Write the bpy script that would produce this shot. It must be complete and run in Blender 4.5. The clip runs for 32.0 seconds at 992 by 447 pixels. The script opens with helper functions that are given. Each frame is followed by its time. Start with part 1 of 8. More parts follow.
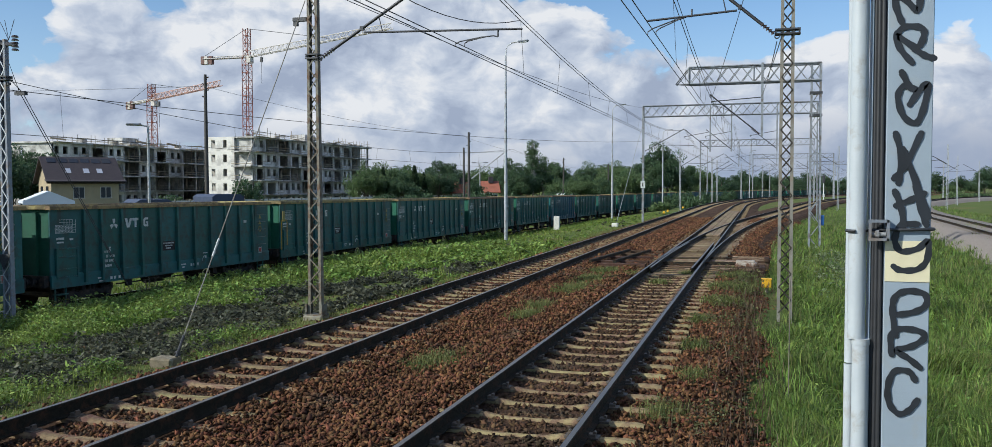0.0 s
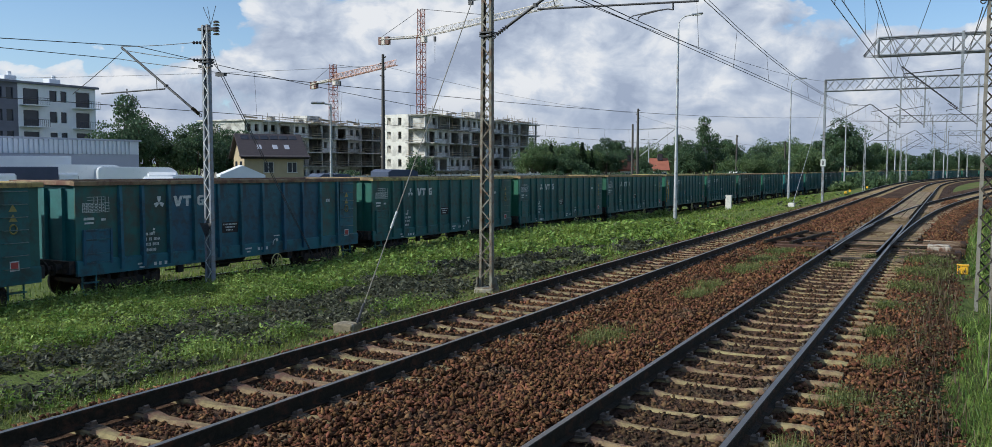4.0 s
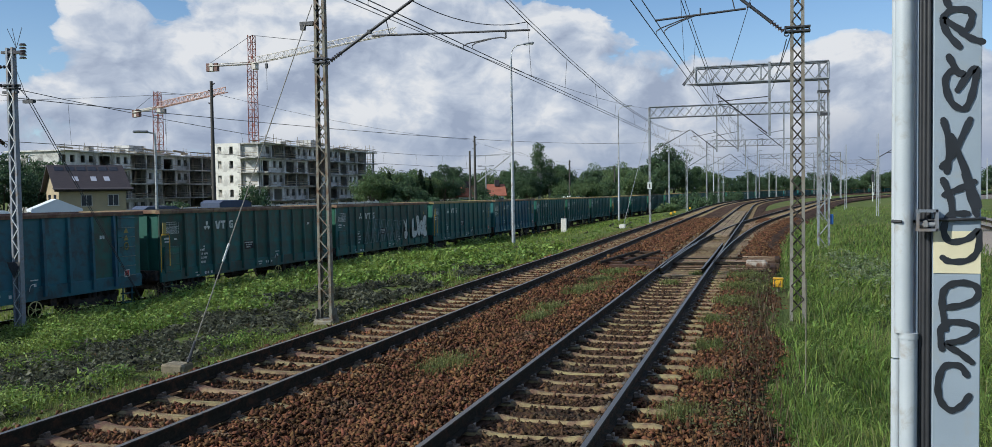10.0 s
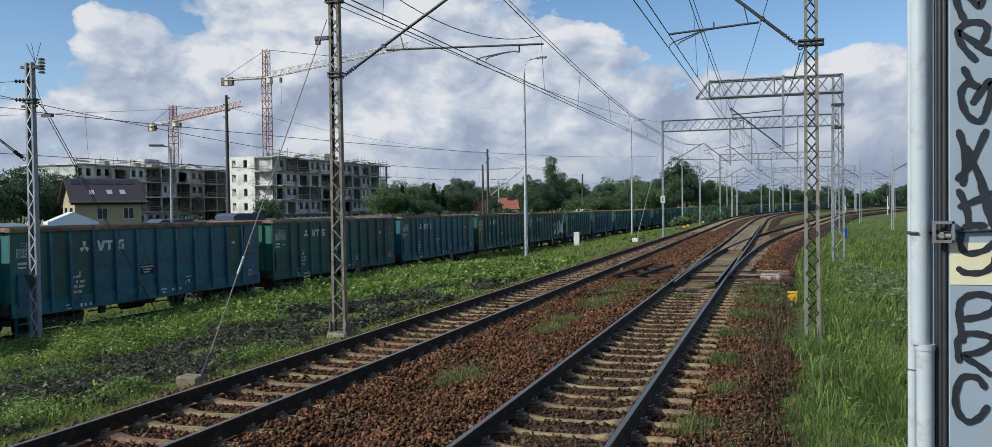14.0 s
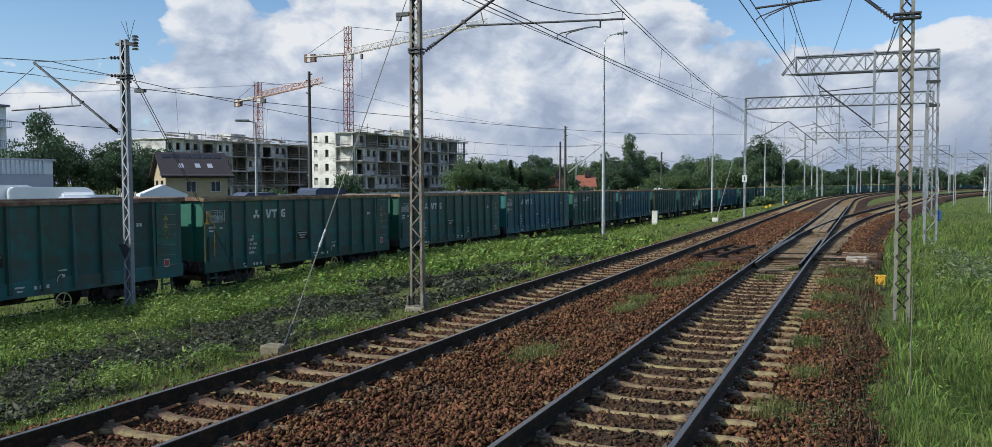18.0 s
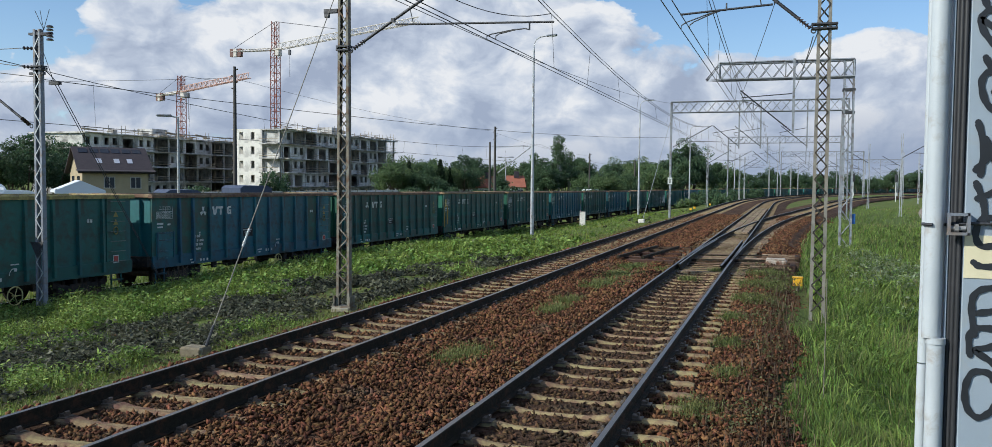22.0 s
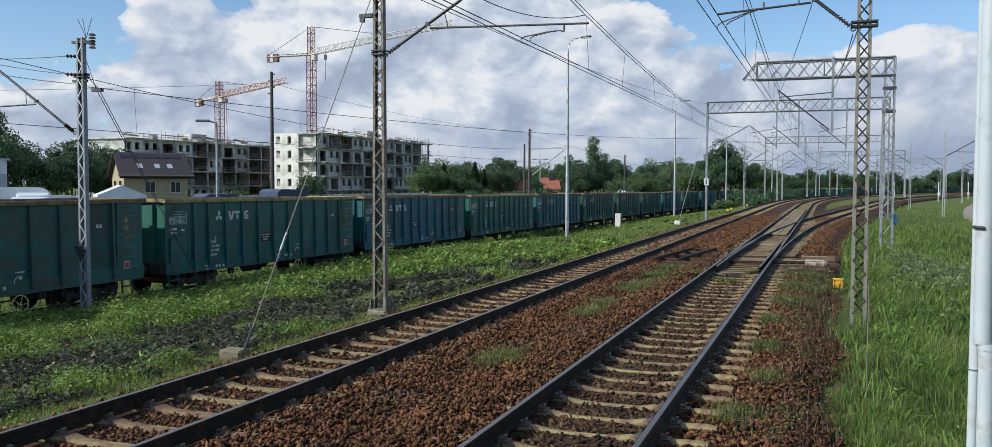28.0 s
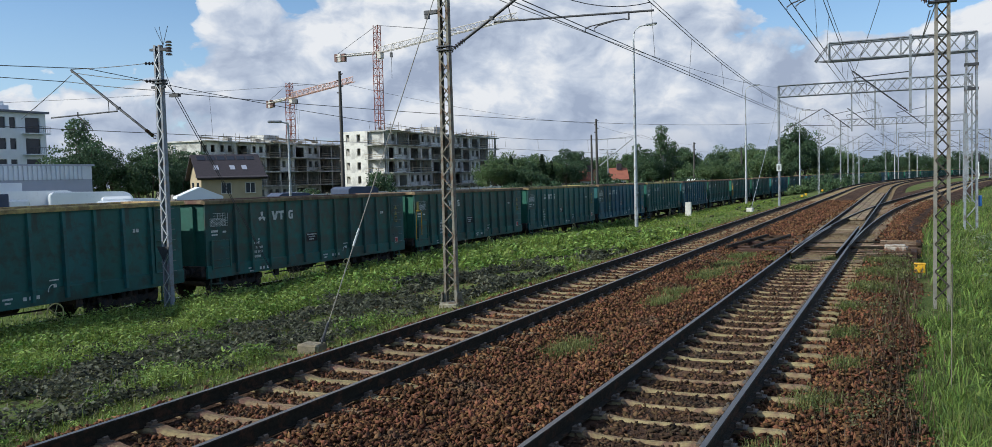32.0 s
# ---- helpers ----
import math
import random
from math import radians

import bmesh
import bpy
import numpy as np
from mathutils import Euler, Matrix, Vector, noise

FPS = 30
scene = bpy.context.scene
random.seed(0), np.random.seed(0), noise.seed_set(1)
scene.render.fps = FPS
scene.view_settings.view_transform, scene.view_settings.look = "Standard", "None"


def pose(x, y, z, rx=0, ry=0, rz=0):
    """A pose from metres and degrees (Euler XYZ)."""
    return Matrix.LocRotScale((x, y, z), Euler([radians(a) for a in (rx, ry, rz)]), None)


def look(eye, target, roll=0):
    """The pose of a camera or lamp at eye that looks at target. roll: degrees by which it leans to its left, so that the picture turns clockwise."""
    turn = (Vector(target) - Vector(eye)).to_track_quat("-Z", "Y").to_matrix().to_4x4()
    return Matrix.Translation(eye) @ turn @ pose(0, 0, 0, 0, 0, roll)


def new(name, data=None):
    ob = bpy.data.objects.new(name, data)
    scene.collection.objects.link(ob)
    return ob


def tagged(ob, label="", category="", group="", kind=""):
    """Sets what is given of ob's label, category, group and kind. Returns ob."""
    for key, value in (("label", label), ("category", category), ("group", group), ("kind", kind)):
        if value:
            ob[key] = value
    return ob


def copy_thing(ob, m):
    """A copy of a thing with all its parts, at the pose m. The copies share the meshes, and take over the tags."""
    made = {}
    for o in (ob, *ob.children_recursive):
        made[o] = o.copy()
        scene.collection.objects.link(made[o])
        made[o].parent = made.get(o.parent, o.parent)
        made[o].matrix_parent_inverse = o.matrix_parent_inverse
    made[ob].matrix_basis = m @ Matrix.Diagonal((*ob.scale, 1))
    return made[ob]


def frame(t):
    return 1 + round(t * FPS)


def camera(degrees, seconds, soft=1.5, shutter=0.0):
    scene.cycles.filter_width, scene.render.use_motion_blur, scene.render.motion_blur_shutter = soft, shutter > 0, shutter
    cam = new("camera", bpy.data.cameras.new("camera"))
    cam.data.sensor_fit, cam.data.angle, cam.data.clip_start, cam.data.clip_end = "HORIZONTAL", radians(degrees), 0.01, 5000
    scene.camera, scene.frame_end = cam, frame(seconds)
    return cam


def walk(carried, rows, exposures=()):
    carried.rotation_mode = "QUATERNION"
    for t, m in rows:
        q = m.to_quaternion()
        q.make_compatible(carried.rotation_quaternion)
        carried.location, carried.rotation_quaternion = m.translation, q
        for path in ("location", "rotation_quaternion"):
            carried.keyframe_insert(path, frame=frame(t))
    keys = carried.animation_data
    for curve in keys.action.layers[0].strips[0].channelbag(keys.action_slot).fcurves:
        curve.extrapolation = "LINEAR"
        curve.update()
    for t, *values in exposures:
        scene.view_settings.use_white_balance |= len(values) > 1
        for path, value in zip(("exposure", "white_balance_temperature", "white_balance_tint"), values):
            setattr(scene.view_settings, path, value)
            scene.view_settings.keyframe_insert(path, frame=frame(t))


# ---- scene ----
cam = camera(58.94, 32.0, soft=0.5)

# seconds, place, then heading, pitch and lean in degrees
PATH = (
    (0.0, 0.112, -0.051, 2.430, 16.736, -2.400, -0.103),
    (0.5, 0.105, -0.068, 2.428, 17.948, -2.627, -0.204),
    (1.0, 0.104, -0.057, 2.427, 18.626, -2.784, -0.209),
    (1.5, 0.095, -0.070, 2.425, 20.164, -3.089, -0.059),
    (2.0, 0.118, -0.135, 2.416, 25.440, -3.171, -0.227),
    (2.5, 0.086, -0.129, 2.396, 30.681, -3.323, -0.223),
    (4.5, 0.051, -0.098, 2.422, 25.346, -3.784, 0.449),
    (5.0, 0.043, -0.081, 2.425, 22.539, -3.131, 0.615),
    (5.5, 0.054, -0.062, 2.423, 20.311, -2.724, 0.614),
    (6.0, 0.058, -0.047, 2.418, 20.340, -2.773, 0.458),
    (6.5, 0.016, -0.033, 2.398, 20.449, -4.070, 0.273),
    (7.0, -0.011, -0.014, 2.406, 20.285, -3.977, -0.005),
    (7.5, -0.002, 0.009, 2.402, 19.158, -3.681, -0.077),
    (8.0, -0.005, -0.004, 2.397, 17.744, -3.219, -0.284),
    (8.5, -0.004, 0.002, 2.400, 16.934, -2.833, -0.559),
    (9.0, -0.000, -0.000, 2.400, 16.700, -2.650, -0.670),
    (9.5, 0.002, -0.005, 2.403, 16.866, -2.291, -0.741),
    (10.0, 0.007, -0.002, 2.402, 17.132, -2.182, -0.785),
    (10.5, 0.005, -0.016, 2.401, 17.280, -2.087, -0.786),
    (11.0, 0.003, -0.023, 2.401, 17.355, -2.007, -0.827),
    (11.5, 0.003, -0.023, 2.401, 17.394, -1.898, -0.829),
    (12.0, 0.002, -0.025, 2.405, 17.451, -1.574, -0.869),
    (12.5, 0.004, -0.024, 2.406, 17.480, -1.271, -0.901),
    (13.0, 0.005, -0.024, 2.406, 17.496, -0.960, -1.005),
    (13.5, -0.001, -0.039, 2.400, 17.692, -1.029, -0.916),
    (14.0, 0.001, -0.034, 2.396, 17.948, -1.290, -0.747),
    (14.5, 0.006, -0.037, 2.399, 18.161, -1.327, -0.669),
    (16.5, -0.014, -0.024, 2.400, 17.662, -1.367, -0.382),
    (17.0, -0.019, -0.016, 2.399, 17.660, -2.029, -0.600),
    (17.5, -0.023, 0.004, 2.398, 18.628, -2.350, -0.420),
    (18.0, -0.035, -0.011, 2.389, 22.948, -2.748, -0.119),
    (18.5, -0.050, 0.010, 2.392, 23.011, -2.913, 0.044),
    (19.0, -0.051, 0.015, 2.400, 22.948, -3.027, 0.245),
    (19.5, -0.042, 0.022, 2.401, 22.154, -3.072, 0.531),
    (20.0, -0.027, 0.022, 2.405, 21.101, -2.993, 0.575),
    (20.5, -0.030, 0.034, 2.402, 19.991, -2.997, 0.417),
    (21.0, -0.032, 0.035, 2.406, 19.421, -2.899, 0.486),
    (21.5, -0.025, 0.031, 2.405, 18.885, -2.802, 0.563),
    (22.0, -0.013, 0.011, 2.406, 18.335, -2.748, 0.548),
    (22.5, -0.004, 0.031, 2.414, 17.875, -2.879, 0.450),
    (23.0, 0.003, 0.031, 2.416, 17.677, -2.821, -0.599),
    (23.5, -0.021, 0.006, 2.400, 20.401, -3.067, -0.931),
    (24.0, -0.033, -0.003, 2.398, 22.583, -3.298, -1.020),
    (24.5, -0.020, -0.012, 2.399, 23.245, -3.602, -1.025),
    (26.5, -0.054, 0.023, 2.400, 22.789, -3.369, 0.005),
    (27.0, -0.052, 0.031, 2.412, 22.077, -3.077, 0.158),
    (27.5, -0.019, 0.031, 2.418, 21.064, -2.962, 0.261),
    (28.0, -0.030, 0.024, 2.414, 20.607, -2.619, 0.171),
    (28.5, -0.028, 0.026, 2.416, 20.513, -2.371, -0.027),
    (29.0, -0.023, 0.014, 2.409, 20.598, -2.374, -0.350),
    (29.5, -0.013, -0.018, 2.410, 21.169, -2.444, -0.606),
    (30.0, -0.014, 0.002, 2.398, 22.229, -2.588, -0.978),
    (30.5, 0.004, -0.006, 2.405, 23.013, -2.913, -1.445),
    (31.0, -0.005, -0.028, 2.399, 24.145, -2.944, -1.608),
    (31.5, -0.009, -0.025, 2.416, 24.843, -2.920, -1.669),
    (32.0, -0.014, -0.036, 2.405, 25.080, -3.045, -1.428),
)
walk(cam, [(t, pose(x, y, z, 90 + p, 0, w) @ pose(0, 0, 0, 0, 0, r)) for t, x, y, z, w, p, r in PATH],
     ((0.0, -0.06), (8.0, -0.08), (11.0, -0.16), (14.0, -0.16), (17.0, -0.08), (24.0, -0.03), (32.0, -0.03)))

# ---- light ----
SUN_AZ, SUN_EL = 230.0, 32.0          # compass bearing with +y as north, degrees
to_sun = Vector((math.sin(radians(SUN_AZ)) * math.cos(radians(SUN_EL)), math.cos(radians(SUN_AZ)) * math.cos(radians(SUN_EL)), math.sin(radians(SUN_EL))))
sun = new("sun", bpy.data.lights.new("sun", "SUN"))
sun.data.energy, sun.data.angle, sun.data.color = 5.0, radians(0.6), (0.97, 0.975, 0.89)
sun.matrix_world = look((0, 0, 60), Vector((0, 0, 60)) - to_sun)


class Nodes:
    """Short hand for building a node tree."""

    def __init__(self, tree):
        self.t, self.n, self.l = tree, tree.nodes, tree.links

    def add(self, kind, ins=None, **props):
        node = self.n.new(kind)
        for key, value in props.items():
            setattr(node, key, value)
        for key, value in (ins or {}).items():
            if isinstance(value, bpy.types.NodeSocket):
                self.l.new(value, node.inputs[key])
            else:
                node.inputs[key].default_value = value
        return node

    def math(self, op, a, b=0.0, c=0.0):
        node = self.add("ShaderNodeMath", {0: a, 1: b, 2: c}, operation=op)
        return node.outputs[0]

    def ramp(self, fac, stops):
        node = self.add("ShaderNodeValToRGB", {"Fac": fac})
        els = node.color_ramp.elements
        while len(els) < len(stops):
            els.new(0.5)
        for e, (p, c) in zip(els, stops):
            e.position, e.color = p, (*c, 1) if len(c) == 3 else c
        return node.outputs["Color"]

    def mix(self, fac, a, b, blend="MIX"):
        node = self.add("ShaderNodeMix", data_type="RGBA", blend_type=blend)
        for key, value in ((0, fac), (6, a), (7, b)):
            if isinstance(value, bpy.types.NodeSocket):
                self.l.new(value, node.inputs[key])
            else:
                node.inputs[key].default_value = value if key == 0 else (*value[:3], 1)
        return node.outputs[2]

    def noise(self, vec, scale, detail=4.0, rough=0.55, distort=0.0):
        return self.add("ShaderNodeTexNoise", {"Vector": vec, "Scale": scale, "Detail": detail, "Roughness": rough, "Distortion": distort}).outputs["Fac"]


def build_world():
    world = bpy.data.worlds.new("sky")
    scene.world = world
    world.use_nodes = True
    N = Nodes(world.node_tree)
    N.n.clear()
    sky = N.add("ShaderNodeTexSky", sky_type="NISHITA", sun_disc=False, sun_elevation=radians(SUN_EL), sun_rotation=radians(SUN_AZ),
                air_density=1.0, dust_density=0.6, ozone_density=1.6)
    co = N.add("ShaderNodeTexCoord").outputs["Generated"]
    sep = N.add("ShaderNodeSeparateXYZ", {0: co})
    el = sep.outputs[2]
    # cumulus: noise on the dome, stretched along the horizon, with finer billows
    vec = N.add("ShaderNodeMapping", {"Vector": co, "Location": (3.1, 1.7, 0.35), "Scale": (1.0, 1.0, 1.55)}).outputs[0]
    warp = N.add("ShaderNodeTexNoise", {"Vector": vec, "Scale": 9.0, "Detail": 3.0}).outputs["Color"]
    w2 = N.add("ShaderNodeVectorMath", {0: warp, 1: (0.5, 0.5, 0.5)}, operation="SUBTRACT").outputs[0]
    w3 = N.add("ShaderNodeVectorMath", {0: w2, "Scale": 0.07}, operation="SCALE").outputs[0]
    v2 = N.add("ShaderNodeVectorMath", {0: vec, 1: w3}, operation="ADD").outputs[0]
    body = N.noise(v2, 7.5, 10.0, 0.53)
    up = N.add("ShaderNodeVectorMath", {0: v2, 1: (-0.020, -0.010, 0.034)}, operation="ADD").outputs[0]
    body_up = N.noise(up, 7.5, 8.0, 0.53)
    az = N.math("ARCTAN2", sep.outputs[0], sep.outputs[1])

    def blob(a, e, wa, we):
        da = N.math("DIVIDE", N.math("SUBTRACT", az, radians(a)), radians(wa))
        de = N.math("DIVIDE", N.math("SUBTRACT", el, math.sin(radians(e))), radians(we))
        r = N.math("ADD", N.math("MULTIPLY", da, da), N.math("MULTIPLY", de, de))
        return N.math("POWER", 2.718, N.math("MULTIPLY", r, -1.0))

    cover = 0.0
    for a, e, wa, we, g in SKY_BLOBS:
        cover = N.math("ADD", N.math("MULTIPLY", blob(a, e, wa, we), g), cover)
    dens = N.math("ADD", body, cover)
    alpha = N.ramp(dens, ((0.505, (0, 0, 0)), (0.522, (0.66, 0.66, 0.66)), (0.56, (1, 1, 1))))
    lit = N.math("ADD", N.math("MULTIPLY", N.math("SUBTRACT", body, body_up), 2.4), 0.50)
    # finer billows on top of the large ones
    fine = N.noise(v2, 24.0, 6.0, 0.6)
    fine_up = N.noise(N.add("ShaderNodeVectorMath", {0: v2, 1: (-0.006, -0.004, 0.011)}, operation="ADD").outputs[0], 24.0, 6.0, 0.6)
    lit = N.math("ADD", lit, N.math("MULTIPLY", N.math("SUBTRACT", fine, fine_up), 0.55))
    lit = N.math("SUBTRACT", lit, N.math("MULTIPLY", N.math("SUBTRACT", dens, 0.60), 0.28))
    tone = N.ramp(lit, ((0.12, (0.38, 0.455, 0.605)), (0.36, (0.53, 0.61, 0.75)), (0.52, (0.68, 0.745, 0.85)), (0.68, (0.87, 0.90, 0.945))))
    tone = N.mix(N.ramp(el, ((0.0, (0.75, 0.75, 0.75)), (0.085, (0, 0, 0)))), tone, (0.32, 0.40, 0.56))
    # a greyer bank low over the far right of the line
    tone = N.mix(N.math("MULTIPLY", blob(13, 1.5, 16, 3.0), 0.75), tone, (0.325, 0.40, 0.555))
    # cloud tones and clear sky are joined at the strength of the real sky
    clouds = N.add("ShaderNodeBackground", {"Color": tone, "Strength": 0.95})
    haze = N.ramp(el, ((0.0, (1, 1, 1)), (0.22, (0, 0, 0))))
    clear = N.mix(N.math("MULTIPLY", haze, 0.45), N.mix(1.0, sky.outputs[0], (0.66, 0.83, 1.0), "MULTIPLY"), (4.2, 5.4, 7.2))
    blue = N.add("ShaderNodeBackground", {"Color": clear, "Strength": 0.145})
    mix = N.add("ShaderNodeMixShader", {0: alpha, 1: blue.outputs[0], 2: clouds.outputs[0]})
    N.add("ShaderNodeOutputWorld", {0: mix.outputs[0]})


# cloud banks and clear gaps: bearing, height, half widths in degrees, gain
SKY_BLOBS = (
    (-22, 2.5, 60, 6.5, 0.20), (-28, 10, 12, 7, 0.16), (-38.7, 6.8, 2.5, 2.2, 0.16), (-54, 9.5, 9, 5.5, -0.36), (-4, 11.9, 9.0, 3.6, -0.34), (-13, 10.5, 4, 1.6, 0.14),
    (5.4, 7.6, 2.6, 2.6, 0.22), (8.5, 5.5, 3, 2.2, 0.16), (7, 12.6, 9, 3.6, -0.30), (16, 10, 7, 5, -0.16), (-47, 13, 5, 5, -0.12), (-14, 5, 8, 3.5, 0.08), (-2, 5.5, 9, 2.6, 0.14), (60, 30, 60, 30, -0.03), (170, 35, 50, 30, -0.10),
)
build_world()

# ---- materials ----
def material(name, c1, c2=None, rough=0.8, metal=0.0, scale=8.0, bump=0.0, bump_scale=60.0, spots=None, spot_scale=3.0, spot_amount=0.35,
             vary=0.0, island=0.0, spec=0.5, stretch=(1, 1, 1), coat=0.0, trans=0.0, dist=0.02):
    """Paint or mineral with grain at one scale, stains at a second, and fine relief."""
    m = bpy.data.materials.new(name)
    m.use_nodes = True
    N = Nodes(m.node_tree)
    bsdf = N.n["Principled BSDF"]
    co = N.add("ShaderNodeTexCoord").outputs["Object"]
    co = N.add("ShaderNodeMapping", {"Vector": co, "Scale": stretch}).outputs[0]
    c2 = c2 or tuple(v * 0.75 for v in c1)
    col = N.mix(N.ramp(N.noise(co, scale, 6.0, 0.62), ((0.32, (0, 0, 0)), (0.68, (1, 1, 1)))), c1, c2)
    if spots:
        k = N.ramp(N.noise(co, spot_scale, 5.0, 0.65, 0.4), ((0.62 - spot_amount * 0.5, (0, 0, 0)), (0.78 - spot_amount * 0.5, (1, 1, 1))))
        col = N.mix(k, col, spots)
    if vary or island:
        rnd = N.add("ShaderNodeNewGeometry").outputs["Random Per Island"] if island else N.add("ShaderNodeObjectInfo").outputs["Random"]
        amp = island or vary
        hsv = N.add("ShaderNodeHueSaturation", {"Color": col, "Value": N.math("MULTIPLY_ADD", rnd, 2 * amp, 1 - amp),
                                                "Hue": N.math("MULTIPLY_ADD", N.math("FRACT", N.math("MULTIPLY", rnd, 7.13)), 0.04, 0.48)})
        col = hsv.outputs[0]
    N.l.new(col, bsdf.inputs["Base Color"])
    rn = N.math("MULTIPLY_ADD", N.noise(co, scale * 2.3, 3.0), 0.25, rough - 0.12)
    N.l.new(rn, bsdf.inputs["Roughness"])
    bsdf.inputs["Metallic"].default_value = metal
    bsdf.inputs["Specular IOR Level"].default_value = spec
    if coat:
        bsdf.inputs["Coat Weight"].default_value = coat
    if trans:
        bsdf.inputs["Transmission Weight"].default_value = trans
    if bump:
        b = N.add("ShaderNodeBump", {"Height": N.noise(co, bump_scale, 5.0, 0.6), "Strength": bump, "Distance": dist})
        N.l.new(b.outputs[0], bsdf.inputs["Normal"])
    return m


def leaf_material(name, c1, c2, scale=0.6, amp=0.35):
    """Foliage: thin leaves that let some light through, varied leaf by leaf and patch by patch."""
    m = bpy.data.materials.new(name)
    m.use_nodes = True
    N = Nodes(m.node_tree)
    bsdf = N.n["Principled BSDF"]
    co = N.add("ShaderNodeTexCoord").outputs["Object"]
    col = N.mix(N.ramp(N.noise(co, scale, 4.0), ((0.35, (0, 0, 0)), (0.65, (1, 1, 1)))), c1, c2)
    rnd = N.add("ShaderNodeNewGeometry").outputs["Random Per Island"]
    col = N.add("ShaderNodeHueSaturation", {"Color": col, "Value": N.math("MULTIPLY_ADD", rnd, 2 * amp, 1 - amp),
                                            "Hue": N.math("MULTIPLY_ADD", N.math("FRACT", N.math("MULTIPLY", rnd, 5.7)), 0.05, 0.475)}).outputs[0]
    N.l.new(col, bsdf.inputs["Base Color"])
    bsdf.inputs["Roughness"].default_value = 0.55
    bsdf.inputs["Specular IOR Level"].default_value = 0.3
    tr = N.add("ShaderNodeBsdfTranslucent", {"Color": col})
    mix = N.add("ShaderNodeMixShader", {0: 0.35, 1: bsdf.outputs[0], 2: tr.outputs[0]})
    N.l.new(mix.outputs[0], N.n["Material Output"].inputs[0])
    return m


M = {}
M["rail_side"] = material("rusty_rail_web", (0.030, 0.027, 0.019), (0.014, 0.013, 0.010), 0.75, 0.2, 20, 0.3, 90, (0.07, 0.036, 0.022), 6, 0.25, spec=0.15)
M["rail_top"] = material("dull_polished_rail_head", (0.33, 0.285, 0.245), (0.21, 0.18, 0.155), 0.40, 1.0, 30, stretch=(8, 1, 8))
M["sleeper"] = material("weathered_sleeper_concrete", (0.30, 0.235, 0.13), (0.205, 0.158, 0.088), 0.9, 0, 9, 0.5, 70, (0.16, 0.10, 0.07), 5, 0.35, vary=0.16, spec=0.12)
M["timber"] = material("old_timber_bearer", (0.20, 0.135, 0.085), (0.10, 0.068, 0.045), 0.88, 0, 6, 0.5, 50, (0.32, 0.25, 0.18), 4, 0.3, vary=0.25, stretch=(0.4, 4, 4), spec=0.12)
M["stone"] = material("brown_ballast_stone", (0.172, 0.080, 0.041), (0.058, 0.029, 0.016), 0.85, 0, 3, 0.4, 60, (0.085, 0.058, 0.04), 0.9, 0.15, island=0.6, spec=0.12)
M["stone_dirty"] = material("oil_stained_ballast_stone", (0.115, 0.064, 0.036), (0.040, 0.025, 0.015), 0.85, 0, 3, 0.4, 60, (0.05, 0.04, 0.03), 0.9, 0.25, island=0.55, spec=0.12)
M["ballast"] = material("ballast_bed", (0.066, 0.037, 0.024), (0.030, 0.018, 0.012), 0.95, 0, 26, 1.0, 38, (0.115, 0.068, 0.045), 1.2, 0.3, dist=0.04, spec=0.12)
M["grey_stone"] = material("grey_ballast_stone", (0.34, 0.30, 0.27), (0.2, 0.17, 0.15), 0.92, 0, 16, 0.4, 60, island=0.35, spec=0.12)
M["steel"] = material("galvanised_steel", (0.42, 0.45, 0.48), (0.30, 0.32, 0.34), 0.5, 0.3, 10, 0.1, 60, (0.20, 0.17, 0.15), 4, 0.2)
M["gantry_steel"] = material("dull_gantry_zinc", (0.29, 0.32, 0.35), (0.20, 0.22, 0.245), 0.55, 0.2, 6, 0.1, 60, (0.14, 0.12, 0.11), 3, 0.25)
M["mast_brown"] = material("weathered_mast_paint", (0.225, 0.22, 0.185), (0.145, 0.135, 0.11), 0.7, 0.25, 9, 0.2, 70, (0.13, 0.08, 0.05), 5, 0.3)
M["mast_rust"] = material("rusty_mast_paint", (0.275, 0.265, 0.235), (0.18, 0.17, 0.145), 0.7, 0.2, 9, 0.2, 70, (0.22, 0.19, 0.15), 5, 0.3)
M["mast_grey"] = material("grey_mast_paint", (0.24, 0.27, 0.315), (0.17, 0.19, 0.225), 0.55, 0.2, 7, 0.1, 70, (0.2, 0.15, 0.11), 4, 0.2)
M["dark_steel"] = material("dark_fitting_steel", (0.075, 0.078, 0.085), (0.045, 0.045, 0.05), 0.55, 0.5, 18, 0.2, 80)
M["wire"] = material("contact_wire_copper", (0.085, 0.08, 0.078), (0.05, 0.047, 0.045), 0.5, 0.6, 10)
M["insulator"] = material("brown_insulator_glaze", (0.045, 0.028, 0.022), (0.03, 0.02, 0.018), 0.2, 0.0, 10, coat=0.4)
M["concrete"] = material("raw_concrete", (0.30, 0.275, 0.20), (0.19, 0.17, 0.125), 0.9, 0, 6, 0.4, 50, (0.2, 0.19, 0.16), 2.5, 0.3)
M["green"] = material("dark_green_wagon_paint", (0.009, 0.112, 0.105), (0.008, 0.082, 0.08), 0.5, 0, 2.2, 0.08, 40, (0.022, 0.05, 0.042), 1.6, 0.3, spec=0.45, vary=0.15)
M["blue"] = material("blue_green_wagon_paint", (0.009, 0.110, 0.155), (0.008, 0.080, 0.118), 0.5, 0, 2.2, 0.08, 40, (0.02, 0.045, 0.06), 1.6, 0.3, spec=0.45, vary=0.15)
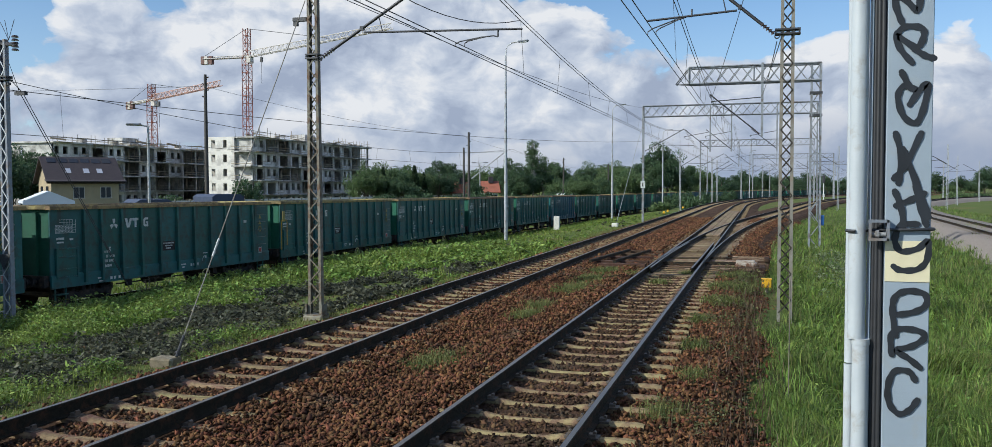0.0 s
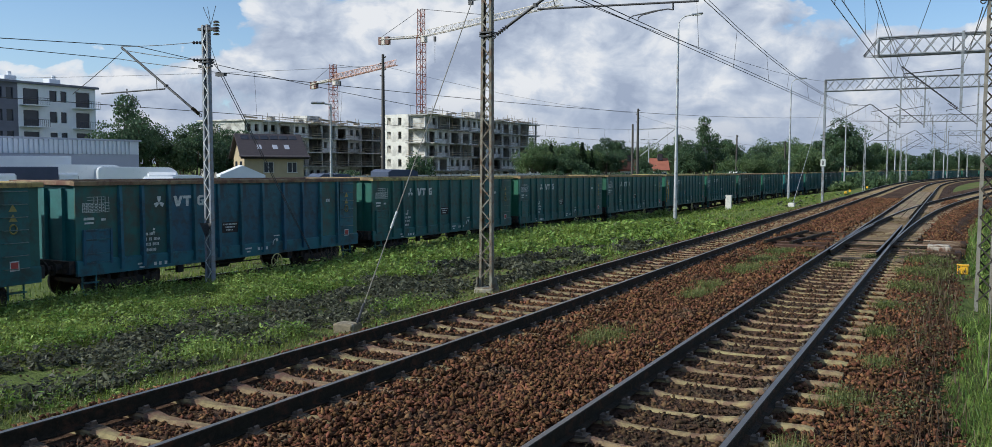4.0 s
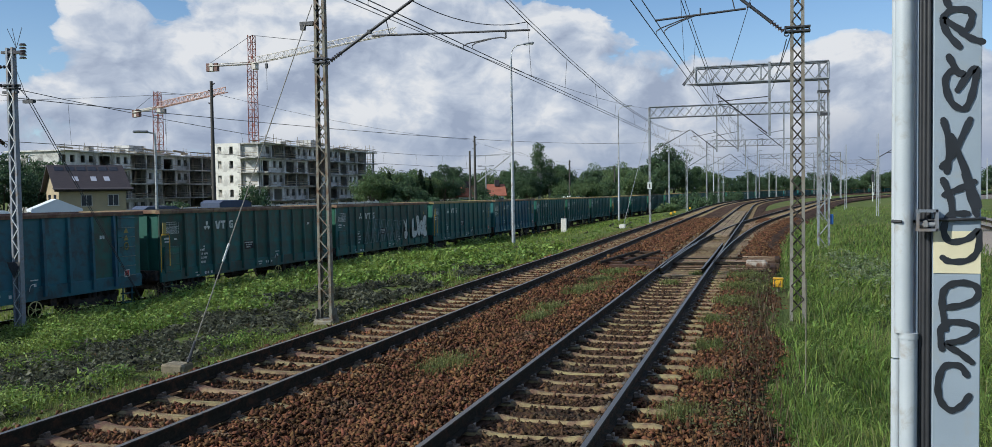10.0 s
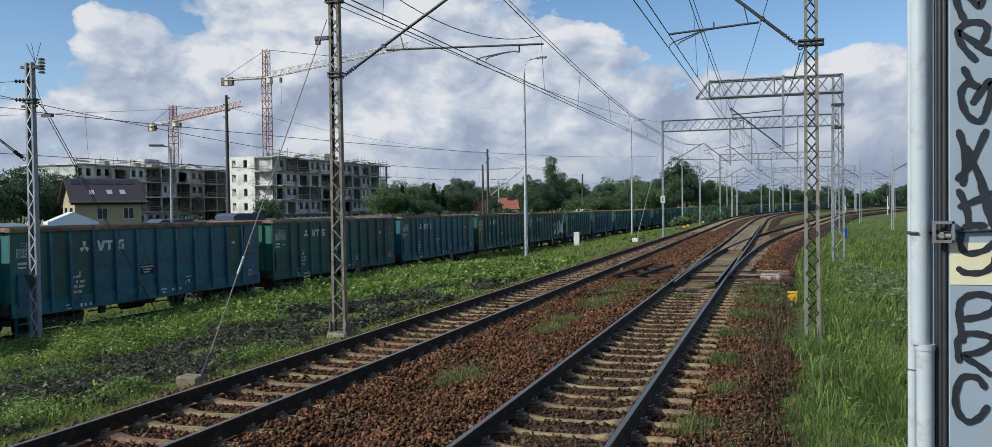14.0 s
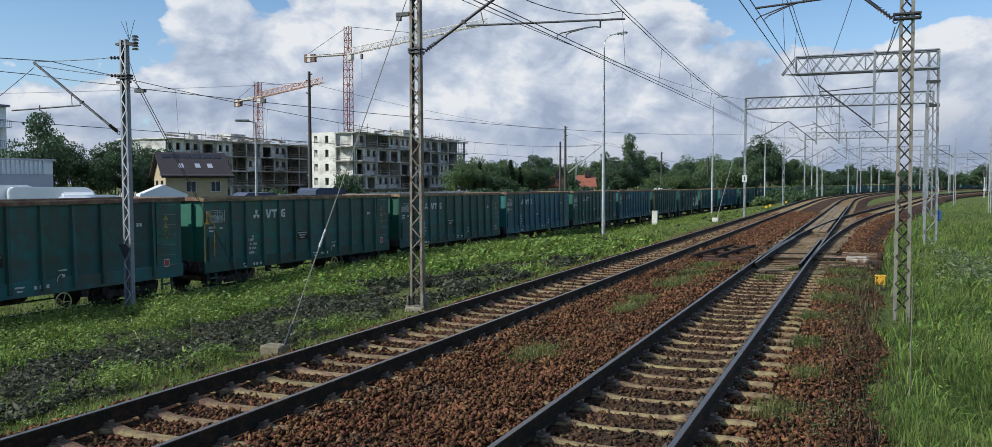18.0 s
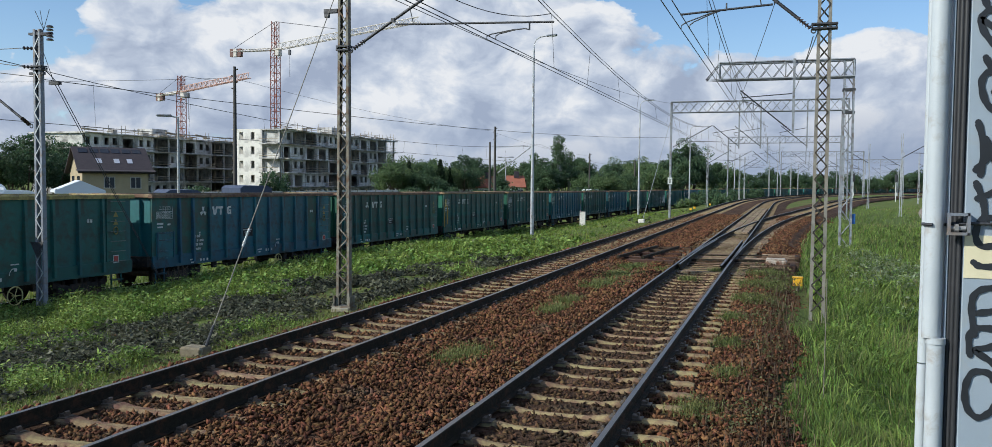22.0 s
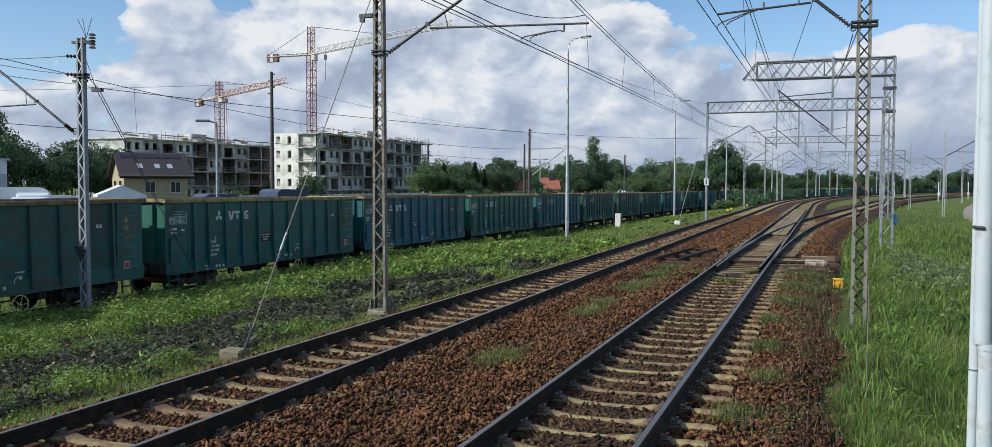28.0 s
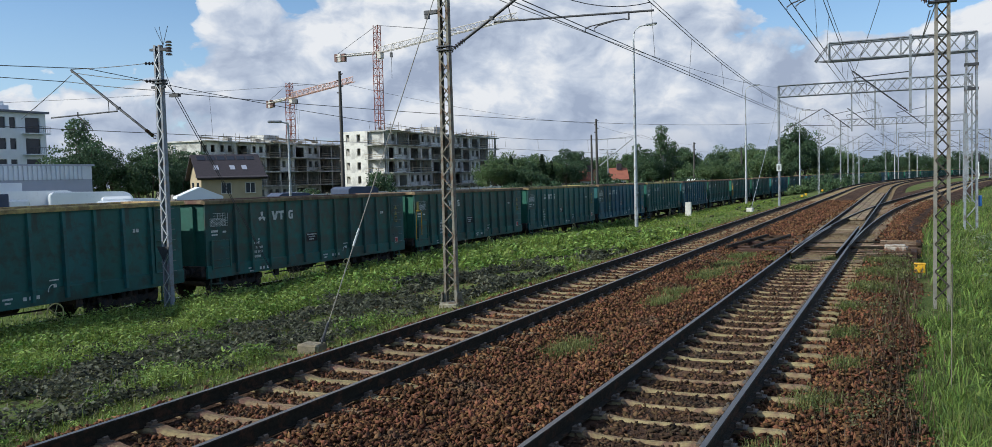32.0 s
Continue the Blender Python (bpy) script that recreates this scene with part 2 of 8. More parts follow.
# end-wall green: fresh paint, with some of the sun's brightness in its colour
M["fresh"] = material("fresh_sunlit_green_paint", (0.008, 0.118, 0.080), (0.007, 0.085, 0.06), 0.75, 0, 3, 0.05, 40, vary=0.2)
M["rim"] = material("yellowed_rim_paint", (0.40, 0.30, 0.10), (0.28, 0.21, 0.09), 0.7, 0, 5, 0.2, 40, (0.16, 0.11, 0.05), 3, 0.35, vary=0.2)
M["bogie"] = material("sooty_bogie_steel", (0.022, 0.022, 0.024), (0.012, 0.012, 0.013), 0.75, 0.2, 8, 0.3, 50, (0.06, 0.04, 0.03), 4, 0.3)
M["white_paint"] = material("worn_white_lettering", (0.62, 0.64, 0.62), (0.42, 0.46, 0.45), 0.6, 0, 14, spots=(0.2, 0.26, 0.25), spot_scale=9, spot_amount=0.2)
M["faded_yellow"] = material("faded_sign_yellow", (0.30, 0.25, 0.07), (0.2, 0.18, 0.06), 0.6, 0, 10)
M["yellow"] = material("yellow_paint", (0.75, 0.42, 0.02), (0.6, 0.32, 0.02), 0.5, 0, 12, 0.1, 60)
M["red"] = material("red_paint", (0.45, 0.06, 0.045), (0.33, 0.05, 0.04), 0.55, 0, 10, 0.1, 60)
M["pale_lacing"] = material("pale_zinc_lacing", (0.55, 0.58, 0.60), (0.42, 0.45, 0.47), 0.5, 0.2, 10, 0.1, 60)
M["clip"] = material("worn_rail_clip_steel", (0.17, 0.135, 0.105), (0.10, 0.08, 0.065), 0.55, 0.4, 12, 0.2, 80)
M["lacing"] = material("dark_lacing_bars", (0.06, 0.052, 0.042), (0.04, 0.034, 0.028), 0.75, 0.2, 9, 0.2, 70)
M["stained"] = material("stained_old_concrete", (0.22, 0.185, 0.125), (0.12, 0.10, 0.07), 0.9, 0, 7, 0.4, 50, (0.34, 0.32, 0.26), 3, 0.25)
M["soil"] = None

# ---- mesh helpers ----
def mesh_of(name, bm, *mats):
    me = bpy.data.meshes.new(name)
    bm.to_mesh(me)
    bm.free()
    for m in mats:
        me.materials.append(m)
    return me


def part(name, bm, mat, parent=None, label="", m=None):
    """Links a bmesh (or a ready mesh) as one mesh object under a thing or under a part."""
    if isinstance(bm, bpy.types.Mesh):
        me = bm
    else:
        me = mesh_of(name, bm, *(mat if isinstance(mat, (tuple, list)) else (mat,)))
    ob = new(name, me)
    ob.parent = parent
    if m is not None:
        ob.matrix_basis = m
    if label:
        ob["label"] = label
    return ob


def thing(name, at, label, category, group="", kind="", rz=0.0):
    ob = new(name)
    ob.empty_display_size = 0.3
    ob.matrix_basis = pose(*at, 0, 0, rz)
    return tagged(ob, label, category, group, kind)


def box(bm, c, s, rot=None, mi=0, bevel=0.0):
    m = Matrix.Translation(c) @ (rot.to_4x4() if rot else Matrix.Identity(4)) @ Matrix.Diagonal((*s, 1))
    r = bmesh.ops.create_cube(bm, size=1, matrix=m)
    faces = {f for v in r["verts"] for f in v.link_faces}
    for f in faces:
        f.material_index = mi
    if bevel:
        edges = {e for v in r["verts"] for e in v.link_edges}
        out = bmesh.ops.bevel(bm, geom=list(edges), offset=bevel, segments=1, affect="EDGES", profile=0.5)
        for f in out["faces"]:
            f.material_index = mi
    return bm


def tube(bm, p, q, r, n=8, r2=None, mi=0, caps=True):
    p, q = Vector(p), Vector(q)
    d = q - p
    if d.length < 1e-6:
        return bm
    rot = d.to_track_quat("Z", "Y").to_matrix().to_4x4()
    m = Matrix.Translation((p + q) / 2) @ rot
    o = bmesh.ops.create_cone(bm, cap_ends=caps, segments=n, radius1=r, radius2=r if r2 is None else r2, depth=d.length, matrix=m)
    for f in {f for v in o["verts"] for f in v.link_faces}:
        f.material_index = mi
        f.smooth = n > 6 and len(f.verts) == 4
        if len(f.verts) > 4:
            for e in f.edges:
                e.smooth = False
    return bm


def line(bm, pts, r, n=6):
    """A bent rod or wire through points, as one skin of rings."""
    pts = [Vector(p) for p in pts]
    rings = []
    for i, p in enumerate(pts):
        d = (pts[min(i + 1, len(pts) - 1)] - pts[max(i - 1, 0)]).normalized()
        a = d.cross(Vector((0, 0, 1)) if abs(d.z) < 0.9 else Vector((1, 0, 0))).normalized()
        b = d.cross(a)
        rings.append([bm.verts.new(p + r * (math.cos(k * math.tau / n) * a + math.sin(k * math.tau / n) * b)) for k in range(n)])
    for a, b in zip(rings, rings[1:]):
        for k in range(n):
            f = bm.faces.new((a[k], a[(k + 1) % n], b[(k + 1) % n], b[k]))
            f.smooth = True
    return bm


def prism(bm, outline, p, q, mi=0):
    """An outline in the plane x, z drawn from p to q along y-ish direction."""
    p, q = Vector(p), Vector(q)
    ends = []
    for o in (p, q):
        ends.append([bm.verts.new(o + Vector((x, 0, z))) for x, z in outline])
    n = len(outline)
    for k in range(n):
        bm.faces.new((ends[0][k], ends[0][(k + 1) % n], ends[1][(k + 1) % n], ends[1][k])).material_index = mi
    bm.faces.new(ends[0][::-1]).material_index = mi
    bm.faces.new(ends[1]).material_index = mi
    return bm


def raw_mesh(name, verts, faces, mat):
    """A large mesh from arrays of vertices and of equal-sided faces."""
    me = bpy.data.meshes.new(name)
    verts, faces = np.asarray(verts, np.float32), np.asarray(faces, np.int32)
    k = faces.shape[1]
    me.vertices.add(len(verts))
    me.vertices.foreach_set("co", verts.ravel())
    me.loops.add(faces.size)
    me.loops.foreach_set("vertex_index", faces.ravel())
    me.polygons.add(len(faces))
    me.polygons.foreach_set("loop_start", np.arange(0, faces.size, k, dtype=np.int32))
    me.polygons.foreach_set("loop_total", np.full(len(faces), k, np.int32))
    me.update(calc_edges=True)
    me.materials.append(mat)
    return me


def turned(bm, outline, n=12):
    """A closed upright body of revolution from (height, radius) pairs."""
    rings = [[bm.verts.new((r * math.cos(k * math.tau / n), r * math.sin(k * math.tau / n), z)) for k in range(n)] for z, r in outline]
    for a, b in zip(rings, rings[1:]):
        for k in range(n):
            bm.faces.new((a[k], a[(k + 1) % n], b[(k + 1) % n], b[k])).smooth = True
    for f in (bm.faces.new(rings[0][::-1]), bm.faces.new(rings[-1])):
        for e in f.edges:
            e.smooth = False
    return bm


def plate(bm, pts, t=0.006):
    """A thin plate of one outline in the plane y, z."""
    rows = [[bm.verts.new((x, y, z)) for y, z in pts] for x in (0, t)]
    n = len(pts)
    for k in range(n):
        bm.faces.new((rows[0][k], rows[0][(k + 1) % n], rows[1][(k + 1) % n], rows[1][k]))
    bm.faces.new(rows[0][::-1])
    bm.faces.new(rows[1])
    bmesh.ops.recalc_face_normals(bm, faces=bm.faces)
    return bm

# ---- ground and tracks ----
BEND_Y, BEND_R = 110.0, 555.0


def track_point(x0, s, z=0.0):
    """Place and heading (radians to the right of +y) on a line that runs straight and then bends to the right."""
    s = float(s)
    if s <= BEND_Y:
        return Vector((x0, s, z)), 0.0
    a = (s - BEND_Y) / BEND_R
    r = BEND_R - x0
    return Vector((x0 + r * (1 - math.cos(a)), BEND_Y + r * math.sin(a), z)), a


def branch_point(s, z=0.0):
    """The diverging line of the turnout: an arc to the right, a straight, then the common bend."""
    s = float(s)
    if s < 26:
        return Vector((-2.38, s, z)), 0.0
    d = min(s - 26, 47)
    a = d / 430
    p = Vector((-2.38 + 430 * (1 - math.cos(a)), 26 + 430 * math.sin(a), z))
    if s > 73:
        e = min(s - 73, 60)
        p += e * Vector((math.sin(a), math.cos(a), 0))
        if s > 133:
            b = (s - 133) / 560
            q = Vector((560 * (1 - math.cos(b)), 560 * math.sin(b), 0))
            p += Vector((q.x * math.cos(a) + q.y * math.sin(a), -q.x * math.sin(a) + q.y * math.cos(a), 0))
            a += b
    return p, a


def side_point(s, z=0.0):
    """The third line, away to the right, that bends off early."""
    s = float(s)
    a0 = 0.055
    p = Vector((10.2, 10, z)) + (s - 10) * Vector((math.sin(a0), math.cos(a0), 0))
    if s > 80:
        a = (s - 80) / 420
        p = Vector((10.2, 10, z)) + 70 * Vector((math.sin(a0), math.cos(a0), 0))
        q = Vector((420 * (1 - math.cos(a)), 420 * math.sin(a), 0))
        p += Vector((q.x * math.cos(a0) + q.y * math.sin(a0), -q.x * math.sin(a0) + q.y * math.cos(a0), 0))
        return p, a + a0
    return p, a0


def train_z(y):
    return -1.60 - 0.006 * max(0.0, min(y, 130.0) - 18.0)


def lerp_table(x, table):
    xs, zs = zip(*table)
    return float(np.interp(x, xs, zs))


PROFILE = ((-400, -1.4), (-60, -1.1), (-45, -1.3), (-30, -1.85), (-25.5, -1.85), (-21.2, -1.82), (-20.7, -1.66), (-20.0, -1.45), (-16.0, -1.17), (-13.0, -0.98),
           (-10.3, -0.84), (-9.2, -0.74), (-8.5, -0.50), (-7.9, -0.36), (0.0, -0.42), (0.7, -0.52), (2.5, -0.66), (7.0, -0.75), (9.0, -0.45), (15.5, -0.35),
           (18.0, -0.8), (60, -1.0), (400, -1.6))


def ground_z(x, y):
    bend = 0.0
    if y > BEND_Y:
        bend = BEND_R * (1 - math.cos(min((y - BEND_Y) / BEND_R, 0.9)))
    xx = x - bend
    if xx > 0:
        xx -= max(0.0, min(y, 160) - 10) * 0.055 * min(1.0, xx / 7.0)
    z = lerp_table(xx, PROFILE)
    if -40 < xx < -13:
        z += (train_z(y) + 1.60) * min(1.0, (-13 - xx) / 8.0) * min(1.0, (xx + 40) / 10)
    fade = 1.0 if -7.9 > xx or xx > 0.4 else 0.0
    return z + fade * (0.05 * noise.noise((x * 0.5, y * 0.5, 0)) + 0.03 * noise.noise((x * 1.7, y * 1.7, 3)))


def ground_material():
    m = bpy.data.materials.new("meadow_soil")
    m.use_nodes = True
    N = Nodes(m.node_tree)
    bsdf = N.n["Principled BSDF"]
    co = N.add("ShaderNodeTexCoord").outputs["Object"]
    grass = N.mix(N.noise(co, 3.0, 6.0, 0.7), (0.075, 0.115, 0.03), (0.125, 0.155, 0.05))
    soil = N.mix(N.noise(co, 9.0, 6.0, 0.7), (0.034, 0.030, 0.017), (0.072, 0.066, 0.034))
    k = N.ramp(N.noise(co, 0.55, 6.0, 0.65), ((0.52, (0, 0, 0)), (0.64, (1, 1, 1))))
    dry = N.mix(N.ramp(N.noise(co, 0.16, 4.0), ((0.5, (0, 0, 0)), (0.7, (1, 1, 1)))), grass, (0.16, 0.14, 0.06))
    near = N.ramp(N.math("MULTIPLY", N.add("ShaderNodeSeparateXYZ", {0: co}).outputs[1], 0.01), ((0.30, (1, 1, 1)), (0.55, (0.1, 0.1, 0.1))))
    k = N.math("MULTIPLY", k, near)
    N.l.new(N.mix(k, dry, soil), bsdf.inputs["Base Color"])
    bsdf.inputs["Roughness"].default_value = 0.95
    bsdf.inputs["Specular IOR Level"].default_value = 0.1
    b = N.add("ShaderNodeBump", {"Height": N.noise(co, 14.0, 6.0, 0.7), "Strength": 0.9, "Distance": 0.08})
    N.l.new(b.outputs[0], bsdf.inputs["Normal"])
    return m


M["soil"] = ground_material()


def build_ground():
    xs = np.unique(np.r_[np.linspace(-1500, -420, 7), np.linspace(-400, -60, 18), np.arange(-58, -24, 2.0), np.arange(-24, 20, 0.4), np.arange(20, 60, 3.0), np.linspace(62, 400, 18), np.linspace(450, 1500, 7)])
    ys = np.unique(np.r_[np.linspace(-600, -40, 8), np.arange(-38, 0, 3.0), np.arange(0, 60, 0.5), np.arange(60, 160, 2.0), np.arange(160, 420, 8.0), np.linspace(430, 2600, 18)])
    verts = [(x, y, ground_z(x, y)) for y in ys for x in xs]
    n = len(xs)
    faces = [(j * n + i, j * n + i + 1, (j + 1) * n + i + 1, (j + 1) * n + i) for j in range(len(ys) - 1) for i in range(n - 1)]
    me = raw_mesh("ground", verts, faces, M["soil"])
    me.polygons.foreach_set("use_smooth", [True] * len(me.polygons))
    tagged(new("ground", me), "rough grassy ground sloping gently away from the tracks", "ground", kind="structure")


build_ground()


def ballast_bed(name, line_of, s0, s1, half_l, half_r, z_top, drop, mat, label, step=2.0):
    """A long bank of ballast with sloping shoulders along a line."""
    bm = bmesh.new()
    rows = []
    for s in np.arange(s0, s1 + 0.1, step):
        p, a = line_of(s)
        right = Vector((math.cos(a), -math.sin(a), 0))
        row = []
        for off, z in ((-half_l - drop * 1.6, z_top - drop), (-half_l, z_top - 0.02), (-half_l * 0.5, z_top), (0, z_top), (half_r * 0.5, z_top), (half_r, z_top - 0.02), (half_r + drop * 1.6, z_top - drop)):
            q = p + right * off
            row.append(bm.verts.new((q.x, q.y, p.z + z + 0.012 * noise.noise((q.x * 3, q.y * 3, 1)))))
        rows.append(row)
    for a, b in zip(rows, rows[1:]):
        for k in range(len(a) - 1):
            bm.faces.new((a[k], a[k + 1], b[k + 1], b[k])).smooth = True
    ob = part(name, bm, mat)
    return tagged(ob, label, "ballast", kind="structure")


main_left = lambda s: track_point(-6.68, s)
main_right = lambda s: track_point(-2.38, s)
train_line = lambda s: (lambda pa: (Vector((pa[0].x, pa[0].y, train_z(s))), pa[1]))(track_point(-22.9, s))
between = lambda s: track_point(-4.3, s)
ballast_bed("ballast_bed_main", between, -40, 420, 3.75, 3.9, -0.215, 0.30, M["ballast"], "brown crushed-stone ballast under the two main tracks")
ballast_bed("ballast_bed_branch", branch_point, 40, 330, 3.0, 2.3, -0.225, 0.3, M["ballast"], "brown crushed-stone ballast under the diverging track")
ballast_bed("ballast_bed_side", side_point, 0, 420, 2.0, 2.2, -0.16, 0.75, M["grey_stone"], "pale crushed-stone ballast bank of the side track")
ballast_bed("ballast_bed_siding", train_line, -300, 460, 1.8, 1.8, -0.19, 0.2, M["ballast"], "dark overgrown ballast under the freight siding")

RAIL = ((-0.072, -0.17), (0.072, -0.17), (0.072, -0.155), (0.012, -0.14), (0.010, -0.045), (0.036, -0.038), (0.036, -0.006), (0.028, 0.0), (-0.028, 0.0), (-0.036, -0.006), (-0.036, -0.038),
        (-0.010, -0.045), (-0.012, -0.14), (-0.072, -0.155))


def rail_mesh(name, line_of, s0, s1, off, step=3.0, off_of=None):
    bm = bmesh.new()
    rows = []
    stops = np.unique(np.r_[np.arange(s0, s1, step), s1])
    for s in stops:
        p, a = line_of(s)
        o = off if off_of is None else off_of(s)
        right = Vector((math.cos(a), -math.sin(a), 0))
        rows.append([bm.verts.new(p + right * (o + x) + Vector((0, 0, z))) for x, z in RAIL])
    n = len(RAIL)
    for a, b in zip(rows, rows[1:]):
        for k in range(n):
            f = bm.faces.new((a[k], b[k], b[(k + 1) % n], a[(k + 1) % n]))
            f.material_index = 1 if k == 7 else 0
    bm.faces.new(rows[0])
    bm.faces.new(rows[-1][::-1])
    bmesh.ops.recalc_face_normals(bm, faces=bm.faces)
    return mesh_of(name, bm, M["rail_side"], M["rail_top"])


def sleeper_mesh(k=1.0):
    """A concrete sleeper: full seats under the rails, a lower and narrower waist, chamfered edges."""
    bm = bmesh.new()
    sec = ((-1.3, 0.02, 0.115), (-1.22, 0.035, 0.115), (-0.98, 0.03, 0.11), (-0.52, 0.032, 0.105), (-0.34, 0.006, 0.085), (0.0, 0.0, 0.08), (0.34, 0.006, 0.085), (0.52, 0.032, 0.105), (0.98, 0.03, 0.11), (1.22, 0.035, 0.115), (1.3, 0.02, 0.115))
    rows = [[bm.verts.new((x, y, z)) for y, z in ((-w * k, -0.2), (-w * k, top - 0.03), (-w * k + 0.03, top), (w * k - 0.03, top), (w * k, top - 0.03), (w * k, -0.2))] for x, top, w in sec]
    for a, b in zip(rows, rows[1:]):
        for k in range(5):
            bm.faces.new((a[k], b[k], b[k + 1], a[k + 1]))
    bm.faces.new(rows[0])
    bm.faces.new(rows[-1][::-1])
    bmesh.ops.recalc_face_normals(bm, faces=bm.faces)
    return mesh_of("sleeper", bm, M["sleeper"])


def clip_mesh(name, line_of, stops):
    """Rail fastenings: ribbed plate, two spring clips and a bolt at each seat."""
    bm = bmesh.new()
    for s in stops:
        p, a = line_of(s)
        rot = Matrix.Rotation(-a, 3, "Z")
        for side in (-0.75, 0.75):
            c = p + rot @ Vector((side, 0, -0.165))
            box(bm, c, (0.36, 0.15, 0.02), rot)
            for e in (-0.105, 0.105):
                box(bm, c + rot @ Vector((e, 0, 0.022)), (0.07, 0.09, 0.036), rot)
                tube(bm, c + rot @ Vector((e * 1.25, -0.03, 0.05)), c + rot @ Vector((e * 1.25, 0.03, 0.05)), 0.018, 6)
    return mesh_of(name, bm, M["clip"])


SLEEPER, SLIM = sleeper_mesh(), sleeper_mesh(0.64)


def build_track(name, line_of, s0, s1, near, label, sleeper=True, spacing=0.62, gap=None):
    track = thing(name, (0, 0, 0), label, "railway track", kind="structure")
    for off in (-0.75, 0.75):
        part("rail", rail_mesh("rail", line_of, s0, s1, off), None, track)
    rng = random.Random(len(name))
    stops = [s for s in np.arange(near[0], near[1], spacing) if gap is None or not gap[0] < s < gap[1]]
    for s in stops:
        p, a = line_of(s + rng.uniform(-0.02, 0.02))
        part("sleeper", SLIM if name == "track_right" else SLEEPER, None, track, m=pose(p.x + rng.uniform(-0.03, 0.03), p.y, p.z - 0.165 - 0.03, 0, 0, -math.degrees(a) + rng.uniform(-0.5, 0.5)))
    part("fastenings", clip_mesh("fastenings", line_of, [s for s in stops if s < 60]), None, track)["kind"] = "stuff"
    # the far sleepers, joined
    bm = bmesh.new()
    for s in np.arange(near[1], s1, spacing):
        p, a = line_of(s)
        box(bm, p + Vector((0, 0, -0.24)), (2.6, 0.24, 0.15), Matrix.Rotation(-a, 3, "Z"))
    if bm.verts:
        part("far_sleepers", bm, M["sleeper"], track)["kind"] = "stuff"
    else:
        bm.free()
    return track


build_track("track_left", main_left, -40, 400, (3.0, 150.0), "main track on weathered concrete sleepers with rusty rails and worn bright heads", spacing=0.63)
build_track("track_right", main_right, -40, 400, (3.0, 26.0), "straight track of the turnout on weathered concrete sleepers with bright rail heads", spacing=0.65)
build_track("track_branch", branch_point, 29, 330, (64.0, 120.0), "track diverging to the right from the turnout")
build_track("track_side", side_point, 0, 400, (20.0, 90.0), "side track on a pale ballast bank")
build_track("track_siding", train_line, -300, 460, (4.0, 60.0), "rusty freight siding half hidden by weeds")

# ---- the freight train ----
LW, BODY_L, HALF_W = 14.04, 13.35, 1.40      # pitch of the wagons, length of the body, half its width
SILL, RIM_Z = 0.78, 3.46                   # underside of the body side and rim, above the rail


# stanchions of the side that faces the tracks, and the edges of its panels
STANCHIONS = (-5.02, -4.23, -3.22, -2.20, -1.16, -0.12, 0.94, 2.02, 3.07, 4.10, 5.14)
BAYS = (-BODY_L / 2 + 0.2, *STANCHIONS, BODY_L / 2 - 0.2)


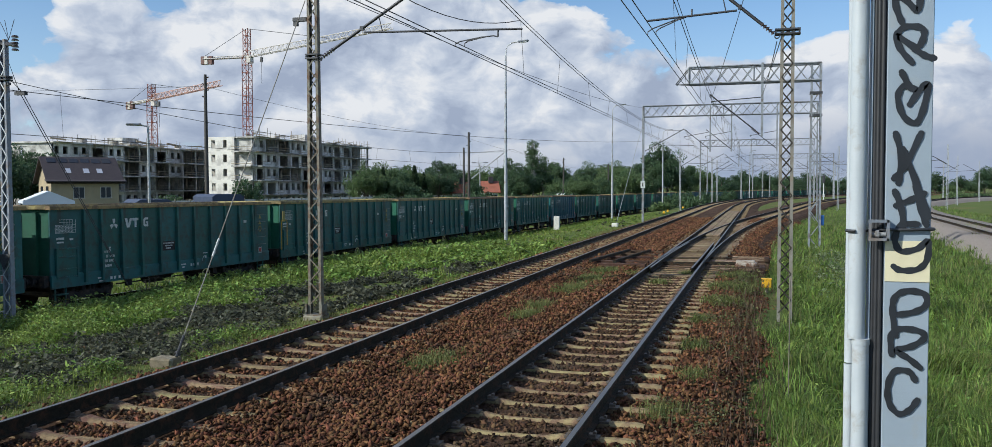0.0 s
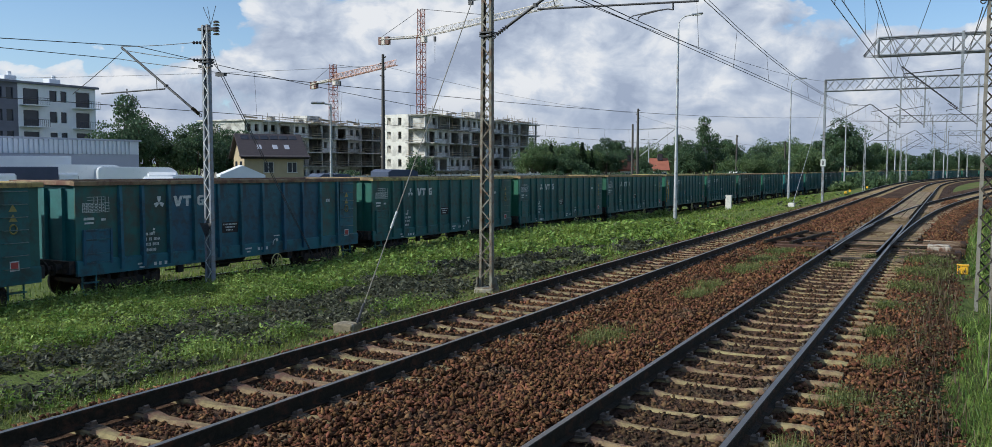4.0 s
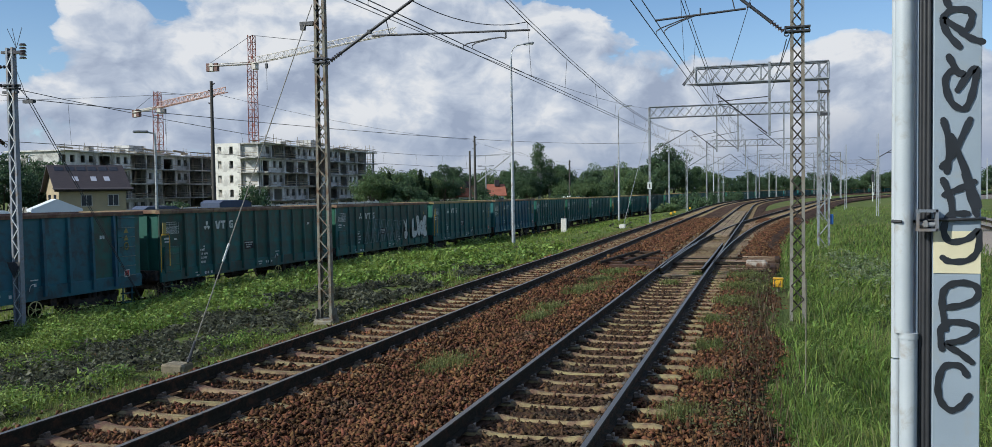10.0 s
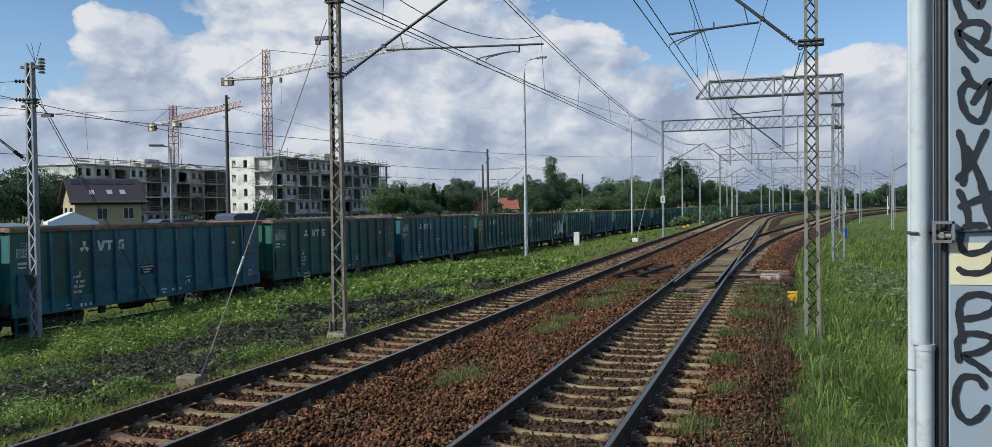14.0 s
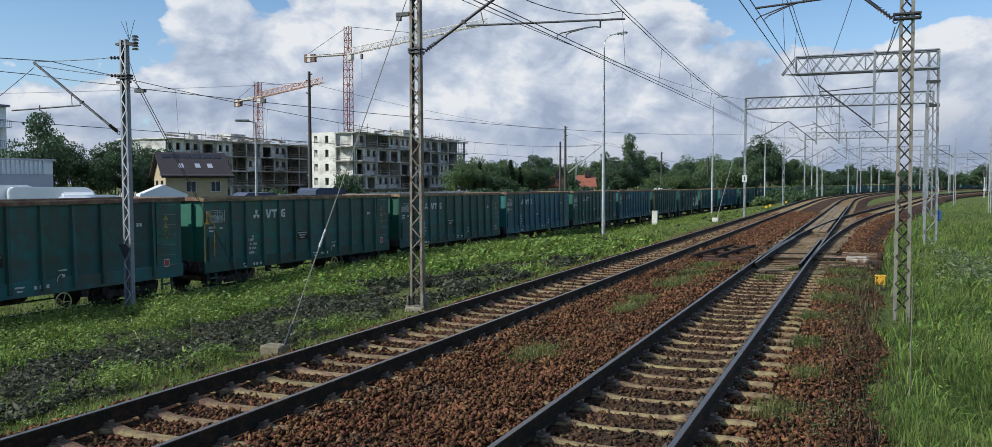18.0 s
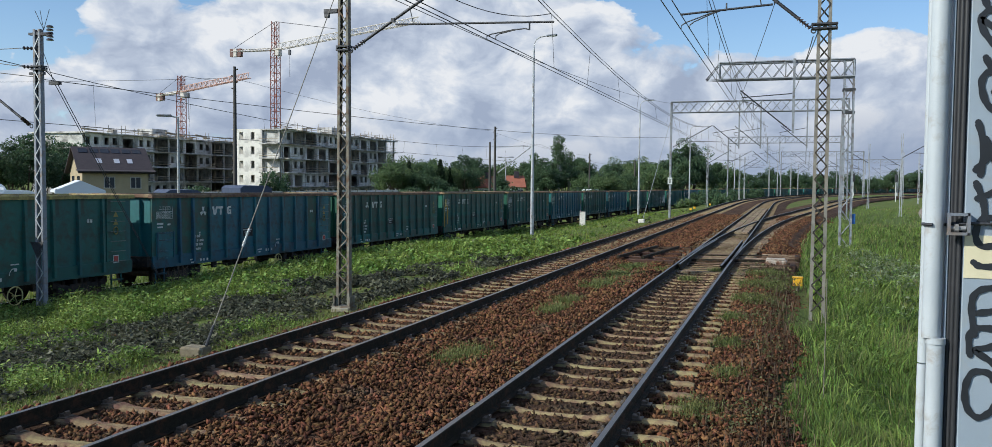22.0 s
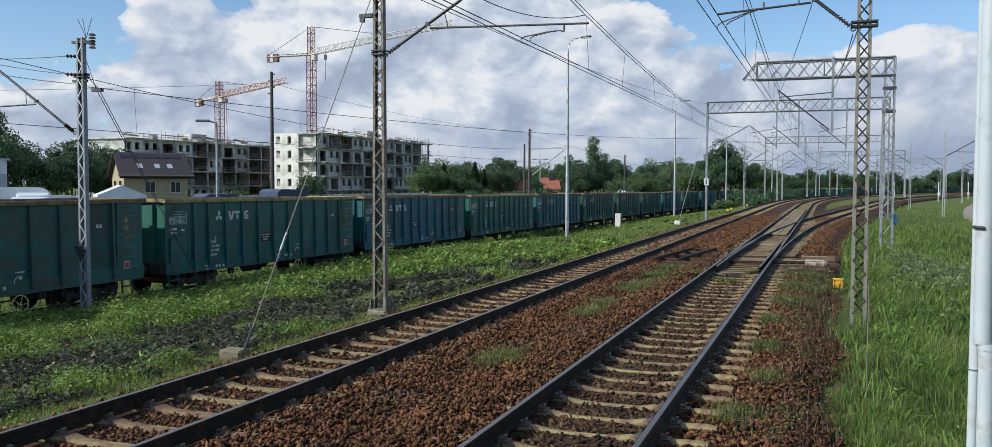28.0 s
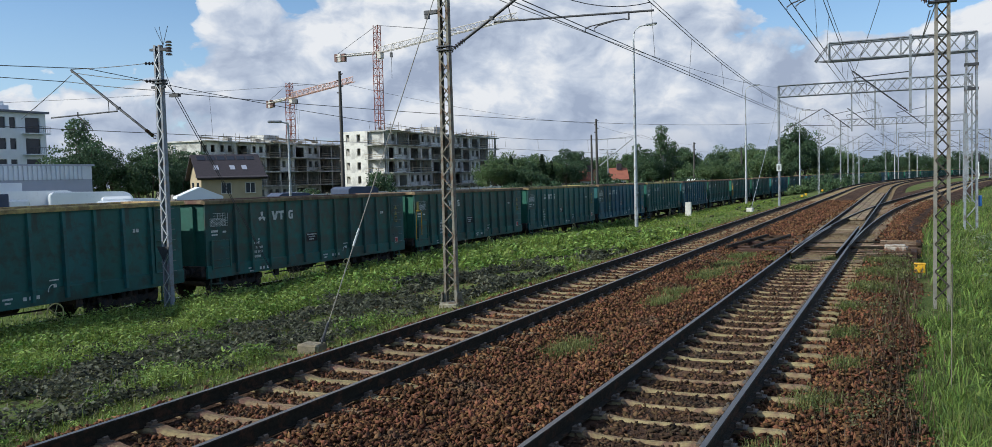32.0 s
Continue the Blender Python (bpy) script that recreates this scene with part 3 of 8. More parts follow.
def wagon_meshes():
    d = {}
    bm = bmesh.new()
    # body tub: side sheets, end sheets, floor, as a hollow box with thickness
    t = 0.05
    box(bm, (0, 0, (SILL + 0.35 + RIM_Z - 0.1) / 2), (t, BODY_L - 0.4, RIM_Z - 0.1 - SILL - 0.35))
    d["side_sheet"] = mesh_of("side_sheet", bm)
    # one pressed panel for each bay of the side that faces the tracks
    for i, (y0, y1) in enumerate(zip(BAYS, BAYS[1:])):
        bm = bmesh.new()
        box(bm, (0, 0, (SILL + 0.35 + RIM_Z - 0.1) / 2), (t, y1 - y0, RIM_Z - 0.1 - SILL - 0.35))
        d["panel", i] = mesh_of("side_panel", bm)
    # rungs, each a bent bar
    bm = bmesh.new()
    line(bm, [(0, -0.34, 0), (0.07, -0.34, 0), (0.085, -0.31, 0), (0.085, 0.31, 0), (0.07, 0.34, 0), (0, 0.34, 0)], 0.013, 6)
    d["rung"] = mesh_of("rung", bm)
    # footstep under the corner
    bm = bmesh.new()
    for dy in (-0.22, 0.22):
        box(bm, (0, dy, -0.25), (0.05, 0.03, 0.55))
    for z in (-0.18, -0.5):
        box(bm, (0.02, 0, z), (0.2, 0.46, 0.03))
    d["footstep"] = mesh_of("footstep", bm)
    bm = bmesh.new()
    box(bm, (0, 0, SILL + 0.36), (2 * HALF_W - 0.3, BODY_L - 0.5, 0.06))
    d["floor_plate"] = mesh_of("floor_plate", bm)
    bm = bmesh.new()
    box(bm, (0, 0, (SILL + 0.3 + RIM_Z - 0.1) / 2), (2 * HALF_W - 0.36, 0.06, RIM_Z - 0.1 - SILL - 0.3))
    for x in (-0.75, 0, 0.75):
        prism(bm, ((x - 0.07, SILL + 0.3), (x + 0.07, SILL + 0.3), (x + 0.07, RIM_Z - 0.2), (x - 0.07, RIM_Z - 0.2)), (0, 0.03, 0), (0, 0.13, 0))
    d["end_wall"] = mesh_of("end_wall", bm)
    bm = bmesh.new()
    prism(bm, ((-0.09, 0), (0.09, 0), (0.09, 0.10), (0.06, 0.13), (-0.06, 0.13), (-0.09, 0.10)), (0, -BODY_L / 2 + 0.1, 0), (0, BODY_L / 2 - 0.1, 0))
    d["rim"] = mesh_of("top_rim", bm)
    bm = bmesh.new()
    box(bm, (0, 0, 0), (2 * HALF_W - 0.2, 0.15, 0.14), bevel=0.02)
    d["end_rim"] = mesh_of("end_rim", bm)
    # hat-shaped stanchion
    bm = bmesh.new()
    h0, h1 = SILL + 0.30, RIM_Z - 0.10
    rows = []
    for z, k in ((h0 - 0.18, 1.0), (h0 + 0.1, 1.0), (h1 - 0.55, 0.7), (h1, 0.5)):
        rows.append([bm.verts.new((x * 1.0, y, z)) for x, y in ((0, -0.075), (0.13 * k, -0.05), (0.13 * k, 0.05), (0, 0.075))])
    for a, b in zip(rows, rows[1:]):
        for i in range(3):
            bm.faces.new((a[i], a[i + 1], b[i + 1], b[i]))
        bm.faces.new((a[3], a[0], b[0], b[3]))
    bm.faces.new(rows[0][::-1])
    bm.faces.new(rows[-1])
    bmesh.ops.recalc_face_normals(bm, faces=bm.faces)
    d["stanchion"] = mesh_of("stanchion", bm)
    # lower side sill
    bm = bmesh.new()
    prism(bm, ((-0.04, SILL), (0.05, SILL + 0.02), (0.05, SILL + 0.42), (0.0, SILL + 0.46), (-0.04, SILL + 0.46)), (0, -BODY_L / 2 + 0.2, 0), (0, BODY_L / 2 - 0.2, 0))
    d["sill"] = mesh_of("side_sill", bm)
    # low door in the end bay: leaf with a pressed field, hinges, a bar and its own frame
    bm = bmesh.new()
    box(bm, (0.02, 0, SILL + 0.82), (0.05, 0.97, 0.99), bevel=0.012)
    d["side_door"] = mesh_of("side_door", bm)
    d["door_stile"] = mesh_of("door_stile", box(bmesh.new(), (0.055, 0, SILL + 0.82), (0.035, 0.07, 1.0)))
    d["door_bar"] = mesh_of("door_bar", box(bmesh.new(), (0.058, 0, 0), (0.03, 0.80, 0.045)))
    # plain sheet behind the rungs
    bm = bmesh.new()
    box(bm, (0, 0, (SILL + 0.12 + RIM_Z - 0.12) / 2), (0.03, 0.86, RIM_Z - 0.24 - SILL))
    d["ladder_plate"] = mesh_of("ladder_plate", bm)
    # underframe: centre sill, bolsters, brake rigging, cylinder
    bm = bmesh.new()
    box(bm, (0, 0, 0.98), (0.5, BODY_L - 0.1, 0.32))
    for y in (-4.5, 4.5):
        box(bm, (0, y, 0.95), (2.4, 0.5, 0.25))
    for y in (-2.2, 0, 2.2):
        box(bm, (0, y, 1.02), (2.5, 0.16, 0.2))
    tube(bm, (0.45, -0.9, 0.62), (0.45, 0.1, 0.62), 0.2, 12)
    tube(bm, (-0.4, 0.6, 0.64), (-0.4, 1.7, 0.64), 0.22, 12)
    for x in (-0.9, 0.9):
        tube(bm, (x, -3, 0.62), (x, 3, 0.58), 0.025, 6)
    for y in (-2.6, 2.6):
        box(bm, (1.1, y, 0.68), (0.1, 0.25, 0.3))
    box(bm, (0, -BODY_L / 2 + 0.12, 1.05), (2.5, 0.2, 0.36))
    box(bm, (0, BODY_L / 2 - 0.12, 1.05), (2.5, 0.2, 0.36))
    d["underframe"] = mesh_of("underframe", bm)
    # bogie side frame (cast, dipped in the middle) with axle boxes and springs
    bm = bmesh.new()
    for sx in (-1, 1):
        x = sx * 1.0
        prism(bm, ((x - 0.06, 0), (x + 0.06, 0), (x + 0.06, 0.18), (x - 0.06, 0.18)), (0, -1.15, 0.52), (0, -0.45, 0.36))
        prism(bm, ((x - 0.06, 0), (x + 0.06, 0), (x + 0.06, 0.18), (x - 0.06, 0.18)), (0, 0.45, 0.36), (0, 1.15, 0.52))
        box(bm, (x, 0, 0.46), (0.12, 0.95, 0.26))
        for y in (-0.9, 0.9):
            box(bm, (x, y, 0.47), (0.22, 0.28, 0.3), bevel=0.04)
            for e in (-0.2, 0.2):
                tube(bm, (x, y + e, 0.5), (x, y + e, 0.72), 0.07, 8)
        for e in (-0.25, 0, 0.25):
            tube(bm, (x + sx * 0.02, e, 0.58), (x + sx * 0.02, e, 0.82), 0.08, 8)
    box(bm, (0, 0, 0.62), (2.0, 0.4, 0.22))
    for y in (-1.2, 1.2):
        box(bm, (0, y, 0.55), (1.9, 0.1, 0.12))
    d["bogie"] = mesh_of("bogie_frame", bm)
    # wheelset
    bm = bmesh.new()
    tube(bm, (-1.0, 0, 0), (1.0, 0, 0), 0.08, 10)
    for sx in (-1, 1):
        tube(bm, (sx * 0.69, 0, 0), (sx * 0.82, 0, 0), 0.46, 24)
        tube(bm, (sx * 0.67, 0, 0), (sx * 0.69, 0, 0), 0.49, 24)
        tube(bm, (sx * 0.82, 0, 0), (sx * 0.835, 0, 0), 0.40, 24, r2=0.15)
    d["wheelset"] = mesh_of("wheelset", bm)
    # buffers and coupling
    bm = bmesh.new()
    tube(bm, (0, 0, 0), (0, 0.35, 0), 0.1, 12)
    tube(bm, (0, 0.35, 0), (0, 0.52, 0), 0.07, 12)
    tube(bm, (0, 0.52, 0), (0, 0.55, 0), 0.2, 16)
    d["buffer"] = mesh_of("buffer", bm)
    bm = bmesh.new()
    box(bm, (0, 0.2, 0), (0.05, 0.4, 0.1))
    tube(bm, (0, 0.3, -0.05), (0.02, 0.5, -0.28), 0.03, 6)
    d["coupling"] = mesh_of("coupling", bm)
    # hand brake wheel with spokes
    bm = bmesh.new()
    line(bm, [(0, 0.27 * math.cos(a), 0.27 * math.sin(a)) for a in np.linspace(0, math.tau, 21)], 0.02, 6)
    for a in np.arange(0, math.tau, math.tau / 5):
        tube(bm, (0, 0, 0), (0, 0.27 * math.cos(a), 0.27 * math.sin(a)), 0.014, 5)
    tube(bm, (-0.1, 0, 0), (0.03, 0, 0), 0.035, 8)
    d["brake_wheel"] = mesh_of("brake_wheel", bm)
    return d


def text_mesh(body, size, depth=0.0):
    cu = bpy.data.curves.new("writing", "FONT")
    cu.body, cu.size, cu.extrude, cu.resolution_u = body, size, depth, 3
    tmp = bpy.data.objects.new("writing", cu)
    scene.collection.objects.link(tmp)
    me = bpy.data.meshes.new_from_object(tmp.evaluated_get(bpy.context.evaluated_depsgraph_get()))
    bpy.data.objects.remove(tmp)
    bpy.data.curves.remove(cu)
    return me


def side_writing():
    """Lettering and data panels of the side that faces the tracks, in the side's own plane (y along the wagon, z up)."""
    flat = Matrix(((0, 0, 1, 0), (1, 0, 0, 0), (0, 1, 0, 0), (0, 0, 0, 1)))
    out = {}
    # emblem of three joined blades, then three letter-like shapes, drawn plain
    bm = bmesh.new()
    for a in (90, 210, 330):
        blade = [(r * math.cos(radians(a + da)), r * math.sin(radians(a + da))) for da, r in ((-50, 0.030), (-34, 0.10), (-20, 0.20), (20, 0.20), (34, 0.10), (50, 0.030))]
        plate(bm, blade)
    out["emblem"] = mesh_of("emblem", bm, M["white_paint"])
    # y from the emblem's middle, z from the middle of the line
    bm = plate(bmesh.new(), ((0.56, 0.165), (0.68, 0.165), (0.74, -0.03), (0.82, 0.165), (0.94, 0.165), (0.80, -0.165), (0.66, -0.165)))
    out["letter_v"] = mesh_of("letter_shape", bm, M["white_paint"])
    bm = plate(bmesh.new(), ((0.95, 0.165), (1.27, 0.165), (1.27, 0.075), (1.17, 0.075), (1.17, -0.165), (1.06, -0.165), (1.06, 0.075), (0.95, 0.075)))
    out["letter_t"] = mesh_of("letter_shape", bm, M["white_paint"])
    bm = plate(bmesh.new(), ((1.80, 0.165), (1.62, 0.165), (1.54, 0.10), (1.54, -0.10), (1.62, -0.165), (1.80, -0.165), (1.80, 0.03), (1.68, 0.03), (1.68, -0.035), (1.72, -0.035), (1.72, -0.09), (1.66, -0.09), (1.63, -0.05), (1.63, 0.05), (1.66, 0.09), (1.80, 0.09)))
    out["letter_g"] = mesh_of("letter_shape", bm, M["white_paint"])
    # number block: bars for what cannot be given
    bm = bmesh.new()
    rng = random.Random(4)
    for i, (z, parts_) in enumerate(((0.45, (0.16, 0.3)), (0.27, (0.14, 0.2, 0.42)), (0.09, (0.34, 0.4)), (-0.1, (0.62,)))):
        y = 0
        for w in parts_:
            n = max(1, int(w / 0.075))
            for j in range(n):
                box(bm, (0, y + j * 0.08 + 0.03, z), (0.005, 0.05, rng.uniform(0.085, 0.11)))
            y += w + 0.07
    for z in (0.6, 0.5):
        box(bm, (0, 0.5, z), (0.005, 0.12, 0.07))
    out["data_block"] = mesh_of("data_block", bm, M["white_paint"])
    # load table: a grid of lines
    bm = bmesh.new()
    for i in range(6):
        box(bm, (0, 0.55, i * 0.12), (0.005, 1.1 if i < 4 else 0.7, 0.016))
    for i in range(8):
        box(bm, (0, i * 0.155, 0.18 if i < 3 else 0.3), (0.005, 0.016, 0.36 if i < 3 else 0.6))
    for i in range(18):
        box(bm, (0, 0.08 + (i % 6) * 0.155, 0.06 + (i // 6) * 0.12), (0.005, 0.07, 0.05))
    box(bm, (0, 0.25, -0.25), (0.005, 0.42, 0.1)); box(bm, (0, 0.25, -0.42), (0.005, 0.36, 0.07)); box(bm, (0, 0.85, -0.3), (0.005, 0.2, 0.09))
    out["load_table"] = mesh_of("load_table", bm, M["white_paint"])
    # small notice of three lines, on a dark patch
    bm = bmesh.new()
    box(bm, (-0.004, 0, 0), (0.004, 0.8, 0.44), mi=1)
    for i, w in enumerate((0.72, 0.5, 0.42)):
        n = int(w / 0.07)
        for j in range(n):
            box(bm, (0, -w / 2 + 0.035 + j * 0.07, 0.13 - i * 0.12), (0.005, 0.045, 0.06))
    out["notice"] = mesh_of("notice", bm, M["white_paint"], M["bogie"])
    bm = bmesh.new()
    for i, (w, h) in enumerate(((0.3, 0.05), (0.18, 0.05))):
        box(bm, (0, 0, -i * 0.11), (0.005, w, h))
    for w in (0.5, 0.68, 0.9):
        box(bm, (0, w, -0.05), (0.005, 0.1, 0.1))
    out["sill_mark"] = mesh_of("sill_mark", bm, M["white_paint"])
    # warning stack: triangle, triangle, ring
    bm = bmesh.new()
    for z in (0.0, 0.26):
        vs = [bm.verts.new((0, y, z + h)) for y, h in ((-0.12, 0), (0.12, 0), (0, 0.2))]
        bm.faces.new(vs)
    line(bm, [(0, 0.1 * math.cos(a), -0.2 + 0.12 * math.sin(a)) for a in np.linspace(0, math.tau, 15)], 0.022, 4)
    for f in bm.faces:
        f.smooth = False
    out["red_plate"] = mesh_of("red_plate", box(box(bmesh.new(), (0, 0, 0), (0.006, 0.26, 0.26)), (0.004, 0, 0), (0.006, 0.20, 0.20), mi=1), M["white_paint"], M["red"])
    bm2 = bmesh.new()
    line(bm2, [(0, 0.16 - 0.16 * math.cos(a), 0.2 * math.sin(a)) for a in np.linspace(0, 1.6, 7)], 0.014, 4)
    box(bm2, (0, 0.22, 0.16), (0.006, 0.1, 0.1)); box(bm2, (0, 0.2, 0.32), (0.006, 0.3, 0.035))
    out["brake_mark"] = mesh_of("brake_mark", bm2, M["white_paint"])
    out["type_mark"] = mesh_of("type_mark", box(box(bmesh.new(), (0, -0.06, 0), (0.006, 0.09, 0.11)), (0, 0.07, 0), (0.006, 0.09, 0.11)), M["white_paint"])
    out["warning_signs"] = mesh_of("warning_signs", bm, M["faded_yellow"])
    return out


WM, WRITING = wagon_meshes(), side_writing()


def painted(me, mat):
    me = me.copy()
    me.materials.clear()
    me.materials.append(mat)
    return me


def build_wagon(paint, rim, end_paint, label):
    w = thing("open_wagon", (0, 0, 0), label, "freight wagon", "wagons of the train")
    body = {k: painted(WM[k], paint) for k in ("side_sheet", "stanchion", "sill", "side_door", "door_stile", "door_bar", "footstep")}
    dark = {k: painted(WM[k], M["bogie"]) for k in ("floor_plate", "underframe", "bogie", "wheelset", "buffer", "coupling")}
    end_wall, end_rim, top_rim, brake_wheel = painted(WM["end_wall"], end_paint), painted(WM["end_rim"], rim), painted(WM["rim"], rim), painted(WM["brake_wheel"], M["wheel_paint"])
    rung = painted(WM["rung"], M["worn_rung"])
    part("side_sheet", body["side_sheet"], None, w, m=pose(-HALF_W + 0.10, 0, 0))
    for i, (y0, y1) in enumerate(zip(BAYS, BAYS[1:])):
        part("side_panel", painted(WM["panel", i], M["green_faded"] if paint is M["blue"] and (i < 3 or i > 9) else paint), None, w, m=pose(HALF_W - 0.10, (y0 + y1) / 2, 0))
    part("floor_plate", dark["floor_plate"], None, w)
    for sy in (-1, 1):
        # end walls take their own paint, lightened as the sunlit faces
        part("end_wall", end_wall, None, w, m=pose(0, sy * (BODY_L / 2 - 0.28), 0, 0, 0, 0 if sy > 0 else 180), label="repainted end wall, colour lightened for sunlight")
        part("end_rim", end_rim, None, w, m=pose(0, sy * (BODY_L / 2 - 0.2), RIM_Z - 0.05))
    for sx in (-1, 1):
        face = pose(sx * (HALF_W - 0.075), 0, 0, 0, 0, 0 if sx > 0 else 180)
        part("top_rim", top_rim, None, w, m=pose(sx * (HALF_W - 0.06), 0, RIM_Z - 0.12), label="weathered top rim")
        part("side_sill", body["sill"], None, w, m=face)
        for i, y in enumerate(STANCHIONS):
            if sx > 0 or i % 2:
                part("stanchion", body["stanchion"], None, w, m=face @ pose(0, y, 0))
    face = pose(HALF_W - 0.07, 0, 0)
    door = part("side_door", body["side_door"], None, w, m=face @ pose(0, -5.80, 0))
    for dy in (-0.44, 0.44):
        part("door_stile", body["door_stile"], None, door, m=pose(0, dy, 0))
    for z in (0.36, 0.62, 1.02, 1.28):
        part("door_bar", body["door_bar"], None, door, m=pose(0, 0, SILL + z))
    ladder = part("ladder_plate", painted(WM["ladder_plate"], paint), None, w, m=face @ pose(0.02, 5.75, 0))
    for i in range(7):
        part("rung", rung, None, ladder, m=pose(0.02, 0, SILL + 0.45 + i * 0.335))
    for y in (5.75, -6.1):
        part("footstep", body["footstep"], None, w, m=face @ pose(0.02, y, SILL))
    part("underframe", dark["underframe"], None, w)
    for y in (-4.5, 4.5):
        b = part("bogie_frame", dark["bogie"], None, w, m=pose(0, y, 0))
        for e in (-0.9, 0.9):
            part("wheelset", dark["wheelset"], None, b, m=pose(0, e, 0.46))
    for sy in (-1, 1):
        for x in (-0.87, 0.87):
            part("buffer", dark["buffer"], None, w, m=pose(x, sy * (BODY_L / 2 - 0.06), 1.05, 0, 0, 0 if sy > 0 else 180))
        part("coupling", dark["coupling"], None, w, m=pose(0, sy * (BODY_L / 2), 1.02, 0, 0, 0 if sy > 0 else 180))
    part("brake_wheel", brake_wheel, None, w, m=pose(HALF_W + 0.04, 1.56, 0.52), label="spoked pale yellow hand wheel")
    s = HALF_W - 0.068
    part("emblem", WRITING["emblem"], None, w, m=pose(s, -3.58, 2.79), label="plain white three-bladed emblem")
    for k in ("letter_v", "letter_t", "letter_g"):
        part("letter_shape", WRITING[k], None, w, m=pose(s, -3.58, 2.81))
    part("data_block", WRITING["data_block"], None, w, m=pose(s, -4.10, 1.45) @ Matrix.Diagonal((1, 0.62, 0.88, 1)))["kind"] = "stuff"
    part("load_table", WRITING["load_table"], None, w, m=pose(s, -6.25, 2.58) @ Matrix.Diagonal((1, 0.8, 0.72, 1)))
    part("notice", WRITING["notice"], None, w, m=pose(s + 0.004, -0.61, 1.86) @ Matrix.Diagonal((1, 0.9, 0.8, 1)))
    part("sill_mark", WRITING["sill_mark"], None, w, m=pose(s + 0.055, 0.2, 1.08))["kind"] = "stuff"
    part("sill_mark", WRITING["sill_mark"], None, w, m=pose(s + 0.055, -4.3, 0.98))["kind"] = "stuff"
    part("brake_mark", WRITING["brake_mark"], None, w, m=pose(s + 0.055, 1.42, 1.12))
    part("type_mark", WRITING["type_mark"], None, w, m=pose(s, 4.6, 2.62))
    part("warning_panel", WRITING["warning_signs"], None, w, m=pose(s + 0.05, 5.72, 2.46))
    part("red_plate", WRITING["red_plate"], None, w, m=pose(s + 0.05, 5.72, 1.30), label="small red and white plate")
    return w


M["rim_tan"] = material("rusty_tan_rim_paint", (0.24, 0.17, 0.09), (0.16, 0.115, 0.065), 0.75, 0, 4, 0.2, 40, (0.12, 0.06, 0.035), 2, 0.4, vary=0.2)
M["worn_rung"] = material("worn_pale_rung_paint", (0.17, 0.22, 0.20), (0.10, 0.14, 0.13), 0.6, 0.2, 12)
# end-wall teal of the blue wagons, lightened for the sun on it
M["teal"] = material("sunlit_teal_paint", (0.008, 0.125, 0.14), (0.007, 0.09, 0.105), 0.6, 0, 3, 0.05, 40, vary=0.15)
M["green_faded"] = material("patched_dull_green_paint", (0.016, 0.088, 0.082), (0.011, 0.115, 0.098), 0.55, 0, 0.9, 0.1, 30, (0.04, 0.062, 0.05), 1.3, 0.4, spec=0.4, vary=0.28)
M["chalk"] = material("faded_grey_spray", (0.20, 0.26, 0.27), (0.10, 0.15, 0.16), 0.7, 0, 9)
M["wheel_paint"] = material("pale_yellow_wheel_paint", (0.55, 0.50, 0.22), (0.4, 0.36, 0.16), 0.6, 0, 10)
PAINTS = {
    "green": (M["green"], M["rim"], "dark green open freight wagon with a bright yellow rim"),
    "faded": (M["green_faded"], M["rim_tan"], "patched dull green open freight wagon with a rusty tan rim"),
    "blue": (M["blue"], M["rim_tan"], "blue-green open freight wagon with a rusty tan rim"),
}
LIVERY = {-3: "blue", -7: "blue", -9: "blue", -13: "blue", -15: "blue", 5: "blue", 12: "blue", 13: "blue",
          -5: "faded", -6: "faded", -8: "faded", -10: "faded", -11: "faded", -12: "faded", -17: "faded", -18: "faded", 3: "faded", 7: "faded", 10: "faded", 15: "faded"}
SOURCES, WAGONS = {}, []
for k in range(-20, 26):
    kind = LIVERY.get(k, "green")
    if kind in SOURCES:
        ob = copy_thing(SOURCES[kind], pose(0, 0, -60))
    else:
        paint, rim, label = PAINTS[kind]
        ob = SOURCES[kind] = build_wagon(paint, rim, M["teal"] if kind == "blue" else M["fresh"], label)
    WAGONS.append((k, ob))


def ribbon(pts, w, closed=False):
    """A flat strip of even width through points of the plane y, z."""
    bm = bmesh.new()
    rows = []
    n = len(pts)
    for i, p in enumerate(pts):
        a = Vector(pts[(i - 1) % n] if closed else pts[max(i - 1, 0)])
        b = Vector(pts[(i + 1) % n] if closed else pts[min(i + 1, n - 1)])
        d = (b - a).normalized()
        e = Vector((-d.y, d.x)) * w / 2
        rows.append((bm.verts.new((0, p[0] + e.x, p[1] + e.y)), bm.verts.new((0, p[0] - e.x, p[1] - e.y))))
    for a, b in zip(rows, rows[1:] + (rows[:1] if closed else [])):
        bm.faces.new((a[0], a[1], b[1], b[0]))
    return bm


def rounded(pts, n=5):
    """Closed smooth loop through the points."""
    out = []
    m = len(pts)
    for i in range(m):
        p0, p1, p2, p3 = (Vector(pts[(i + k) % m]) for k in (-1, 0, 1, 2))
        for k in range(n):
            t = k / n
            out.append(tuple(0.5 * ((2 * p1) + (p2 - p0) * t + (2 * p0 - 5 * p1 + 4 * p2 - p3) * t * t + (3 * p1 - p0 - 3 * p2 + p3) * t ** 3)))
    return out


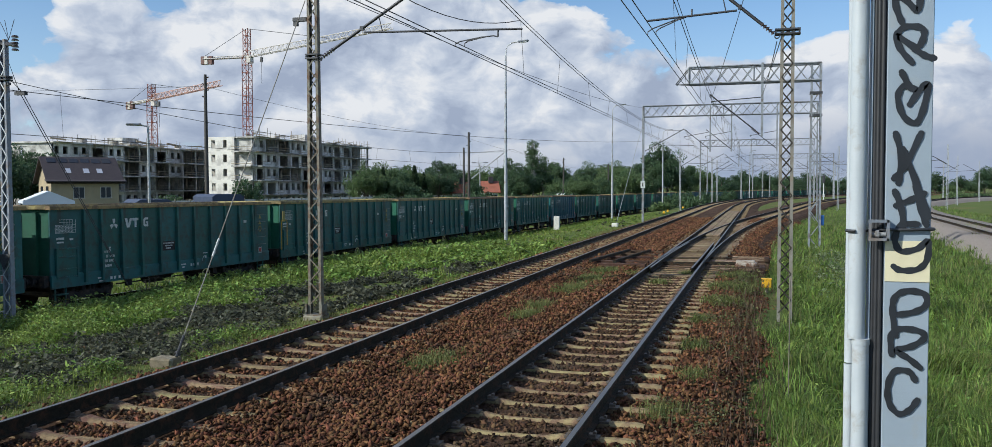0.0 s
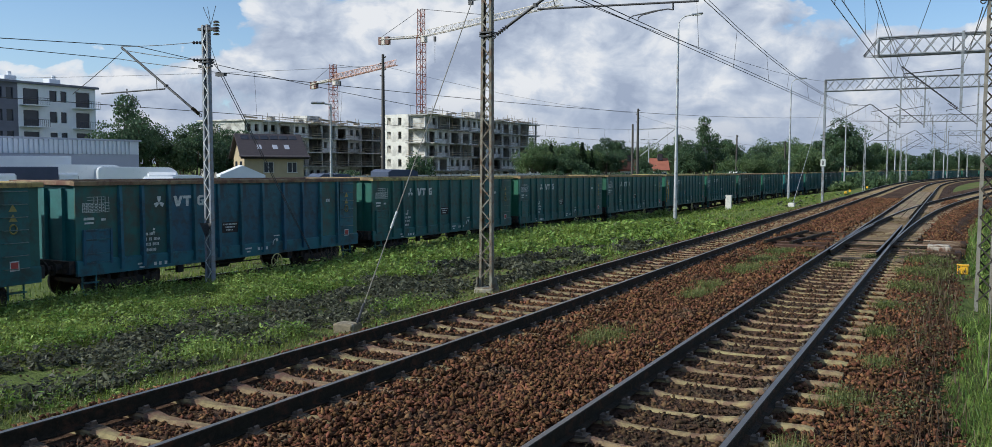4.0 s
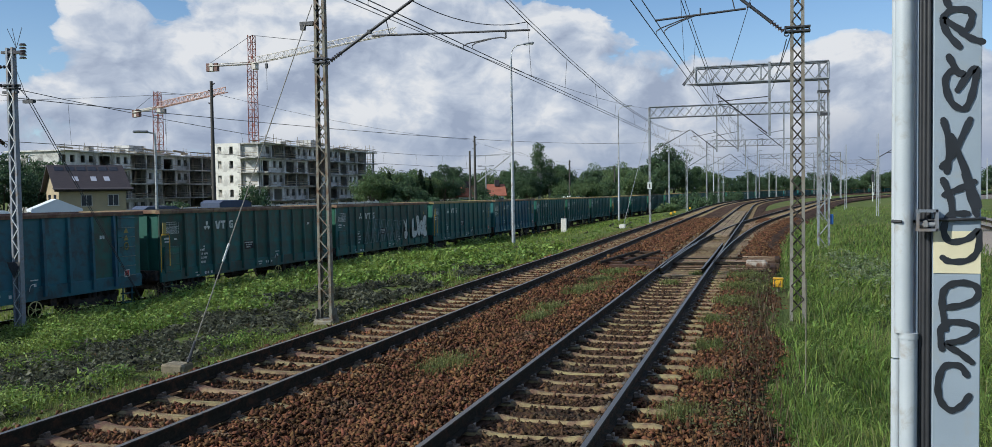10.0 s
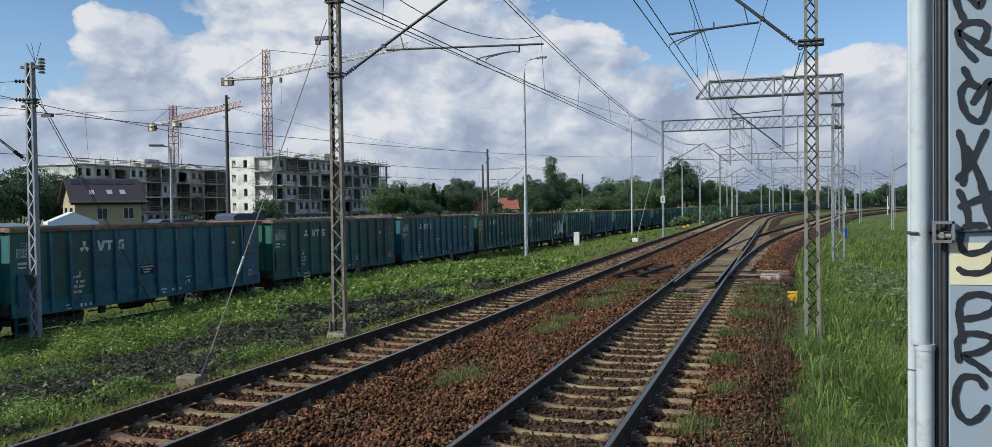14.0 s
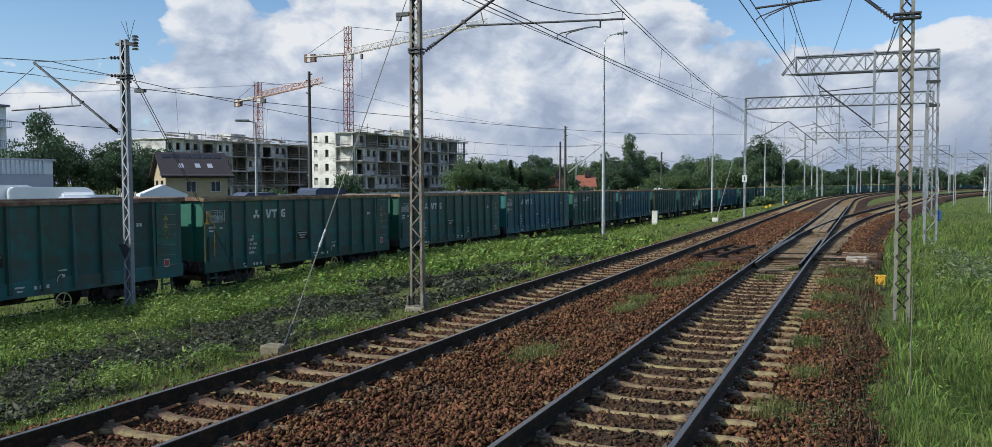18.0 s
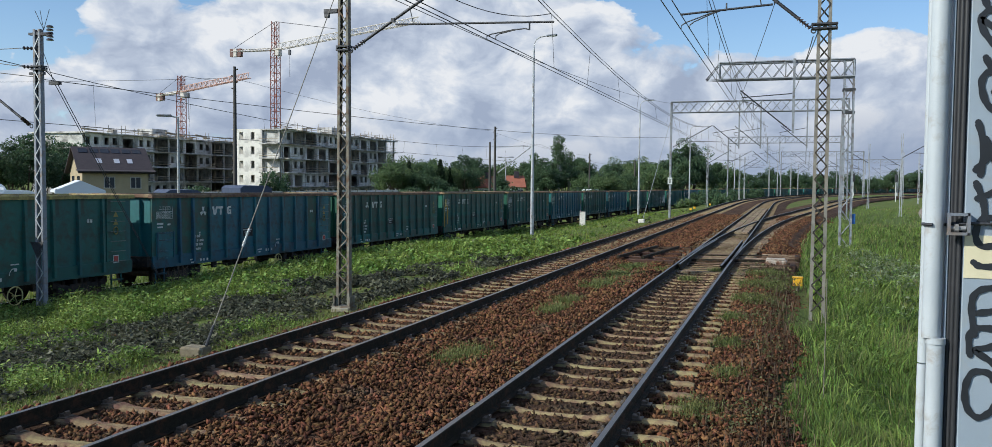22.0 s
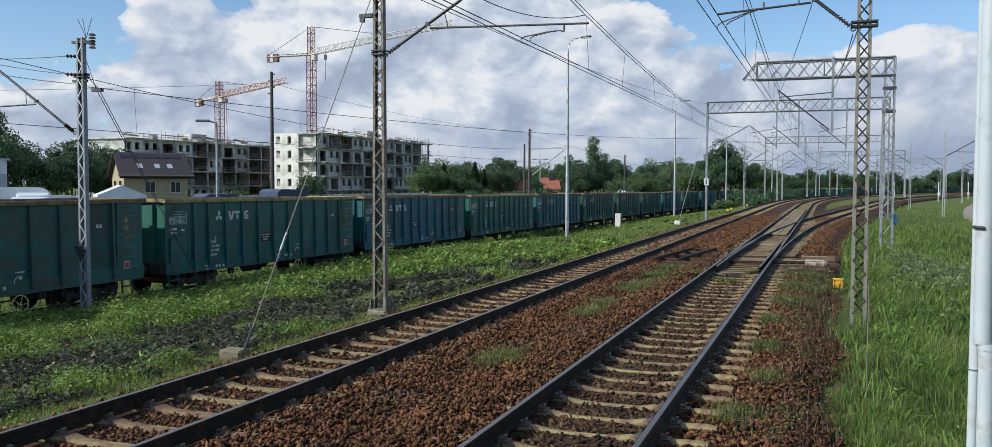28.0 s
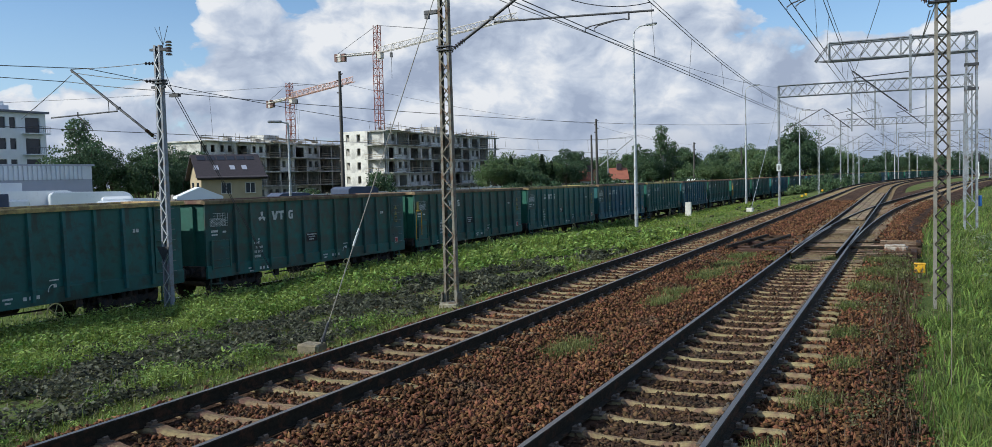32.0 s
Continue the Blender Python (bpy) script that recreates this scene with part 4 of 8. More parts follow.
def sprayed_panel(wagon):
    """Sprayed shapes low on one wagon: slanting outlined blocks, a small white tag and swollen white forms at its front end."""
    x = HALF_W + 0.064
    forms = (((3.55, 0.05), (3.5, 1.0), (3.75, 1.18), (3.85, 0.45), (4.25, 0.4), (4.2, 0.08)), ((4.3, 0.75), (4.2, 1.25), (4.55, 1.35), (4.75, 0.9), (4.9, 0.35), (4.7, 0.05), (4.4, 0.2)),
             ((4.95, 0.2), (4.85, 0.85), (5.15, 1.05), (5.35, 0.7), (5.3, 0.15)), ((5.35, 0.15), (5.3, 1.0), (5.6, 1.35), (5.95, 1.25), (5.85, 0.95), (5.65, 0.85), (5.95, 0.72), (5.9, 0.5), (5.7, 0.42), (5.98, 0.28), (5.95, 0.02), (5.6, 0.0)),
             ((2.3, 0.0), (2.25, 0.35), (2.4, 0.6), (2.15, 1.2), (2.45, 0.95), (2.65, 1.25), (2.6, 0.6), (2.75, 0.3), (2.6, 0.0)))
    for k, f in enumerate(forms):
        loop = rounded(f)
        for layer, mat, nm, grow in ((0.0, M["bogie"], "sprayed_outline", 0.05), (0.006, M["white_paint"], "sprayed_shape", 0.0)):
            c = Vector((sum(p[0] for p in loop) / len(loop), sum(p[1] for p in loop) / len(loop)))
            bm = bmesh.new()
            bm.faces.new([bm.verts.new((0, *(Vector(p) + (Vector(p) - c).normalized() * grow))) for p in loop])
            bmesh.ops.triangulate(bm, faces=bm.faces)
            part(nm, bm, mat, wagon, m=pose(x + layer + 0.001 * k, 0, SILL + 0.5))
        part("sprayed_line", ribbon([(c.x + 0.1 * math.cos(a), c.y + 0.12 * math.sin(a)) for a in np.linspace(0.4, 5.0, 12)], 0.035), M["bogie"], wagon, m=pose(x + 0.013, 0, SILL + 0.5))
    for i in range(6):
        y = -3.1 + i * 0.86
        h = 1.45 - 0.05 * i
        part("sprayed_line", ribbon([(y - 0.25, 0.05), (y + 0.1, 0.06), (y + 0.28, 0.5), (y + 0.42, 0.5), (y + 0.38, 0.1), (y + 0.62, 0.08), (y + 0.95, h), (y + 0.35, h - 0.03)], 0.05, True), M["chalk"], wagon, m=pose(x - 0.008 + 0.001 * i, 0, SILL + 0.42))
        for e in (0.12, 0.3):
            part("sprayed_line", ribbon([(y + e - 0.12, 0.2 + e), (y + e + 0.22, h - 0.15)], 0.03), M["chalk"], wagon, m=pose(x - 0.004, 0, SILL + 0.42))


def yellow_frame(wagon):
    bm = bmesh.new()
    line(bm, [(0, -0.25, 0), (0, -0.25, 1.3), (0, -0.2, 1.4), (0, 0.2, 1.4), (0, 0.25, 1.3), (0, 0.25, 0.2)], 0.016, 6)
    part("hand_frame", bm, M["yellow"], wagon, "yellow hand frame", m=pose(HALF_W + 0.06, -BODY_L / 2 + 0.35, SILL + 0.4))
    bm = plate(bmesh.new(), ((-0.10, 0), (0.10, 0), (0.10, 0.5), (-0.10, 0.5)), 0.02)
    part("sign_plate", bm, M["faded_yellow"], wagon, "yellow sign plate", m=pose(HALF_W + 0.02, -BODY_L / 2 + 0.35, RIM_Z - 0.95))


for k, ob in WAGONS:
    if k == -5:
        sprayed_panel(ob)
    if k in (-4, 1, -6, -11, -17):
        yellow_frame(ob)


def travelled(t):
    """Metres that the train has gone: it runs at nearly 9 m/s and slows after the first third."""
    return float(np.polyval(TRAVEL, t))


TRAVEL = np.polyfit((0, 1, 3, 5, 6, 7, 8, 9, 10, 11, 18, 19, 21, 22, 23, 24, 28, 30, 31, 32), (0, 8.68, 26.45, 44.39, 53.40, 62.25, 71.19, 80.06, 88.83, 97.68, 156.24, 163.82, 178.57, 185.68, 192.65, 199.51, 226.47, 239.70, 246.20, 252.68), 6)

# ---- masts, gantries and wires ----
def channel(bm, z1, w, d, t=0.012, face=1):
    """An upright channel section: a web with two flanges, drawn as one outline."""
    o = ((0, -d / 2), (0, d / 2), (-w, d / 2), (-w, d / 2 - t), (-t, d / 2 - t), (-t, -d / 2 + t), (-w, -d / 2 + t), (-w, -d / 2))
    rows = [[bm.verts.new((face * x, y, z)) for x, y in o] for z in (0, z1)]
    n = len(o)
    for k in range(n):
        bm.faces.new((rows[0][k], rows[0][(k + 1) % n], rows[1][(k + 1) % n], rows[1][k]))
    bm.faces.new(rows[0][::-1])
    bm.faces.new(rows[1])
    bmesh.ops.recalc_face_normals(bm, faces=bm.faces)
    return bm


def lattice_mast(name, at, height, mat, label, base=0.36, top=0.24, step=0.42, plinth=True, group="catenary masts", bars=True, lace=None):
    """Two leaning channel legs laced by zigzag flats, on a base plate and a concrete plinth."""
    mast = thing(name, at, label, "catenary mast", group)
    foot = 0.02
    if plinth:
        bm = bmesh.new()
        box(bm, (0, 0, -0.16), (0.50, 0.44, 0.36), bevel=0.025)
        part("plinth", bm, M["concrete"], mast, "pale concrete plinth")
        bm = bmesh.new()
        box(bm, (0, 0, 0.035), (0.52, 0.34, 0.03))
        for sx in (-1, 1):
            for sy in (-1, 1):
                tube(bm, (sx * 0.22, sy * 0.13, 0.05), (sx * 0.22, sy * 0.13, 0.11), 0.022, 6)
            box(bm, (sx * (base / 2 + 0.03), 0, 0.17), (0.03, 0.26, 0.24))
        part("base_plate", bm, M["mast_brown"], mast, "rusty bolted base plate")
    lean = (base - top) / 2 / height
    for sx in (-1, 1):
        bm = bmesh.new()
        channel(bm, height, 0.065, 0.14, face=sx)
        ob = part("leg", bm, mat, mast)
        ob.matrix_basis = Matrix.Translation((sx * base / 2, 0, foot)) @ Matrix.Rotation(-sx * math.atan(lean), 4, "Y")
    n = int(height / step)
    for i in range(n):
        z0, z1 = foot + 0.25 + i * step, foot + 0.25 + (i + 1) * step
        if z1 > height:
            break
        h0, h1 = base / 2 - lean * z0, base / 2 - lean * z1
        s = 1 if i % 2 else -1
        for yy in (-0.073, 0.073):
            if yy > 0 and not bars:
                continue
            bm = bmesh.new()
            f = s if yy < 0 else -s
            a, b = Vector((f * (h0 - 0.03), yy, z0)), Vector((-f * (h1 - 0.03), yy, z1))
            d = b - a
            box(bm, (a + b) / 2, (0.030, 0.008, d.length), Matrix.Rotation(math.atan2(d.x, d.z), 3, "Y"))
            part("lacing_bar", bm, lace or mat, mast)
    return mast


def collar(mast, z, w=0.34):
    bm = bmesh.new()
    for dz in (-0.045, 0.045):
        box(bm, (0, 0, z + dz), (w, 0.24, 0.035))
    for e in (-1, 1):
        tube(bm, (e * (w / 2 - 0.02), -0.13, z), (e * (w / 2 - 0.02), 0.13, z), 0.016, 6)
    part("collar", bm, M["dark_steel"], mast, "dark clamping collar")


def insulator(bm, p, q, n=5, r=0.055):
    p, q = Vector(p), Vector(q)
    tube(bm, p, q, 0.022, 8)
    for i in range(n):
        c = p.lerp(q, (i + 0.5) / n)
        d = (q - p).normalized() * 0.018
        tube(bm, c - d, c + d, r, 10, r2=r * 0.55)


def rel(mast, p):
    return Vector(p) - mast.matrix_basis.translation


MAST_L = lattice_mast("catenary_mast", (-19.98, 19.45, -1.47), 7.97, M["mast_grey"], "grey laced steel catenary mast beside the freight siding", 0.30, 0.24, 0.30, plinth=False, lace=M["pale_lacing"])
MAST_B = lattice_mast("catenary_mast", (-10.33, 19.28, -0.74), 9.6, M["mast_brown"], "weathered laced steel catenary mast on a concrete plinth", 0.36, 0.25, 0.29)
MAST_R = lattice_mast("catenary_mast", (0.64, 19.75, -0.56), 9.4, M["mast_rust"], "brown laced steel catenary mast standing in tall grass", 0.315, 0.265, 0.28, plinth=False, lace=M["lacing"])
collar(MAST_B, 5.55 + 0.74 + 0.05)
collar(MAST_B, 8.15 + 0.0, 0.42)
collar(MAST_R, 5.63 + 0.56 + 0.08, 0.52)
collar(MAST_R, 6.75 + 0.56, 0.46)
collar(MAST_L, 6.92, 0.40)


def cantilever(mast, root, tip, arm, drop, pair):
    """A raking tube on a stick insulator, a level registration tube and two bent steady arms."""
    root, tip = Vector(root), Vector(tip)
    d = (tip - root).normalized()
    bm = bmesh.new()
    tube(bm, rel(mast, root + d * 0.42), rel(mast, tip), 0.036, 10)
    part("raking_tube", bm, M["dark_steel"], mast)
    bm = bmesh.new()
    insulator(bm, rel(mast, root + d * 0.1), rel(mast, root + d * 0.46), 5, 0.06)
    part("stick_insulator", bm, M["insulator"], mast, "dark glazed insulator")
    bm = bmesh.new()
    line(bm, [rel(mast, root + d * 0.02 + Vector((0.05 * math.cos(a), 0, 0.05 * math.sin(a)))) for a in np.linspace(0, math.tau, 11)], 0.014)
    part("hinge", bm, M["dark_steel"], mast)
    bm = bmesh.new()
    tube(bm, rel(mast, arm[0]), rel(mast, arm[1]), 0.024, 8)
    part("registration_tube", bm, M["dark_steel"], mast)
    bm = bmesh.new()
    a0 = Vector(arm[0])
    k = (a0 - root).dot(d)
    tube(bm, rel(mast, a0.lerp(Vector(arm[1]), 0.12)), rel(mast, root + d * (k + 0.5)), 0.012, 6)
    box(bm, rel(mast, root + d * k), (0.09, 0.09, 0.09))
    part("hanger", bm, M["dark_steel"], mast)
    for j, end in enumerate(pair):
        bm = bmesh.new()
        e, q = Vector(end), Vector(drop)
        line(bm, [rel(mast, p) for p in (q, q + (e - q) * 0.12 + Vector((0, 0, 0.05)), q + (e - q) * 0.4 + Vector((0, 0, 0.08)), q + (e - q) * 0.9 + Vector((0, 0, 0.09)), e + Vector((0, 0, 0.06)), e)], 0.014)
        part("steady_arm", bm, M["dark_steel"], mast)
    bm = bmesh.new()
    tube(bm, rel(mast, Vector(drop) + Vector((0, 0, 0.16))), rel(mast, drop), 0.02, 6)
    part("dropper_bracket", bm, M["dark_steel"], mast)


cantilever(MAST_B, (-10.12, 19.2, 5.52), (-6.62, 19.2, 7.62), ((-8.93, 19.2, 6.10), (-5.05, 19.2, 5.98)), (-5.62, 19.2, 5.83), ((-6.64, 19.2, 5.66), (-6.42, 19.2, 5.66)))
cantilever(MAST_R, (0.44, 19.65, 5.60), (-2.30, 19.65, 7.95), ((-0.40, 19.65, 6.20), (-2.32, 19.65, 6.08)), (-1.35, 19.65, 6.12), ((-2.30, 19.65, 5.78), (-2.12, 19.65, 5.78)))
cantilever(MAST_L, (-20.2, 19.4, 3.82), (-23.6, 19.4, 6.05), ((-21.70, 19.4, 4.68), (-24.6, 19.4, 4.62)), (-23.4, 19.4, 4.58), ((-23.0, 19.4, 4.12), (-22.8, 19.4, 4.12)))


def mast_extras():
    # bracket and guy of the mast by the left track, with its anchor block
    bm = bmesh.new()
    box(bm, (-0.34, -0.02, 7.25), (0.36, 0.12, 0.09))
    box(bm, (-0.46, -0.02, 7.2), (0.1, 0.1, 0.2))
    part("guy_bracket", bm, M["dark_steel"], MAST_B)
    block = thing("guy_anchor_block", (-10.26, 13.46, -0.98), "stained concrete block holding the guy wire", "anchor block")
    bm = bmesh.new()
    box(bm, (0, 0, 0), (0.46, 0.36, 0.62), bevel=0.03)
    part("block", bm, M["stained"], block)
    bm = bmesh.new()
    line(bm, [(0.17 + 0.06 * math.cos(a), 0.1, 0.33 + 0.07 * math.sin(a)) for a in np.linspace(0, math.pi, 9)], 0.014)
    part("eye_bolt", bm, M["dark_steel"], block)
    guy = thing("guy_wire", (0, 0, 0), "taut steel guy wire with a stick insulator", "wire")
    a, b = Vector((-10.06, 13.5, -0.66)), Vector((-10.50, 19.2, 6.95))
    bm = bmesh.new()
    tube(bm, a, a.lerp(b, 0.045), 0.026, 6)
    part("turnbuckle", bm, M["dark_steel"], guy)
    bm = bmesh.new()
    tube(bm, a.lerp(b, 0.04), a.lerp(b, 0.232), 0.011, 6)
    tube(bm, a.lerp(b, 0.268), b, 0.011, 6)
    part("strand", bm, M["mast_rust"], guy)
    bm = bmesh.new()
    insulator(bm, a.lerp(b, 0.228), a.lerp(b, 0.272), 2, 0.035)
    part("stick_insulator", bm, M["white_paint"], guy, "pale strain insulator")
    # head gear of the mast by the siding: arms, terminal insulators, a lamp-like box and spikes
    top = 7.97
    for z, s in ((top - 0.1, 0.5), (top - 1.2, 0.5)):
        bm = bmesh.new()
        box(bm, (-0.05, 0, z), (s, 0.1, 0.07))
        part("cross_arm", bm, M["dark_steel"], MAST_L)
    for z in (top - 0.50, top - 1.02):
        bm = bmesh.new()
        insulator(bm, (-0.5, -0.05, z + 0.02), (-0.16, 0, z), 3, 0.055)
        part("terminal_insulator", bm, M["insulator"], MAST_L)
    bm = bmesh.new()
    for i in range(5):
        tube(bm, (0.42, 0, top - 0.3 + i * 0.09), (0.42, 0, top - 0.25 + i * 0.09), 0.10, 12, r2=0.07)
    box(bm, (0.25, 0, top - 0.12), (0.4, 0.12, 0.08))
    part("surge_arrester", bm, M["insulator"], MAST_L)
    bm = bmesh.new()
    for a in (-0.5, -0.2, 0.35):
        tube(bm, (0.2, 0, top), (0.2 + a * 0.6, 0, top + 0.55), 0.008, 5)
    part("bird_spike", bm, M["dark_steel"], MAST_L)
    bm = bmesh.new()
    vs = [bm.verts.new(v) for v in ((-0.24, -0.16, 2.05), (0.24, -0.16, 2.05), (0, -0.16, 1.6), (-0.24, -0.15, 2.05), (0.24, -0.15, 2.05), (0, -0.15, 1.6))]
    for f in ((0, 1, 2), (5, 4, 3), (0, 3, 4, 1), (1, 4, 5, 2), (2, 5, 3, 0)):
        bm.faces.new([vs[i] for i in f])
    part("warning_triangle", bm, M["dark_steel"], MAST_L, "dark triangular plate")
    guy2 = thing("guy_wire", (0, 0, 0), "twin steel guy wires of the siding mast", "wire")
    for off, zt in ((0, 6.1), (0.10, 5.2)):
        bm = bmesh.new()
        line(bm, [(-20.2 + off, 19.6, zt + 0.4), (-20.2 + off, 20.2, 5.15), (-20.2 + off * 0.4, 24.9, -1.4)], 0.011, 6)
        part("strand", bm, M["dark_steel"], guy2)
    bm = bmesh.new()
    box(bm, (-20.15, 20.2, 5.12), (0.36, 0.12, 0.1))
    part("spreader", bm, M["dark_steel"], guy2)


mast_extras()


def truss(parent, p, q, h, d, mat, bay=0.75):
    """A four-chord lattice beam from p to q: chords, X bracing on both faces, end frames. Every bar is a part."""
    p, q = Vector(p), Vector(q)
    u = (q - p).normalized()
    v = Vector((-u.y, u.x, 0)) * d / 2
    n = max(2, round((q - p).length / bay))
    for s in (-1, 1):
        for z in (0, h):
            bm = bmesh.new()
            tube(bm, p + v * s + Vector((0, 0, z)), q + v * s + Vector((0, 0, z)), 0.052, 4)
            part("chord", bm, mat, parent)
    pts = [p.lerp(q, i / n) for i in range(n + 1)]
    for i in range(n):
        for s in (-1, 1):
            a, b = pts[i] + v * s, pts[i + 1] + v * s
            up = Vector((0, 0, h))
            for e0, e1 in ((a, b + up), (a + up, b)) if s < 0 else ((a, b + up),):
                bm = bmesh.new()
                tube(bm, e0, e1, 0.021, 4)
                part("brace", bm, mat, parent)
    for i in (0, n // 2, n):
        for s in (-1, 1):
            bm = bmesh.new()
            tube(bm, pts[i] + v * s, pts[i] + v * s + Vector((0, 0, h)), 0.034, 4)
            part("post", bm, mat, parent)


def tower(parent, at, h, w, mat, step=0.8):
    """A four-legged lattice column."""
    at = Vector(at)
    cs = [Vector((sx * w / 2, sy * w / 2, 0)) for sx, sy in ((-1, -1), (1, -1), (1, 1), (-1, 1))]
    for c in cs:
        bm = bmesh.new()
        tube(bm, at + c * 1.25, at + c + Vector((0, 0, h)), 0.058, 4)
        part("leg", bm, mat, parent)
    n = int(h / step)
    for i in range(n):
        z0, z1 = i * h / n, (i + 1) * h / n
        for k in (0, 1, 3):
            a, b = (cs[k], cs[(k + 1) % 4]) if i % 2 else (cs[(k + 1) % 4], cs[k])
            f0, f1 = 1.25 - 0.25 * z0 / h, 1.25 - 0.25 * z1 / h
            bm = bmesh.new()
            tube(bm, at + a * f0 + Vector((0, 0, z0)), at + b * f1 + Vector((0, 0, z1)), 0.026, 4)
            part("brace", bm, mat, parent)


def drop_post(g, x, y, z1, z0):
    bm = bmesh.new()
    box(bm, (x, y, (z0 + z1) / 2), (0.12, 0.12, z1 - z0))
    part("drop_post", bm, M["gantry_steel"], g)


def raked_arm(g, a, b, c=None):
    bm = bmesh.new()
    insulator(bm, Vector(a).lerp(Vector(b), 0.02), Vector(a).lerp(Vector(b), 0.16), 4, 0.07)
    part("stick_insulator", bm, M["insulator"], g)
    bm = bmesh.new()
    tube(bm, Vector(a).lerp(Vector(b), 0.14), b, 0.035, 8)
    if c:
        tube(bm, c[0], c[1], 0.024, 6)
        line(bm, [c[1], Vector(c[1]) + Vector((0.1, 0, -0.22)), Vector(c[1]) + Vector((0.5, 0, -0.3)), Vector(c[1]) + Vector((0.9, 0, -0.5))], 0.015)
    part("cantilever_arm", bm, M["dark_steel"], g)


M["blue_box"] = material("blue_box_paint", (0.02, 0.12, 0.38), (0.015, 0.09, 0.30), 0.5, 0, 6)


def gantries():
    g = thing("half_gantry", (0, 0, 0), "galvanised lattice half gantry with one column", "gantry", "gantries over the tracks")
    y = 46.0
    zt, zb = 8.45, 7.62
    truss(g, (-3.4, y, zb), (2.92, y, zb), zt - zb, 0.55, M["gantry_steel"], 0.62)
    for s in (-0.27, 0.27):
        bm = bmesh.new()
        line(bm, [(-3.4, y + s, zb), (-4.05, y + s, zb), (-3.4, y + s, zt)], 0.04, 4)
        part("beam_nose", bm, M["gantry_steel"], g)
    tower(g, (2.70, y, -0.75), 9.2, 0.40, M["gantry_steel"], 0.62)
    for z in (5.9, 7.0):
        bm = bmesh.new()
        box(bm, (2.70, y, z), (0.58, 0.5, 0.12))
        part("band", bm, M["dark_steel"], g)
    bm = bmesh.new()
    box(bm, (3.02, y - 0.1, 0.75), (0.24, 0.22, 0.5), bevel=0.02)
    part("control_box", bm, M["blue_box"], g, "small blue control box")
    drop_post(g, 0.17, y - 0.3, zt + 0.1, 4.9)
    raked_arm(g, (0.1, y - 0.3, 5.0), (-2.35, y - 0.3, 7.05), ((0.1, y - 0.3, 6.85), (-2.3, y - 0.3, 6.7)))
    for i, (y, x0, x1, zz) in enumerate(((82.0, -10.3, 4.9, 8.85), (145.0, -10.3, 7.0, 8.85), (208.0, -10.3, 7.0, 8.7), (271.0, -10.3, 7.0, 8.6))):
        c, a = track_point(-4.5, y)
        g = new("gantry")
        g.matrix_basis = pose(c.x, c.y, 0, 0, 0, -math.degrees(a))
        tagged(g, "galvanised lattice gantry spanning the tracks", "gantry", "gantries over the tracks")
        x0, x1 = x0 + 4.5, x1 + 4.5
        h = 0.98
        truss(g, (x0, 0, zz), (x1, 0, zz), h, 0.5, M["gantry_steel"], 0.8 if i < 2 else 1.4)
        bm = bmesh.new()
        box(bm, (x0, 0, (zz + h - 0.95) / 2), (0.20, 0.22, zz + h + 0.95), bevel=0.02)
        part("column", bm, M["gantry_steel"], g)
        if i == 0:
            bm = bmesh.new()
            box(bm, (x0, -0.13, 2.6), (0.42, 0.02, 0.62), bevel=0.006)
            part("plate", bm, M["white_paint"], g, "white plate with a dark sign")
            bm = bmesh.new()
            box(bm, (x0, -0.145, 2.6), (0.1, 0.006, 0.36))
            part("mark", bm, M["dark_steel"], g)
        if i < 2:
            tower(g, (x1 - 0.3, 0, -0.9), zz + h + 0.9, 0.5, M["gantry_steel"], 0.9)
        else:
            bm = bmesh.new()
            box(bm, (x1, 0, (zz + h - 0.95) / 2), (0.24, 0.24, zz + h + 0.95))
            part("column", bm, M["gantry_steel"], g)
        for x in (0.25, 2.1, 6.0):
            drop_post(g, x, -0.28, zz + h, zz - 3.3)
            raked_arm(g, (x, -0.28, zz - 3.1), (x - 2.2, -0.28, zz - 1.3), ((x, -0.28, zz - 1.5), (x - 2.3, -0.28, zz - 1.9)))
        raked_arm(g, (x0 + 0.12, -0.2, zz - 3.2), (x0 + 3.7, -0.2, zz - 1.2), ((x0 + 1.0, -0.2, zz - 2.6), (x0 + 4.6, -0.2, zz - 2.7)))


gantries()


